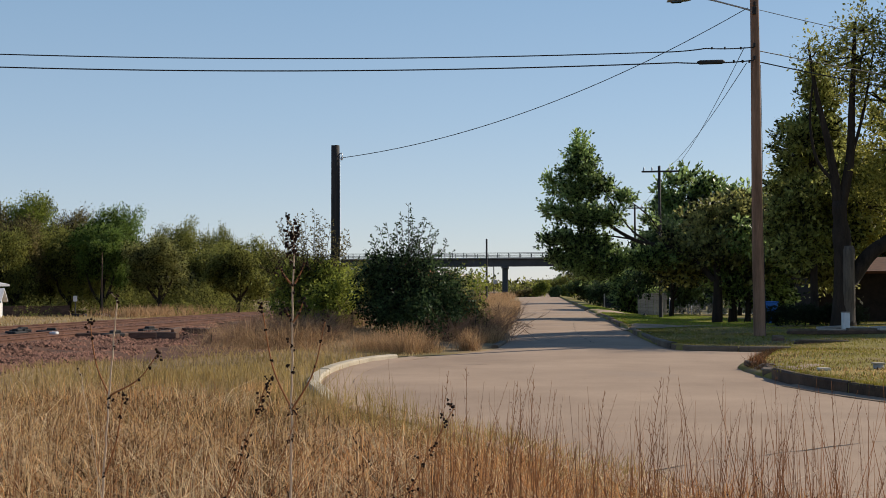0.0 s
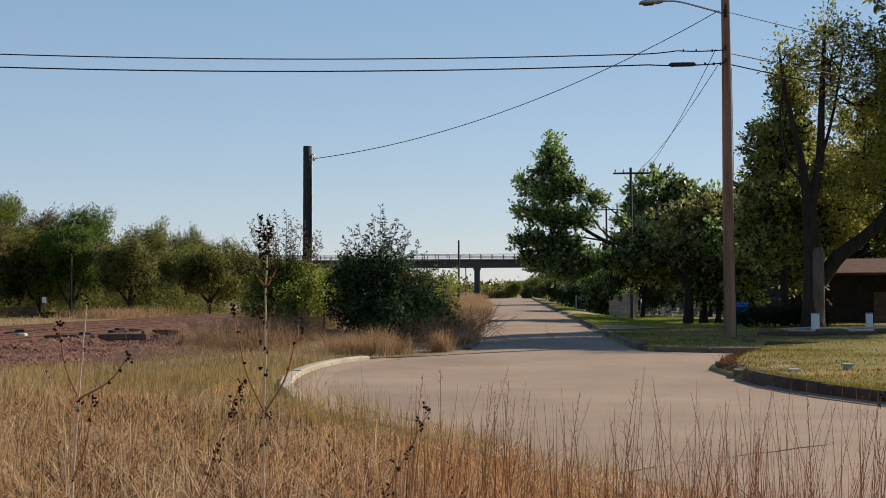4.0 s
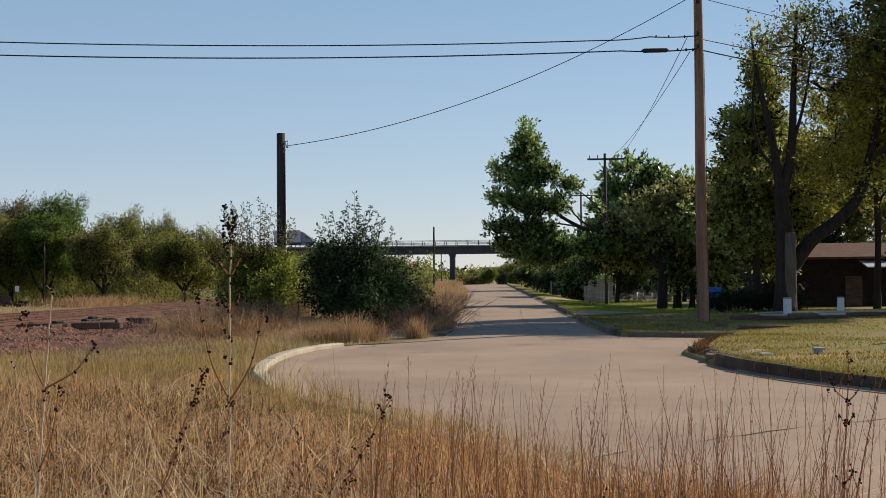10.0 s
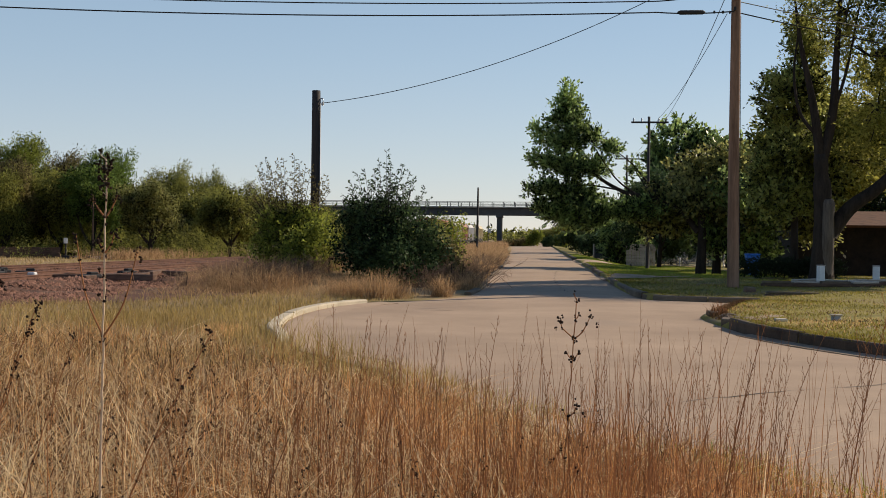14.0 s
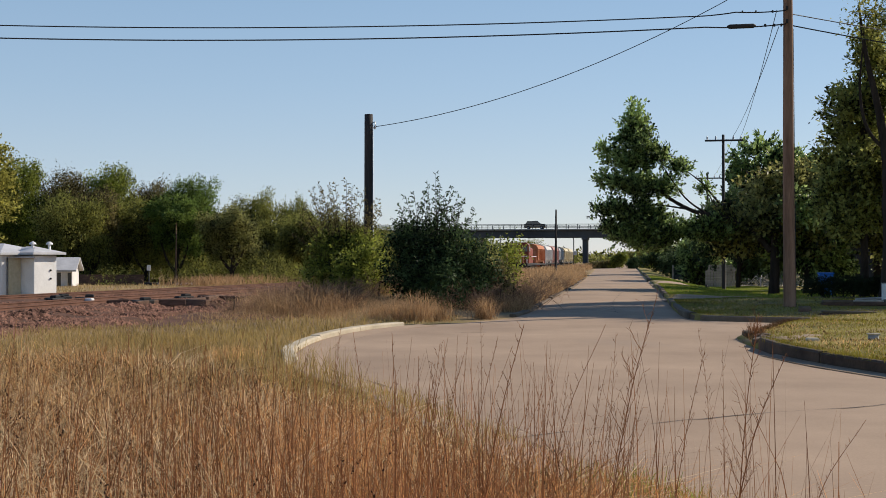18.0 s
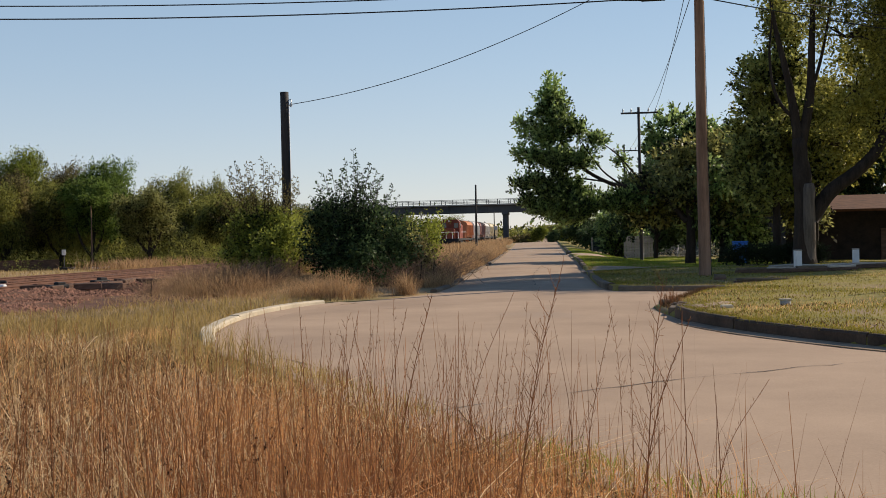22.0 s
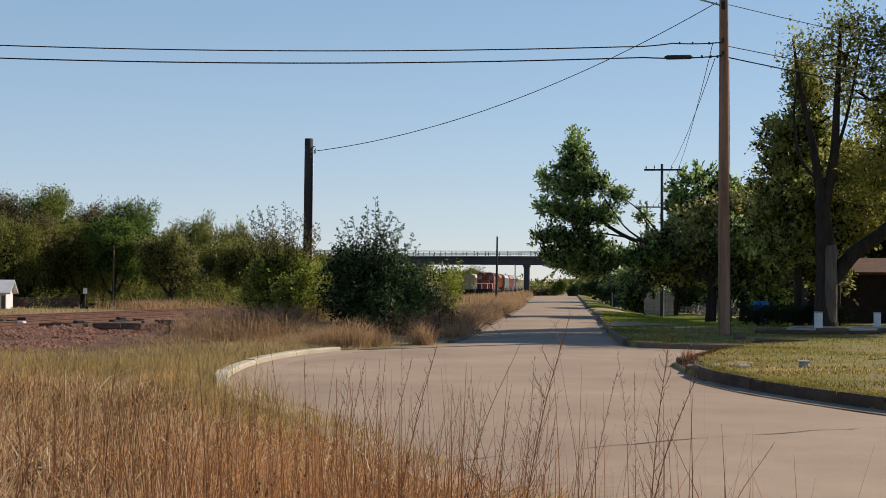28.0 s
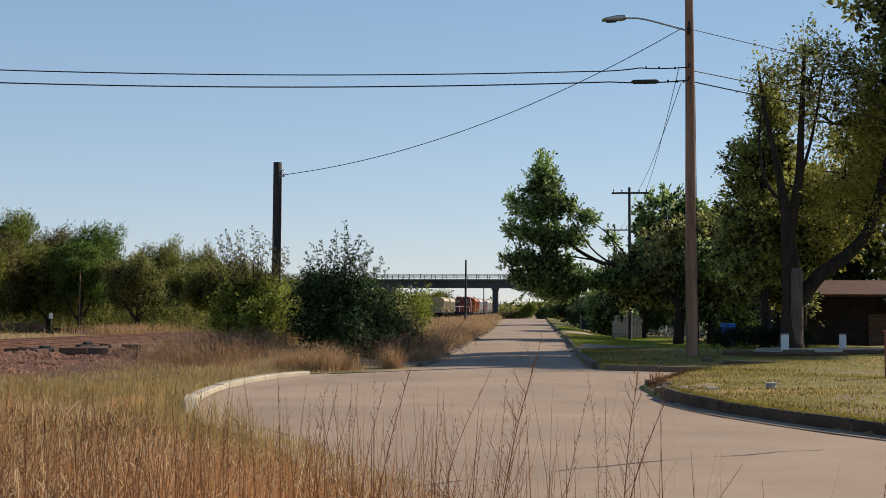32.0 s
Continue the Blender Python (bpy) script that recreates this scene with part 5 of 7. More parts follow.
def build_far_trees():
    rng = np.random.default_rng(90)
    kinds = []
    for k, (h, w, m, size) in enumerate(((11, 3.4, M_LEAFBUSH, 0.5), (10.5, 4.4, M_LEAFBROWN, 0.45), (9.5, 4.2, M_LEAFFAR, 0.5), (7.5, 4.2, M_LEAFFAR, 0.5), (10.5, 3.8, M_LEAFGREEN, 0.5))):
        lobes = random_lobes(rng, h * 0.96, w * 1.1, 14, 0.33, 0.85)
        kinds.append(tree("far_tree", -60 - 7 * k, 150, "broad spring-green tree in the wood beyond the tracks", [(0, 0, 0), (0.3, 0, h * 0.3), (0.2, 0.2, h * 0.65)], 0.3, lobes, m, 100 + k, twigs=3000, per=15, size=size * 0.42, twig_len=0.8, spread=0.2, group="wood beyond the tracks", fine=60, bunch=7, align=0.3, lift=0.15))
    # foot, kind, width and height
    spots = [(-61.2, 125, 1, 0.83, 1.16), (-65.1, 122, 0, 1.05, 1.16), (-69.0, 118, 1, 0.9, 1.15), (-75.6, 118, 4, 1.04, 1.21), (-80.8, 116, 0, 1.15, 1.14), (-44.9, 132, 2, 0.7, 0.94), (-45.0, 162, 3, 0.61, 1.49), (-40.9, 140, 2, 1.12, 0.87), (-51.0, 120, 3, 0.77, 1.13), (-52.7, 112, 3, 0.84, 1.09), (-45.6, 118, 3, 0.63, 1.07), (-36.6, 160, 2, 1.2, 0.89), (-34.6, 175, 2, 1.31, 0.86), (-30.6, 190, 3, 1.22, 0.99), (-28.2, 210, 3, 1.12, 0.83)]
    behind = [(-62, 140, 2, 1.1, 0.95), (-72, 130, 2, 1.2, 0.95), (-88, 112, 1, 1.1, 1.0), (-96, 106, 0, 1.3, 1.0), (-24, 232, 0, 1.2, 0.55), (-27, 300, 2, 1.4, 0.9), (-40, 310, 0, 1.8, 0.9), (18, 300, 2, 1.2, 0.7), (30, 320, 0, 1.8, 1.0), (8, 330, 3, 1.3, 0.8), (2, 345, 3, 0.9, 0.6), (44, 310, 4, 1.2, 1.1), (-60, 320, 1, 1.3, 1.1)]
    firsts = [(-57.0, 128, 0.84, 1.16), (-54.4, 134, 0.82, 1.12), (-47.2, 150, 0.76, 1.17), (-38.0, 150, 1.04, 1.12), (-47.1, 128, 0.79, 1.09)]
    for x, y, k, w, h in spots + behind:
        c = copy_thing(kinds[k], pose(x, y, float(ground_z(x, y)) - 0.2, 0, 0, rng.uniform(0, 360)))
        c.scale = (w, w, h * (1.08 if x < -48 else 1.0))
    for o, (x, y, w, h) in zip(kinds, firsts):
        o.matrix_basis = pose(x, y, float(ground_z(x, y)) - 0.2)
        o.scale = (w * 1.1, w * 1.1, h * 1.06)
    for x, y, h, w, sd, m in ((-46.2, 81, 13.4, 4.6, 120, M_LEAFOLIVE), (-53.5, 84, 13.0, 5.0, 121, M_LEAFBROWN)):
        tree("tall_olive_tree", x, y, "tall olive-yellow tree behind the white shed", [(0, 0, 0), (0.2, 0, h * 0.3), (0.1, 0.2, h * 0.65)], 0.35, random_lobes(rng, h * 0.95, w, 15, 0.2), m, sd, twigs=2600, per=14, size=0.26, twig_len=0.5, spread=0.12, group="trees behind the shed", fine=80, bunch=7, align=0.4, lift=0.2)
    # darker spreading trees along the edge of the wood, their low forked trunks showing
    for k, (x, y, h, w, m) in enumerate(((-52.5, 115, 10.2, 3.4, M_LEAFBROWN), (-47.5, 117, 9.0, 2.8, M_LEAFFAR), (-43.2, 114.5, 9.8, 2.8, M_LEAFGREEN), (-37.2, 114, 7.8, 3.4, M_LEAFMID), (-31.2, 121, 7.2, 3.2, M_LEAFFAR))):
        fork = [([(0.1, 0, 1.2), (sx * 0.9, 0.1, 2.4), (sx * 1.9, 0.2, h * 0.55)], 0.17, 0.05) for sx in (-1, 0.25, 0.9)]
        tree("dark_wood_tree", x, y, "dark spreading tree with a low forked trunk before the wood", [(0, 0, 0), (0.1, 0, 1.0), (0.15, 0.1, h * 0.5)], 0.24, random_lobes(rng, h * 0.94, w, 12, 0.42, 0.8), m, 130 + k, twigs=1900, per=14, size=0.22, twig_len=0.6, spread=0.16, group="trees at the edge of the wood", extra=fork, fine=80, bunch=7, align=0.4, lift=0.2)
    # distant woods closing the horizon
    n = 420
    a = rng.uniform(-0.9, 0.9, n)
    r = rng.uniform(520, 760, n)
    lob = np.column_stack([r * np.sin(a), r * np.cos(a), 0.6 + 1.6 * rng.random(n), 9 + 6 * rng.random(n), 6 + 5 * rng.random(n), 1.6 + 1.3 * rng.random(n)])
    me, _, _ = leaf_mesh("distant_woods", lob, 26000, 4, 1.7, 1.2, 110, M_LEAFFAR, 0.4, 0.6)
    tagged(part("distant_woods", me, None, None), "distant hazy green woods on the horizon", "woods", kind="stuff")
    n = 60
    lob = np.column_stack([rng.uniform(-60, -20, n), rng.uniform(105, 235, n), np.full(n, 0.2), np.full(n, 2.2), np.full(n, 2.2), np.full(n, 1.3)])
    lob[:, 0] = -22 - (lob[:, 1] < 170) * rng.uniform(4, 30, n)
    m = 90
    more = np.column_stack([rng.uniform(-66, -33, m), rng.uniform(114, 132, m), rng.uniform(0.3, 1.5, m), rng.uniform(1.6, 2.8, m), rng.uniform(1.4, 2.2, m), rng.uniform(1.2, 2.2, m)])
    lob = np.concatenate([lob, more])
    lob[:, 2] += ground_z(lob[:, 0], lob[:, 1])
    me, _, _ = leaf_mesh("undergrowth", lob, 12000, 14, 0.17, 0.6, 111, M_LEAFFAR, 0.7, 0.15)
    tagged(part("undergrowth", me, None, None), "green scrub at the foot of the wood", "undergrowth", kind="stuff")


# ---- bridge ----
def build_bridge():
    y, z0 = 250.0, 5.75
    br = thing("bridge", 0, y, 0, "long dark steel road bridge with railing over the tracks", "bridge")
    tagged(br, kind="structure")
    part("girder", boxes(((-8, -3.2, z0 + 0.85), (190, 0.5, 1.5)), bevel=0.05), M_BRIDGE, br)
    part("girder", boxes(((-8, 3.2, z0 + 0.85), (190, 0.5, 1.5)), bevel=0.05), M_BRIDGE, br)
    part("deck", boxes(((-8, 0, z0 + 1.72), (196, 8.4, 0.28)), bevel=0.04), M_CONC, br, "grey concrete deck")
    for q in range(-100, 88, 8):
        part("stiffener", boxes(((q, -3.5, z0 + 0.85), (0.12, 0.14, 1.42)), bevel=0.01), M_BRIDGE, br)
    for side in (-4.0, 4.0):
        for h in (0.45, 0.95):
            part("handrail", boxes(((-8, side, z0 + 1.86 + h), (190, 0.09, 0.09)), bevel=0.01), M_BRIDGE, br)
    post = boxes(((0, 0, 0.5), (0.14, 0.14, 1.0)), bevel=0.01)
    pm = bpy.data.meshes.new("rail_post")
    post.to_mesh(pm)
    post.free()
    pm.materials.append(M_BRIDGE)
    for side in (-4.0, 4.0):
        for q in np.arange(-102, 86, 2.3):
            o = new("rail_post", pm)
            o.parent = br
            o.location = (q, side, z0 + 1.86)
    for q in (-74, -52, -30.5, -8.57, 13.5, 35, 57):
        g = float(ground_z(q, y))
        pr = part("pier", boxes(((q, -2.2, (z0 + 0.1 + g) / 2 - 0.2), (1.0, 1.0, z0 + 0.3 - g)), ((q, 2.2, (z0 + 0.1 + g) / 2 - 0.2), (1.0, 1.0, z0 + 0.3 - g)), bevel=0.08), M_BRIDGE if q == -8.57 else M_CONC, br)
        part("pier_cap", boxes(((q, 0, z0 - 0.15), (1.3, 7.2, 0.5)), bevel=0.05), M_BRIDGE, pr)
    sp = thing("signal_post", -10.6, 243, -0.3, "thin dark signal post under the bridge", "signal")
    part("post", tubes("post", [([(0, 0, -0.2), (0, 0, 6.2)], 0.1, 8)], M_BLACK), None, sp)
    part("signal_head", boxes(((0.25, -0.1, 2.9), (0.7, 0.4, 0.8)), bevel=0.05), M_STEEL, sp)
    ms = thing("lamp_mast", -21.0, 205, -1.0, "pale slim mast beside the tracks", "mast")
    part("post", tubes("post", [([(0, 0, -0.2), (0, 0, 6.6)], (0.16, 0.12), 8)], M_CONC), None, ms)


# ---- train ----
def wheelset(parent, y, z, n=2, pitch=1.75):
    for k in range(n):
        for sx in (-0.76, 0.76):
            part("wheel", tubes("wheel", [([(sx - 0.06, y + (k - (n - 1) / 2) * pitch, z), (sx + 0.06, y + (k - (n - 1) / 2) * pitch, z)], 0.44, 14)], M_BLACK), None, parent)


def hopper(y, material, label):
    """A covered hopper car, its middle at the origin, along y."""
    L = 15.4
    c = thing("hopper_car", TRACKS[0], y, 0, label, "rail car", "freight train")
    sec = [(-1.1, 1.6), (-1.48, 2.0), (-1.55, 3.6), (-1.25, 4.2), (-0.6, 4.45), (0.6, 4.45), (1.25, 4.2), (1.55, 3.6), (1.48, 2.0), (1.1, 1.6)]
    part("body", prism(sec, -L / 2 + 1.3, L / 2 - 1.3, "y"), material, c)
    for s in (-1, 1):
        part("slope_sheet", prism([(s * (L / 2 - 1.35), 3.4), (s * (L / 2 - 0.2), 1.25), (s * (L / 2 - 1.35), 1.25)], -1.2, 1.2, "x"), material, c)
        part("end_frame", boxes(((-1.35, s * (L / 2 - 0.15), 2.3), (0.12, 0.12, 2.3)), ((1.35, s * (L / 2 - 0.15), 2.3), (0.12, 0.12, 2.3)), ((0, s * (L / 2 - 0.15), 3.4), (2.8, 0.12, 0.12)), bevel=0.01), material, c)
        part("truck", boxes(((-0.98, s * (L / 2 - 2.0), 0.75), (0.2, 2.6, 0.5)), ((0.98, s * (L / 2 - 2.0), 0.75), (0.2, 2.6, 0.5)), ((0, s * (L / 2 - 2.0), 0.95), (1.9, 0.5, 0.3)), bevel=0.04), M_BLACK, c)
        wheelset(c, s * (L / 2 - 2.0), 0.6)
        part("coupler", boxes(((0, s * (L / 2 + 0.25), 1.0), (0.3, 0.9, 0.3)), bevel=0.04), M_BLACK, c)
    part("sill", boxes(((-1.3, 0, 1.25), (0.15, L, 0.3)), ((1.3, 0, 1.25), (0.15, L, 0.3)), bevel=0.02), M_BLACK, c)
    for k in range(11):
        yy = -L / 2 + 2.0 + k * (L - 4.0) / 10
        for s in (-1, 1):
            part("rib", boxes(((s * 1.57, yy, 2.8), (0.1, 0.12, 1.75)), bevel=0.02), material, c)
    part("roof_walk", boxes(((0, 0, 4.53), (0.9, L - 3.0, 0.08)), bevel=0.01), M_STEEL, c)
    for k in (-3.4, 0, 3.4):
        part("outlet", prism([(k - 1.3, 1.65), (k + 1.3, 1.65), (k + 0.4, 0.75), (k - 0.4, 0.75)], -0.9, 0.9, "x"), material, c)
    return c


def locomotive(y):
    c = thing("locomotive", TRACKS[0], y, 0, "dark red diesel switching locomotive at the rear of the train", "locomotive", "freight train")
    L = 15.6
    part("frame", boxes(((0, 0, 1.3), (3.0, L, 0.35)), bevel=0.03), M_BLACK, c)
    part("hood", prism([(-0.95, 1.48), (-0.95, 3.6), (-0.7, 3.85), (0.7, 3.85), (0.95, 3.6), (0.95, 1.48)], -L / 2 + 4.4, L / 2 - 0.9, "y", 0.03), M_RED, c)
    cab = part("cab", prism([(-1.5, 1.48), (-1.5, 4.1), (-1.1, 4.5), (1.1, 4.5), (1.5, 4.1), (1.5, 1.48)], -L / 2 + 1.9, -L / 2 + 4.35, "y", 0.03), M_RED, c)
    for x in (-0.95, 0.95):
        part("window", boxes(((x, -L / 2 + 1.88, 3.55), (0.7, 0.05, 0.75)), bevel=0.02), M_GLASS, cab)
    for s in (-1, 1):
        part("window", boxes(((s * 1.5, -L / 2 + 3.1, 3.5), (0.05, 1.4, 0.8)), bevel=0.02), M_GLASS, cab)
    part("short_hood", prism([(-0.8, 1.48), (-0.8, 2.9), (-0.5, 3.1), (0.5, 3.1), (0.8, 2.9), (0.8, 1.48)], -L / 2 + 0.8, -L / 2 + 1.86, "y", 0.03), M_RED, c)
    part("end_sill", boxes(((0, -L / 2 - 0.08, 1.05), (3.0, 0.2, 0.9)), bevel=0.03), M_BLACK, c)
    for x in (-1.4, -0.5, 0.5, 1.4):
        part("handrail", tubes("handrail", [([(x, -L / 2 + 0.1, 1.45), (x, -L / 2 + 0.1, 2.5)], 0.05, 6)], M_WHITE), None, c)
    part("handrail", tubes("handrail", [([(-1.4, -L / 2 + 0.1, 2.5), (1.4, -L / 2 + 0.1, 2.5)], 0.05, 6)], M_WHITE), None, c)
    for s in (-1, 1):
        part("side_rail", tubes("side_rail", [([(s * 1.42, -L / 2 + 4.5, 2.5), (s * 1.42, L / 2 - 0.4, 2.5)], 0.04, 6)], M_WHITE), None, c)
        part("truck", boxes(((-1.0, s * 4.6, 0.75), (0.25, 3.4, 0.6)), ((1.0, s * 4.6, 0.75), (0.25, 3.4, 0.6)), bevel=0.05), M_BLACK, c)
        wheelset(c, s * 4.6, 0.62, 2, 2.3)
    part("fuel_tank", boxes(((0, 0, 0.75), (2.6, 4.0, 0.7)), bevel=0.1), M_BLACK, c)
    part("exhaust_stack", boxes(((0, 1.5, 4.0), (0.5, 0.9, 0.35)), bevel=0.04), M_BLACK, c)
    part("exhaust_stack", boxes(((0, 4.0, 4.0), (0.5, 0.9, 0.35)), bevel=0.04), M_BLACK, c)
    part("headlight", tubes("headlight", [([(-0.15, -L / 2 + 1.84, 4.28), (-0.15, -L / 2 + 1.95, 4.28)], 0.14, 10)], M_WHITE), None, c)
    part("coupler", boxes(((0, -L / 2 - 0.45, 1.0), (0.3, 0.8, 0.3)), bevel=0.04), M_BLACK, c)
    return c


TRAIN = []


def build_train():
    TRAIN.append((locomotive(0), 8.4))
    kinds = [(M_ORANGE, "rust-orange covered hopper car"), (M_CARWHITE, "pale grey covered hopper car"), (M_PINK, "faded red covered hopper car"), (M_CARWHITE, "pale grey covered hopper car"),
             (M_BEIGE, "beige covered hopper car"), (M_BEIGE, "beige covered hopper car")]
    for k, (m, lb) in enumerate(kinds):
        TRAIN.append((hopper(0, m, lb), 8.4 + 16.6 * (k + 1)))
    for k in range(4):
        g = hopper(292 + 17 * k, M_BEIGE, "pale standing hopper car on the second track")
        g.matrix_basis = pose(TRACKS[1] - 2.0, 262 + 17 * k, -0.55)


# ---- vehicles on the bridge ----
def vehicle_wheels(c, xs, r, half):
    for x in xs:
        for s in (-1, 1):
            w = part("wheel", tubes("wheel", [([(x, s * half - 0.13, r), (x, s * half + 0.13, r)], r, 16)], M_RUBBER), None, c)
            part("rim", tubes("rim", [([(x, s * half - 0.15, r), (x, s * half + 0.15, r)], r * 0.55, 10)], M_STEEL), None, w)


def build_vehicles():
    z = 5.75 + 1.86
    c = thing("box_truck", -100, 248.2, z, "grey-white box truck with a sloping cab fairing", "truck")
    part("cargo_box", boxes(((-1.6, 0, 2.15), (5.6, 2.4, 2.7)), bevel=0.05), M_CARWHITE, c)
    cab = part("cab", prism([(1.25, 0.6), (1.25, 3.3), (2.0, 2.9), (2.9, 2.2), (3.5, 1.65), (3.75, 1.5), (3.8, 0.6)], -1.05, 1.05, "y", 0.06), M_GREY, c)
    part("window", prism([(2.2, 2.6), (2.95, 2.05), (3.0, 1.75), (2.1, 1.75)], -1.07, 1.07, "y"), M_GLASS, cab)
    part("chassis", boxes(((-0.4, 0, 0.68), (8.0, 0.9, 0.25)), bevel=0.03), M_BLACK, c)
    vehicle_wheels(c, (-3.0, 2.8), 0.48, 0.98)
    out = [c]
    for nm, lb in (("dark_car", "dark sport utility car crossing the bridge"), ("dark_car", "dark sport utility car crossing the bridge")):
        k = thing(nm, -100, 248.2, z, lb, "car", "cars on the bridge")
        part("body", prism([(-2.2, 0.35), (-2.25, 0.95), (-1.9, 1.1), (-1.55, 1.65), (0.5, 1.7), (1.2, 1.15), (2.1, 1.0), (2.25, 0.7), (2.2, 0.35)], -0.9, 0.9, "y", 0.05), M_DARKCAR, k)
        part("window", prism([(-1.6, 1.1), (-1.4, 1.52), (0.42, 1.57), (0.9, 1.15)], -0.915, 0.915, "y"), M_GLASS, k)
        vehicle_wheels(k, (-1.35, 1.4), 0.35, 0.8)
        out.append(k)
    return out


# ---- buildings and yard ----
def build_shed():
    s = thing("relay_shed", -26.75, 52.4, -0.22, "white railway equipment shed with grey shaded front and low hipped roof", "shed", turn=-20)
    W, D, H, step, ax = 7.2, 2.55, 2.1, 1.15, 0.9
    part("wall", boxes(((-W / 2, D / 2, H / 2), (W, D, H)), bevel=0.02), M_WHITE, s)
    part("front_panel", boxes(((-W / 2 - 0.1, -0.03, 1.02), (W - 0.5, 0.05, 1.95)), bevel=0.01), M_GREY, s, "dark grey panel across the front wall")
    an = part("annex", boxes(((ax / 2 - 0.05, (step + D) / 2, H / 2 - 0.02), (ax + 0.1, D - step, H - 0.04)), bevel=0.02), M_WHITE, s, "white annex wall")
    for z in (1.35, 0.95):
        part("bolt", tubes("bolt", [([(ax, step + 1.0, z), (ax + 0.05, step + 1.0, z)], 0.05, 8)], M_BLACK), None, an)
    part("door", boxes(((0.03, 0.75, 1.0), (0.05, 0.72, 1.9)), bevel=0.01), M_BEIGE, s, "cream door")
    part("door_seam", boxes(((0.05, 0.3, 1.0), (0.03, 0.04, 1.95)), bevel=0.006), M_BLACK, s)
    part("lintel", boxes(((ax / 2, step - 0.25, H - 0.12), (ax + 0.3, 0.4, 0.06)), bevel=0.01), M_ROOFW, s)

    def hip(x0, x1, y0, y1, z0, rise):
        bm = bmesh.new()
        inset = (y1 - y0) / 2
        lo = [bm.verts.new(c) for c in ((x0, y0, z0), (x1, y0, z0), (x1, y1, z0), (x0, y1, z0))]
        mid = [bm.verts.new(c) for c in ((x0, y0, z0 + 0.1), (x1, y0, z0 + 0.1), (x1, y1, z0 + 0.1), (x0, y1, z0 + 0.1))]
        r = [bm.verts.new((x0 + inset, (y0 + y1) / 2, z0 + rise)), bm.verts.new((x1 - inset, (y0 + y1) / 2, z0 + rise))]
        bm.faces.new(lo[::-1])
        for k in range(4):
            bm.faces.new((lo[k], lo[(k + 1) % 4], mid[(k + 1) % 4], mid[k]))
        bm.faces.new((mid[0], mid[1], r[1], r[0]))
        bm.faces.new((mid[1], mid[2], r[1]))
        bm.faces.new((mid[2], mid[3], r[0], r[1]))
        bm.faces.new((mid[3], mid[0], r[0]))
        return bm
    part("roof", hip(-W - 0.3, 0.3, -0.3, D + 0.3, H, 0.55), M_ROOFW, s)
    part("annex_roof", hip(-1.4, ax + 0.3, step - 0.3, D + 0.32, H + 0.006, 0.4), M_ROOFW, s)
    for x, y, z in ((-1.9, 1.0, 0.3), (0.2, 1.7, 0.22), (0.35, 2.6, 0.22), (-4.2, 1.2, 0.35), (-5.6, 1.2, 0.3)):
        v = part("roof_vent", tubes("roof_vent", [([(x, y, H + z - 0.15), (x, y, H + z + 0.3)], 0.07, 8)], M_WHITE), None, s)
        part("vent_cap", tubes("vent_cap", [([(x, y, H + z + 0.28), (x, y, H + z + 0.36), (x, y, H + z + 0.42)], (0.17, 0.14, 0.04), 8)], M_WHITE), None, v)
    m = thing("light_mast", -28.35, 48.35, -0.15, "tall slim galvanised light mast beside the shed", "light mast")
    part("shaft", tubes("shaft", [([(0, 0, -0.2), (0, 0, 6), (0, 0, 11.25)], (0.08, 0.06, 0.04), 10)], M_STEEL), None, m)
    part("lamp_head", boxes(((-0.3, 0, 11.25), (0.55, 0.24, 0.16)), bevel=0.04), M_WHITE, m)


def gable_house(name, x, y, z, W, D, H, rise, wall, roof, label, turn=0, windows=()):
    h = thing(name, x, y, z, label, "house", turn=turn)
    part("wall", boxes(((0, 0, H / 2 - 0.2), (W, D, H + 0.4)), bevel=0.02), wall, h)
    part("gable", prism([(-D / 2, H), (D / 2, H), (0, H + rise)], -W / 2, W / 2, "x"), wall, h)
    for s in (-1, 1):
        slope = rise / (D / 2)
        o = [(0, H + rise + 0.02), (s * (D / 2 + 0.5), H - 0.5 * slope + 0.02), (s * (D / 2 + 0.5), H - 0.5 * slope + 0.16), (0, H + rise + 0.16)]
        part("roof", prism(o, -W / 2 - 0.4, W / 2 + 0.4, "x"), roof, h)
    for wx, wz, ww, wh in windows:
        f = part("window", boxes(((wx, -D / 2 - 0.03, wz), (ww + 0.16, 0.08, wh + 0.16)), bevel=0.01), M_WHITE, h)
        part("pane", boxes(((wx, -D / 2 - 0.065, wz), (ww, 0.03, wh)), bevel=0.005), M_GLASS, f)
        part("sill", boxes(((wx, -D / 2 - 0.1, wz - wh / 2 - 0.12), (ww + 0.3, 0.2, 0.06)), bevel=0.01), M_WHITE, f)
    return h


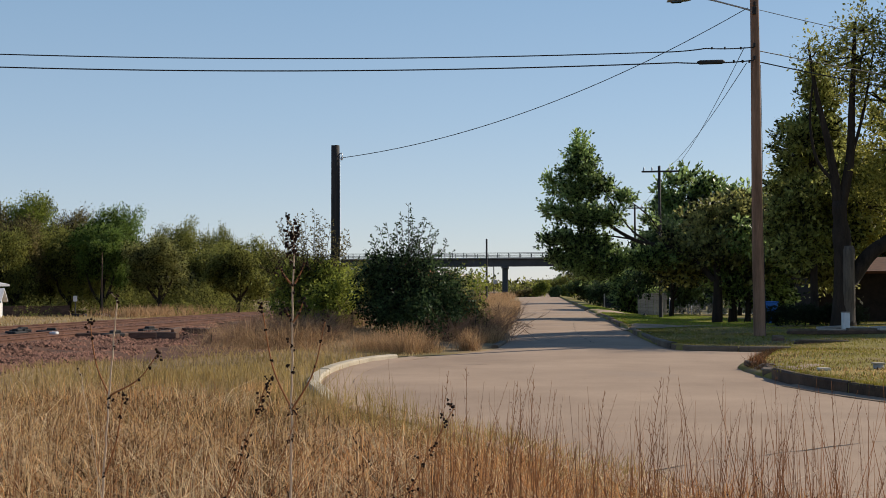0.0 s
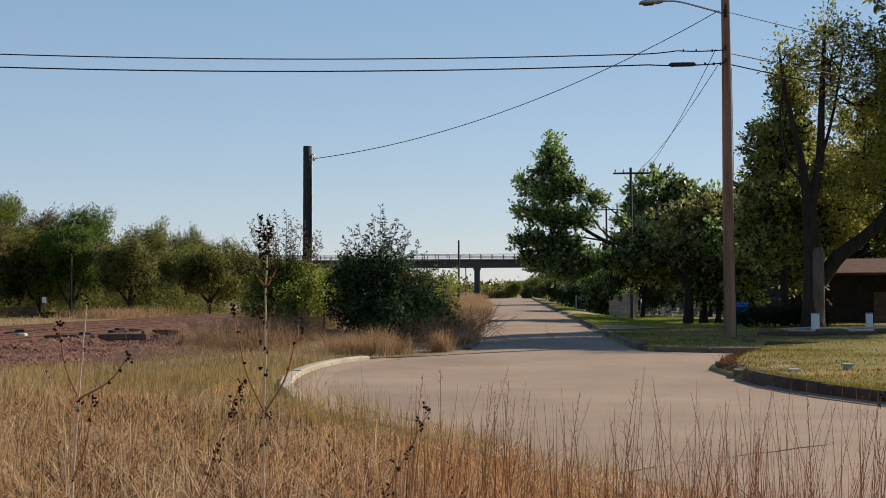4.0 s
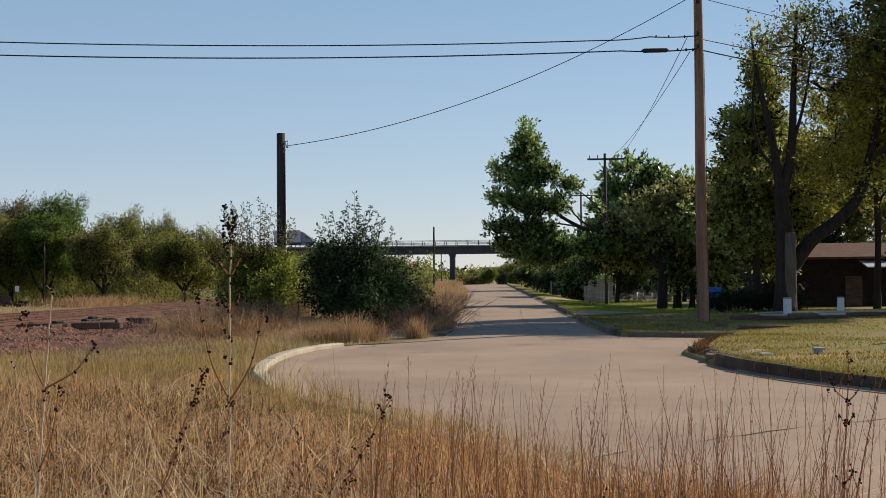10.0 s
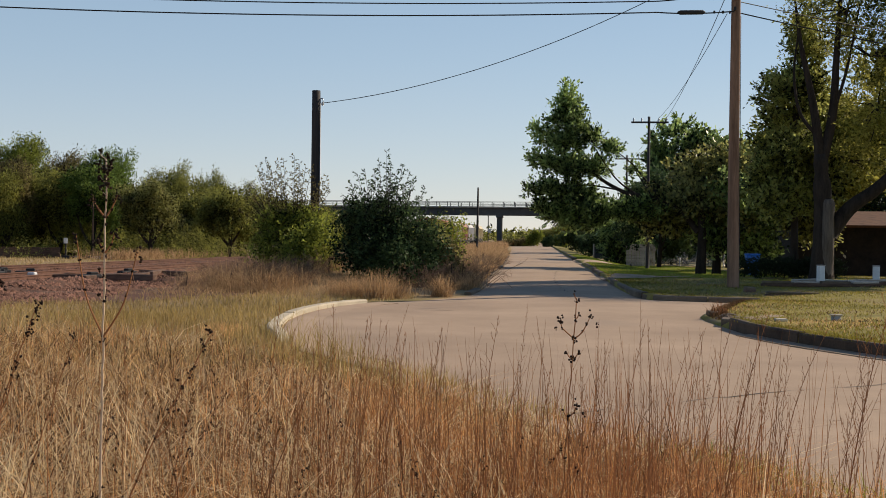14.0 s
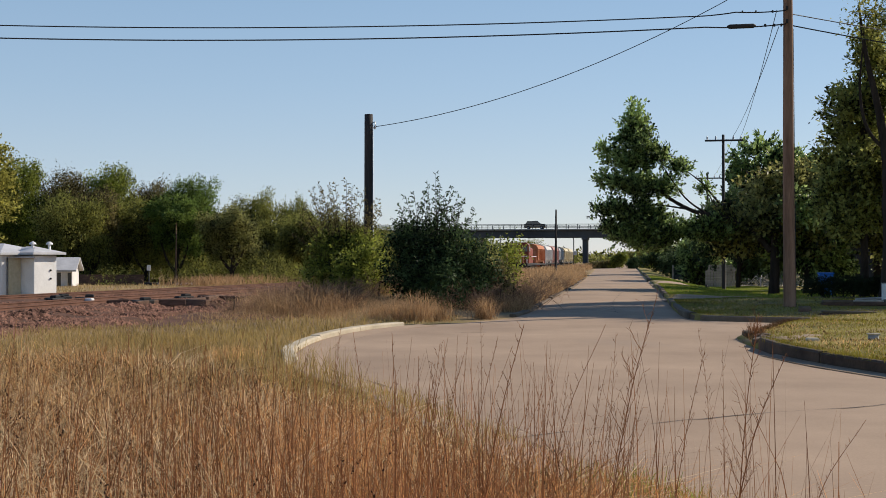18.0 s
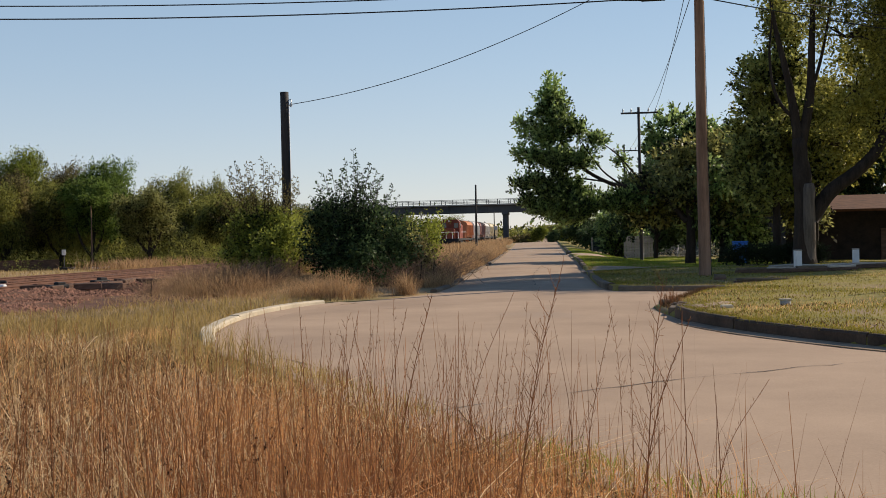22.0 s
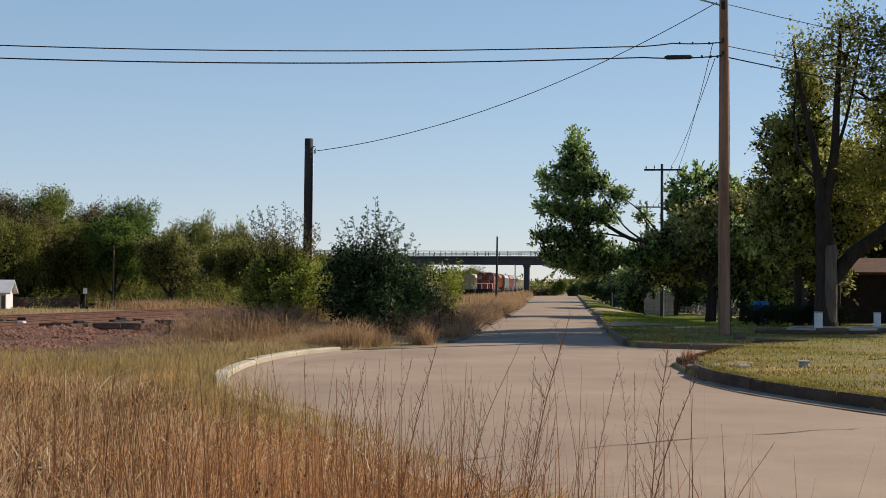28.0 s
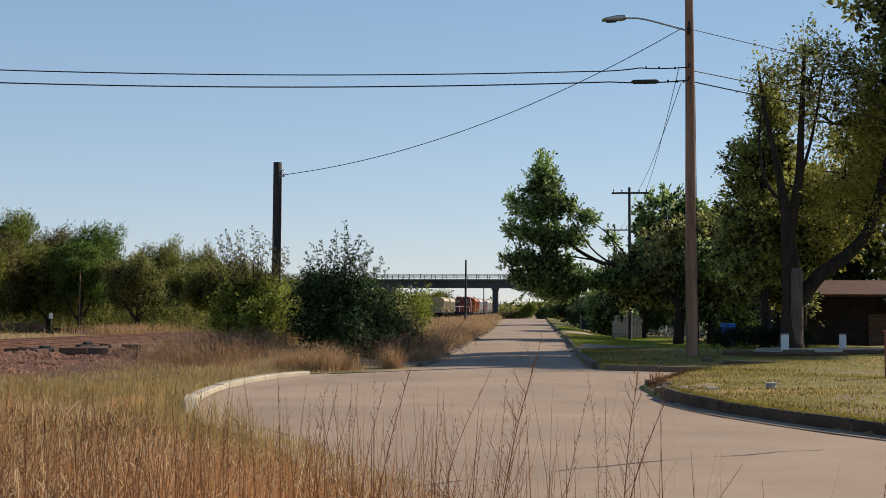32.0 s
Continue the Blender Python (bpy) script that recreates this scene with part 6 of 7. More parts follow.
def build_houses():
    h = gable_house("brick_house", 23.27, 73.42, -0.67, 15.6, 9.1, 3.1, 0.8, M_BRICK, M_ROOF, "low brown brick house with reddish shingle roof, darkened for tree shade", windows=((4.6, 1.7, 1.4, 1.2),))
    part("awning", prism([(-4.5, 3.0), (-6.2, 2.6), (-6.2, 2.55), (-4.5, 2.93)], -1.9, 4.0, "x"), M_ROOFW, h, "pale metal awning")
    part("door", boxes(((-2.2, -4.58, 1.05), (0.95, 0.08, 2.05)), bevel=0.01), M_TIE, h)
    part("chimney", boxes(((-6.0, 0.6, 4.4), (0.6, 0.6, 1.0)), bevel=0.02), M_BRICK, h)
    gable_house("white_house", -48.3, 97, -0.95, 5.6, 5.0, 1.7, 0.9, M_WHITE, M_ROOFW, "small white house beyond the tracks", turn=20, windows=((0.9, 0.85, 0.3, 1.2), (1.75, 0.85, 0.3, 1.2), (2.6, 0.85, 0.3, 1.2)))
    ds = thing("board_fence", 5.6, 106.2, -0.2, "dark grey weathered board fence by the road", "fence")
    for k in range(13):
        part("board", boxes(((0.18 * k, 0.01 * math.sin(k * 2.7), 0.56 + 0.02 * math.sin(k * 4.1)), (0.17, 0.03, 1.1)), bevel=0.006), M_BRIDGE, ds)
    for x in (0.0, 1.08, 2.16):
        part("fence_post", boxes(((x, -0.06, 0.6), (0.1, 0.1, 1.3)), bevel=0.01), M_TIMBER, ds)
    hd = thing("hedge", 11.4, 49.6, 0.13, "clipped hedge, leaves darkened to show deep shade", "hedge")
    me, _, _ = leaf_mesh("foliage", [(x, 0, 0.42, 0.5, 0.42, 0.38) for x in np.arange(-1.8, 1.9, 0.4)], 1100, 16, 0.07, 0.1, 61, M_HEDGE, 0.2, 0.04)
    part("foliage", me, None, hd)
    for x in np.arange(-1.8, 1.9, 0.4):
        part("stem", tubes("stem", [([(x, 0, 0), (x + 0.05, 0.03, 0.6)], 0.03, 6)], M_BARK), None, hd)
    tb = thing("blue_bin", 11.65, 60.0, float(ground_z(11.65, 60.0)), "bright blue plastic bin in the shaded yard", "bin")
    part("tub", prism([(-0.28, 0), (0.28, 0), (0.33, 1.0), (-0.33, 1.0)], -0.3, 0.3, "y", 0.03), M_BLUE, tb)
    part("lid", boxes(((0, 0, 1.04), (0.72, 0.66, 0.07)), bevel=0.02), M_BLUE, tb)
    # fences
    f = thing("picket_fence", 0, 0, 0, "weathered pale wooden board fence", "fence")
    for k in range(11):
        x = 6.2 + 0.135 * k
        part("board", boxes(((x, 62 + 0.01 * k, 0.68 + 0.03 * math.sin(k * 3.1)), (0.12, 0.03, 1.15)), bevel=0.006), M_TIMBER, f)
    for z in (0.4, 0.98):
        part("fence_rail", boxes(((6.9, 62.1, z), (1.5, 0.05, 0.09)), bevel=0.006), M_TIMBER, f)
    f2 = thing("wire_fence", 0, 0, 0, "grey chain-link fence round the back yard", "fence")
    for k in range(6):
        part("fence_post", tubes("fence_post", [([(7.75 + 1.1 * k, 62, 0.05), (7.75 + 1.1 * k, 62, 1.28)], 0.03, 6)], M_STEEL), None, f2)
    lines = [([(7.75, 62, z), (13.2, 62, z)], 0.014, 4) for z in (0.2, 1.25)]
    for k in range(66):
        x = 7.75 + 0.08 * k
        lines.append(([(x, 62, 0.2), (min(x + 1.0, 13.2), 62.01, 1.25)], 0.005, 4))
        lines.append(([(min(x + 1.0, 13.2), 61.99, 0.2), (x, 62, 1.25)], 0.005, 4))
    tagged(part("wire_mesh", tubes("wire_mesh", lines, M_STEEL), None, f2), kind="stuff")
    # both fences pushed back and scaled up to fit the camera's view
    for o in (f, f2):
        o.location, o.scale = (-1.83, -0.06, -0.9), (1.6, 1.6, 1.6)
    # fallen timbers and white posts
    for x, y, h, tilt in ((10.91, 41.7, 0.66, 2), (13.31, 43.8, 0.62, -1)):
        p = thing("white_post", x, y, 0.14, "short square white-painted wooden post", "post", "white posts", turn=tilt * 6)
        part("post", boxes(((0, 0, h / 2 - 0.05), (0.22, 0.22, h + 0.1)), bevel=0.02), M_WHITE, p)
        part("post_cap", boxes(((0, 0, h + 0.02), (0.24, 0.24, 0.04)), bevel=0.015), M_TIMBER, p)
    rng = np.random.default_rng(78)
    for x, y, L, a, z, pale in ((10.55, 40.0, 4.2, 16, 0.27, 0), (13.9, 41.9, 5.0, 22, 0.3, 1), (8.55, 34.45, 1.6, 2, 0.15, 0), (11.9, 42.6, 4.0, 20, 0.26, 1), (7.55, 35.7, 0.34, 10, 0.22, 0), (17.4, 43.6, 4.5, 12, 0.29, 1)):
        t = thing("timber", x, y, z, "greyed split landscaping timber lying on the lawn", "timber", "lying timbers", turn=a)
        part("beam", boxes(((0, 0, -0.06), (L, 0.2, 0.13)), bevel=0.025), M_TIE, t)
        n = max(1, int(L / 0.9))
        for k in range(n):
            q = L / n
            bm = boxes(((0, 0, 0), (q * rng.uniform(0.8, 1.08), 0.19, rng.uniform(0.04, 0.085))), bevel=0.014)
            bm.transform(pose((k + 0.5) * q - L / 2, rng.normal(0, 0.02), 0.035, rng.normal(0, 3), rng.normal(0, 1.2), rng.normal(0, 2)))
            # timber tops are lightened to stand in for sun falling on them
            part("split_top", bm, M_TIMBER if pale or k % 2 else M_KERBM, t, "pale split upper face, lightened as if sunlit")
    b = thing("meter_cover", 7.25, 23.75, 0.17, "small pale concrete meter cover in the grass", "utility cover")
    part("base", tubes("base", [([(0, 0, -0.05), (0, 0, 0.05), (0, 0, 0.07)], (0.1, 0.1, 0.09), 12)], M_CONC), None, b)
    part("cap", boxes(((0, 0, 0.075), (0.23, 0.2, 0.03)), bevel=0.012), M_KERB, b)
    # crumbled earth and broken concrete where the kerb begins
    dh = thing("dirt_heap", 5.3, 24.7, 0.0, "low heap of brown dirt at the broken kerb end", "dirt")
    rng = np.random.default_rng(77)
    ring, rows = 14, 5
    v = [(0, 0, 0.17)]
    for r in range(1, rows):
        for k in range(ring):
            a = 6.283 * k / ring
            q = r / (rows - 1) * (1 + 0.12 * rng.normal())
            v.append((0.42 * q * math.cos(a) + 0.1 * q, 1.5 * q * math.sin(a), 0.17 * (1 - (r / (rows - 1)) ** 1.6) - 0.02 + 0.02 * rng.normal() * (r < rows - 1)))
    bm = bmesh.new()
    vs = [bm.verts.new(c) for c in v]
    for k in range(ring):
        bm.faces.new((vs[0], vs[1 + k], vs[1 + (k + 1) % ring]))
        for r in range(rows - 2):
            a, b = 1 + r * ring + k, 1 + r * ring + (k + 1) % ring
            bm.faces.new((vs[a], vs[a + ring], vs[b + ring], vs[b]))
    part("heap", bm, M_DIRT, dh)
    for x, y, s, a in ((-0.15, 1.0, 0.3, 20), (0.1, 0.2, 0.22, -35), (0.15, -0.9, 0.34, 8)):
        bm = boxes(((0, 0, 0.05), (s, s * 0.6, 0.12)), bevel=0.03)
        bm.transform(pose(x, y, 0.06, 6, 4, a))
        part("concrete_chunk", bm, M_KERBM, dh)
    hy = thing("fire_hydrant", 7.15, 81.0, -0.65, "dark old fire hydrant by the kerb", "hydrant")
    part("barrel", tubes("barrel", [([(0, 0, 0), (0, 0, 0.05), (0, 0, 0.06), (0, 0, 0.4), (0, 0, 0.5), (0, 0, 0.56)], (0.15, 0.15, 0.1, 0.1, 0.08, 0.02), 12)], M_BLACK), None, hy)
    part("outlet", tubes("outlet", [([(-0.16, 0, 0.34), (0.16, 0, 0.34)], 0.05, 8)], M_BLACK), None, hy)
    rp = thing("red_post", 10.25, 26.7, 0.14, "short red-brown wooden post on the lawn", "post")
    part("post", boxes(((0, 0, 0.5), (0.14, 0.14, 1.1)), bevel=0.015), M_RED, rp)
    part("cap", boxes(((0, 0, 1.06), (0.19, 0.19, 0.04)), bevel=0.01), M_RED, rp)


def build_trackside():
    lp = thing("light_pole", -42.1, 112.0, float(ground_z(-42.1, 112.0)), "slim weathered light pole before the wood", "light pole")
    part("shaft", tubes("shaft", [([(0, 0, -0.2), (0, 0, 3), (0, 0, 6.1)], (0.075, 0.065, 0.05), 10)], M_POLE), None, lp)
    x, y = -41.5, 104.0
    g = float(ground_z(x, y))
    s = thing("switch_stand", x, y, g, "small white target sign on a dark switch stand", "switch stand")
    part("mast", tubes("mast", [([(0, 0, 0), (0, 0, 1.5)], 0.06, 8)], M_BLACK), None, s)
    part("target", boxes(((0, -0.05, 1.65), (0.36, 0.04, 0.5)), bevel=0.01), M_WHITE, s)
    part("base", boxes(((0.3, 0, 0.15), (1.3, 0.7, 0.3)), bevel=0.04), M_BLACK, s)
    for q, (dx, dy, L, m) in enumerate(((2.2, 1, 1.7, M_BLACK), (3.5, -0.5, 1.5, M_WHITE), (3.1, 0.8, 2.4, M_BLACK), (-6.5, 14, 6.0, M_TIE))):
        t = thing("stacked_ties", x + dx, y + dy, g + 0.12, "pile of stacked ties and pale slabs beside the tracks", "timber pile", "trackside piles", turn=6 * q)
        for k in range(3):
            part("slab", boxes(((0, 0.27 * (k - 1), 0.0 + 0.02 * k), (L, 0.24, 0.26)), bevel=0.02), m, t)
    f = thing("dark_fence", -42.6, 106.5, float(ground_z(-46.5, 106.5)) - 0.03, "long dark board fence before the trees", "fence")
    for k in range(8):
        part("panel", boxes(((-7.2 + 0.9 * k, 0, 0.5), (0.88, 0.05, 1.04)), bevel=0.01), M_TIE, f)
    rng = np.random.default_rng(8)
    spots = [(-12.45, 36.6, 84), (-12.3, 39.4, 93), (-12.5, 42.0, 99), (-12.2, 44.0, 60)]
    spots += [(-12.6, 50.5, 80), (-12.2, 51.6, 86), (-12.9, 53.0, 78), (-12.4, 55.2, 84), (-12.1, 57.0, 82), (-12.8, 59.5, 88)]
    spots += [(rng.uniform(-13.0, -11.6), rng.uniform(30, 64), rng.uniform(-35, 35)) for _ in range(5)]
    for x, y, a in spots:
        t = thing("old_tie", x, y, float(rail_z(y)) - 0.06 - 0.2 * max(0, x + 12.5), "discarded wooden tie on the ballast bank", "railway tie", "discarded ties", turn=a)
        part("beam", boxes(((0, 0, 0.1), (2.5, 0.23, 0.2)), bevel=0.02), M_TIE, t)
    for x, y in ((-16.9, 38.6), (-16.2, 39.4), (-17.5, 40.2), (-12.6, 36.0), (-13.2, 41.0), (-16.6, 38.0)):
        t = thing("scrap_iron", x, y, float(rail_z(y)) + 0.02, "dark rusted scrap lying between the rails", "scrap", "scrap by the rails", turn=rng.uniform(0, 90))
        part("plate", boxes(((0, 0, 0.06), (0.7, 0.3, 0.12)), ((0.15, 0.1, 0.14), (0.3, 0.25, 0.12)), bevel=0.03), M_BLACK, t)
    w = thing("pale_block", -15.3, 37.7, float(rail_z(37.7)), "pale concrete block between the rails", "block")
    part("block", boxes(((0, 0, 0.07), (0.42, 0.25, 0.14)), bevel=0.03), M_WHITE, w)
    bb = thing("bird", -40, 60, 9, "small dark bird in flight", "bird")
    part("body", tubes("body", [([(-0.13, 0, 0), (-0.06, 0, 0), (0.03, 0, 0.01), (0.1, 0, 0.02), (0.14, 0, 0.01)], (0.012, 0.03, 0.04, 0.03, 0.006), 8)], M_BLACK), None, bb)
    wings = []
    for s in (-1, 1):
        w = part("wing", prism([(-0.05, 0), (0.06, 0), (0.035, s * 0.13), (-0.06, s * 0.26), (-0.07, s * 0.12)], -0.004, 0.004), M_BLACK, bb)
        wings.append(w)
    part("tail", prism([(-0.11, -0.012), (-0.11, 0.012), (-0.21, 0.035), (-0.21, -0.035)], -0.003, 0.003), M_BLACK, bb)
    return bb, wings


# ---- grass and weeds ----
def blades(name, p, h, w, material, seed, lean=0.25, label="", category="grass", index=None):
    """Tapering bent straws at the feet p, of heights h and widths w."""
    rng = np.random.default_rng(seed)
    n = len(p)
    th = rng.random(n) * 2 * np.pi
    side = np.stack([np.cos(th), np.sin(th), np.zeros(n)], 1)
    ld = rng.random(n) * 2 * np.pi
    lv = np.stack([np.cos(ld), np.sin(ld), np.zeros(n)], 1) * (lean * np.abs(rng.normal(size=n)))[:, None]
    h, w = h[:, None], w[:, None]
    mid = p + np.array([0, 0, 0.55]) * h + lv * h * 0.4
    tip = p + np.array([0, 0, 1.0]) * h * (1 - 0.25 * np.minimum(1, (lv ** 2).sum(1)))[:, None] + lv * h * 1.1
    v = np.stack([p - side * w / 2, p + side * w / 2, mid + side * w * 0.42, mid - side * w * 0.42, tip + side * w * 0.12, tip - side * w * 0.12], 1)
    b = 6 * np.arange(n)[:, None]
    f = np.concatenate([b + np.array([0, 1, 2, 3]), b + np.array([3, 2, 4, 5])])
    ob = part(name, raw(name, v, f, [material]), None, None)
    return tagged(ob, label, category, kind="stuff")


def meadow(rng, n, xr, yr, keep=0.12, power=1.0):
    """Random feet on the ground west of the road."""
    x = rng.uniform(*xr, n)
    y = yr[0] + (yr[1] - yr[0]) * rng.random(n) ** power
    ok = (x < x_left(y) - keep - 0.25 * rng.random(n)) | (y < -13)
    ok &= ~((x < -10.6) & (y > 15))
    x, y = x[ok], y[ok]
    return np.stack([x, y, ground_z(x, y)], 1)


def bare(p):
    """The strip of bare dirt at the foot of the ballast bank."""
    return (p[:, 0] < -6.6) & (p[:, 1] > np.interp(p[:, 0], (-12, -11.1, -9.3, -7.7, -6.6), (26.9, 27.1, 27.6, 29.4, 31.2)) + 0.35 * np.sin(p[:, 0] * 3.1)) & (p[:, 1] < 34)


def camera_clear(p, r=0.8):
    """Leaves out what would grow where the path runs."""
    t = np.clip((p[:, 0] - 0.8) / 2.4, 0, 1)
    return np.hypot(p[:, 0] - (0.8 + 2.4 * t), p[:, 1] - (-0.3 + 0.45 * t)) > r


def clump(rng, p, strength, scale):
    """Thins a field of feet into tufts."""
    v = np.sin(p[:, 0] * scale + 1.7 * np.sin(p[:, 1] * scale * 0.6)) * np.sin(p[:, 1] * scale * 0.9 + 1.3 * np.sin(p[:, 0] * scale * 0.7))
    return rng.random(len(p)) < np.clip(0.55 + strength * v, 0.05, 1)


def cap(p, lo=0.12, rise=0.17, hi=0.8):
    """Grass grows lower towards the road edge."""
    return np.clip(lo + rise * (x_left(p[:, 1]) - p[:, 0]), lo, hi)


def patch(p, scale, seed):
    """A slow uneven field from 0 to 1."""
    x, y = p[:, 0] * scale + seed * 1.7, p[:, 1] * scale + seed * 0.9
    return 0.5 + 0.25 * (np.sin(x + 1.3 * np.sin(y * 0.7)) + np.sin(y * 1.3 + 1.7 * np.sin(x * 0.6)))


def build_grass():
    rng = np.random.default_rng(200)
    near = lambda n, k=1.25: (lambda q: q[camera_clear(q)])(meadow(rng, n, (-13, 6), (1.2, 18), 0.5, k))
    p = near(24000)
    blades("meadow_mat", p, cap(p) * rng.uniform(0.15, 0.5, len(p)), rng.uniform(0.009, 0.02, len(p)), M_THATCH, 1, 0.8, "matted base of dry meadow grass, darkened to stand for shade")
    p = near(12000)
    p = p[clump(rng, p, 0.7, 1.2)]
    blades("dark_tangle", p, cap(p) * rng.uniform(0.3, 0.8, len(p)), rng.uniform(0.004, 0.009, len(p)), M_THATCH, 27, 1.9, "tangled dead stems in the meadow, dark for shaded gaps")
    p = near(32000)
    p = p[clump(rng, p, 0.55, 1.1)]
    blades("dry_meadow_grass", p, cap(p) * rng.uniform(0.25, 0.8, len(p)) * (0.6 + 0.6 * patch(p, 0.9, 1)), rng.uniform(0.005, 0.011, len(p)), M_STRAW, 21, 1.7, "tall tan dry meadow grass")
    p = near(27000)
    p = p[clump(rng, p, 0.65, 1.4)]
    blades("bleached_straw", p, cap(p) * rng.uniform(0.2, 0.75, len(p)) * (0.6 + 0.6 * patch(p, 1.3, 4)), rng.uniform(0.005, 0.0115, len(p)), M_TANGLE, 22, 2.1, "bleached bent straws tangled in the meadow")
    p = near(17000)
    p = p[clump(rng, p, 0.7, 1.9)]
    blades("reddish_straw", p, cap(p) * rng.uniform(0.3, 0.8, len(p)), rng.uniform(0.004, 0.009, len(p)), M_RUST, 26, 1.5, "reddish bent straws among the tan grass")
    p = near(15000, 1.1)
    p = p[(p[:, 1] < 12) & camera_clear(p, 1.6) & (p[:, 0] < 3.2)]
    blades("fallen_straws", p + np.array([0, 0, 0.5]) * rng.random((len(p), 1)) ** 1.3 * cap(p)[:, None], rng.uniform(0.08, 0.28, len(p)), rng.uniform(0.0055, 0.011, len(p)), M_TANGLE, 23, 2.6, "pale fallen straws lying across the meadow")
    p = meadow(rng, 26000, (-13, 9), (-11, 2.2), 0.4)
    p = p[camera_clear(p, 0.7)]
    # heights shrink towards the camera to keep its view clear
    near_cam = np.clip((np.hypot(p[:, 0] - 2.0, p[:, 1]) - 0.7) / 3.0, 0.12, 1.0)
    blades("path_side_grass", p, rng.uniform(0.12, 0.5, len(p)) * near_cam, rng.uniform(0.005, 0.011, len(p)), M_STRAW, 24, 0.9, "dry meadow grass, kept short round the camera path")
    p = meadow(rng, 24000, (-14, -2), (14, 34), 0.3)
    p = p[~bare(p) | (rng.random(len(p)) < 0.08)]
    blades("short_dry_grass", p, rng.uniform(0.05, 0.17, len(p)) * (1.6 - np.clip((p[:, 1] - 14) / 20, 0, 1)), rng.uniform(0.010, 0.02, len(p)), M_FIELD, 2, 0.6, "short tan dry grass before the ballast")
    p = meadow(rng, 60000, (-12, 0), (10, 34), 0.15)
    q = np.exp(-((p[:, 0] + 6.0) / 3.6) ** 2 - ((p[:, 1] - 23.5) / 5.0) ** 2) * (0.15 + 0.85 * patch(p, 0.8, 3))
    p = p[(rng.random(len(p)) < q) & (~bare(p) | (rng.random(len(p)) < 0.1))]
    blades("green_meadow_grass", p, rng.uniform(0.06, 0.26, len(p)), rng.uniform(0.008, 0.018, len(p)), M_MEADOW, 3, 0.5, "green grass patch beside the kerb")
    # fluffy dry tufts before the bushes
    for k, (x, y, h, r) in enumerate(((-2.9, 31.4, 1.05, 0.17), (-3.5, 31.9, 0.85, 0.22), (-2.5, 32.0, 0.8, 0.2), (-1.35, 33.0, 0.85, 0.15), (-1.0, 37.2, 0.8, 0.25), (-4.1, 32.6, 0.7, 0.3), (-6.9, 38.6, 0.6, 0.5), (-8.0, 39.2, 0.75, 0.6), (-9.4, 38.2, 0.95, 0.5), (-9.0, 36.8, 0.7, 0.6), (-3.9, 19.9, 0.3, 0.22), (-3.8, 18.9, 0.34, 0.2))):
        q = np.column_stack([rng.normal(x, r, 420), rng.normal(y, r, 420), np.zeros(420)])
        q[:, 2] = ground_z(q[:, 0], q[:, 1])
        blades("dry_tuft", q, h * rng.uniform(0.25, 0.85, 420), rng.uniform(0.006, 0.013, 420), M_BRUSH if h > 0.5 else M_STRAW, 60 + k, 0.75, "fluffy orange-tan tuft of dry grass")
    # tuft growing from the dirt at the kerb nose
    q = np.column_stack([rng.normal(5.25, 0.12, 110), rng.normal(25.6, 0.22, 110), np.full(110, 0.1)])
    blades("nose_tuft", q, rng.uniform(0.1, 0.36, 110), rng.uniform(0.006, 0.014, 110), M_STALK, 71, 0.9, "ragged brown tuft at the kerb nose")
    # rusty bunchgrass towards the road edge
    y = rng.uniform(2.0, 15, 20000)
    x = x_left(y) - 0.2 - np.abs(rng.normal(0, 2.8, len(y)))
    p = np.stack([x, y, ground_z(x, y)], 1)
    p = p[camera_clear(p, 1.2) & clump(rng, p, 0.6, 1.7) & (rng.random(len(y)) < smooth01(-1.6, 1.2, x + 0.12 * (y - 5)) * smooth01(13, 8, y))]
    blades("rusty_bunchgrass", p, np.minimum(0.9, 1.15 * cap(p, 0.14, 0.2, 0.8)) * rng.uniform(0.35, 1.0, len(p)), rng.uniform(0.004, 0.0075, len(p)), M_RUST, 4, 1.15, "rust-coloured upright bunchgrass along the road edge")
    p = meadow(rng, 2300, (-9, 5), (2.0, 13), 0.3)
    p = p[camera_clear(p, 1.2) & clump(rng, p, 0.6, 0.8)]
    blades("grass_stalks", p, rng.uniform(0.6, 1.15, len(p)) * np.clip(0.55 + 0.25 * (x_left(p[:, 1]) - p[:, 0]), 0.55, 1.0), rng.uniform(0.0022, 0.004, len(p)), M_STALK, 5, 0.22, "thin dark upright grass stalks")
    y = rng.uniform(4.3, 7.0, 5200)
    x = -0.5 + 3.4 * rng.random(len(y)) ** 1.25
    p = np.stack([x, y, ground_z(x, y)], 1)
    p = p[camera_clear(p, 1.2) & clump(rng, p, 0.55, 1.9)]
    blades("tall_rusty_grass", p, rng.uniform(0.3, 0.98, len(p)) * (1 - 0.45 * smooth01(1.3, 2.7, p[:, 0])) * (0.7 + 0.4 * patch(p, 2.2, 9)), rng.uniform(0.0035, 0.007, len(p)), M_RUST, 52, 0.8, "tall rust-orange grass clump beside the road")
    y = rng.uniform(3.9, 7.6, 3600)
    x = rng.uniform(-1.5, 2.6, len(y))
    p = np.stack([x, y, ground_z(x, y)], 1)
    p = p[camera_clear(p, 1.2) & clump(rng, p, 0.6, 2.4)]
    blades("tall_tan_grass", p, rng.uniform(0.45, 0.9, len(p)) * (1 - 0.4 * smooth01(1.3, 2.6, p[:, 0])), rng.uniform(0.005, 0.0095, len(p)), M_TANGLE, 53, 1.5, "pale tan straws among the rusty grass")
    y = rng.uniform(4.2, 7.3, 3600)
    x = rng.uniform(-0.6, 4.0, len(y))
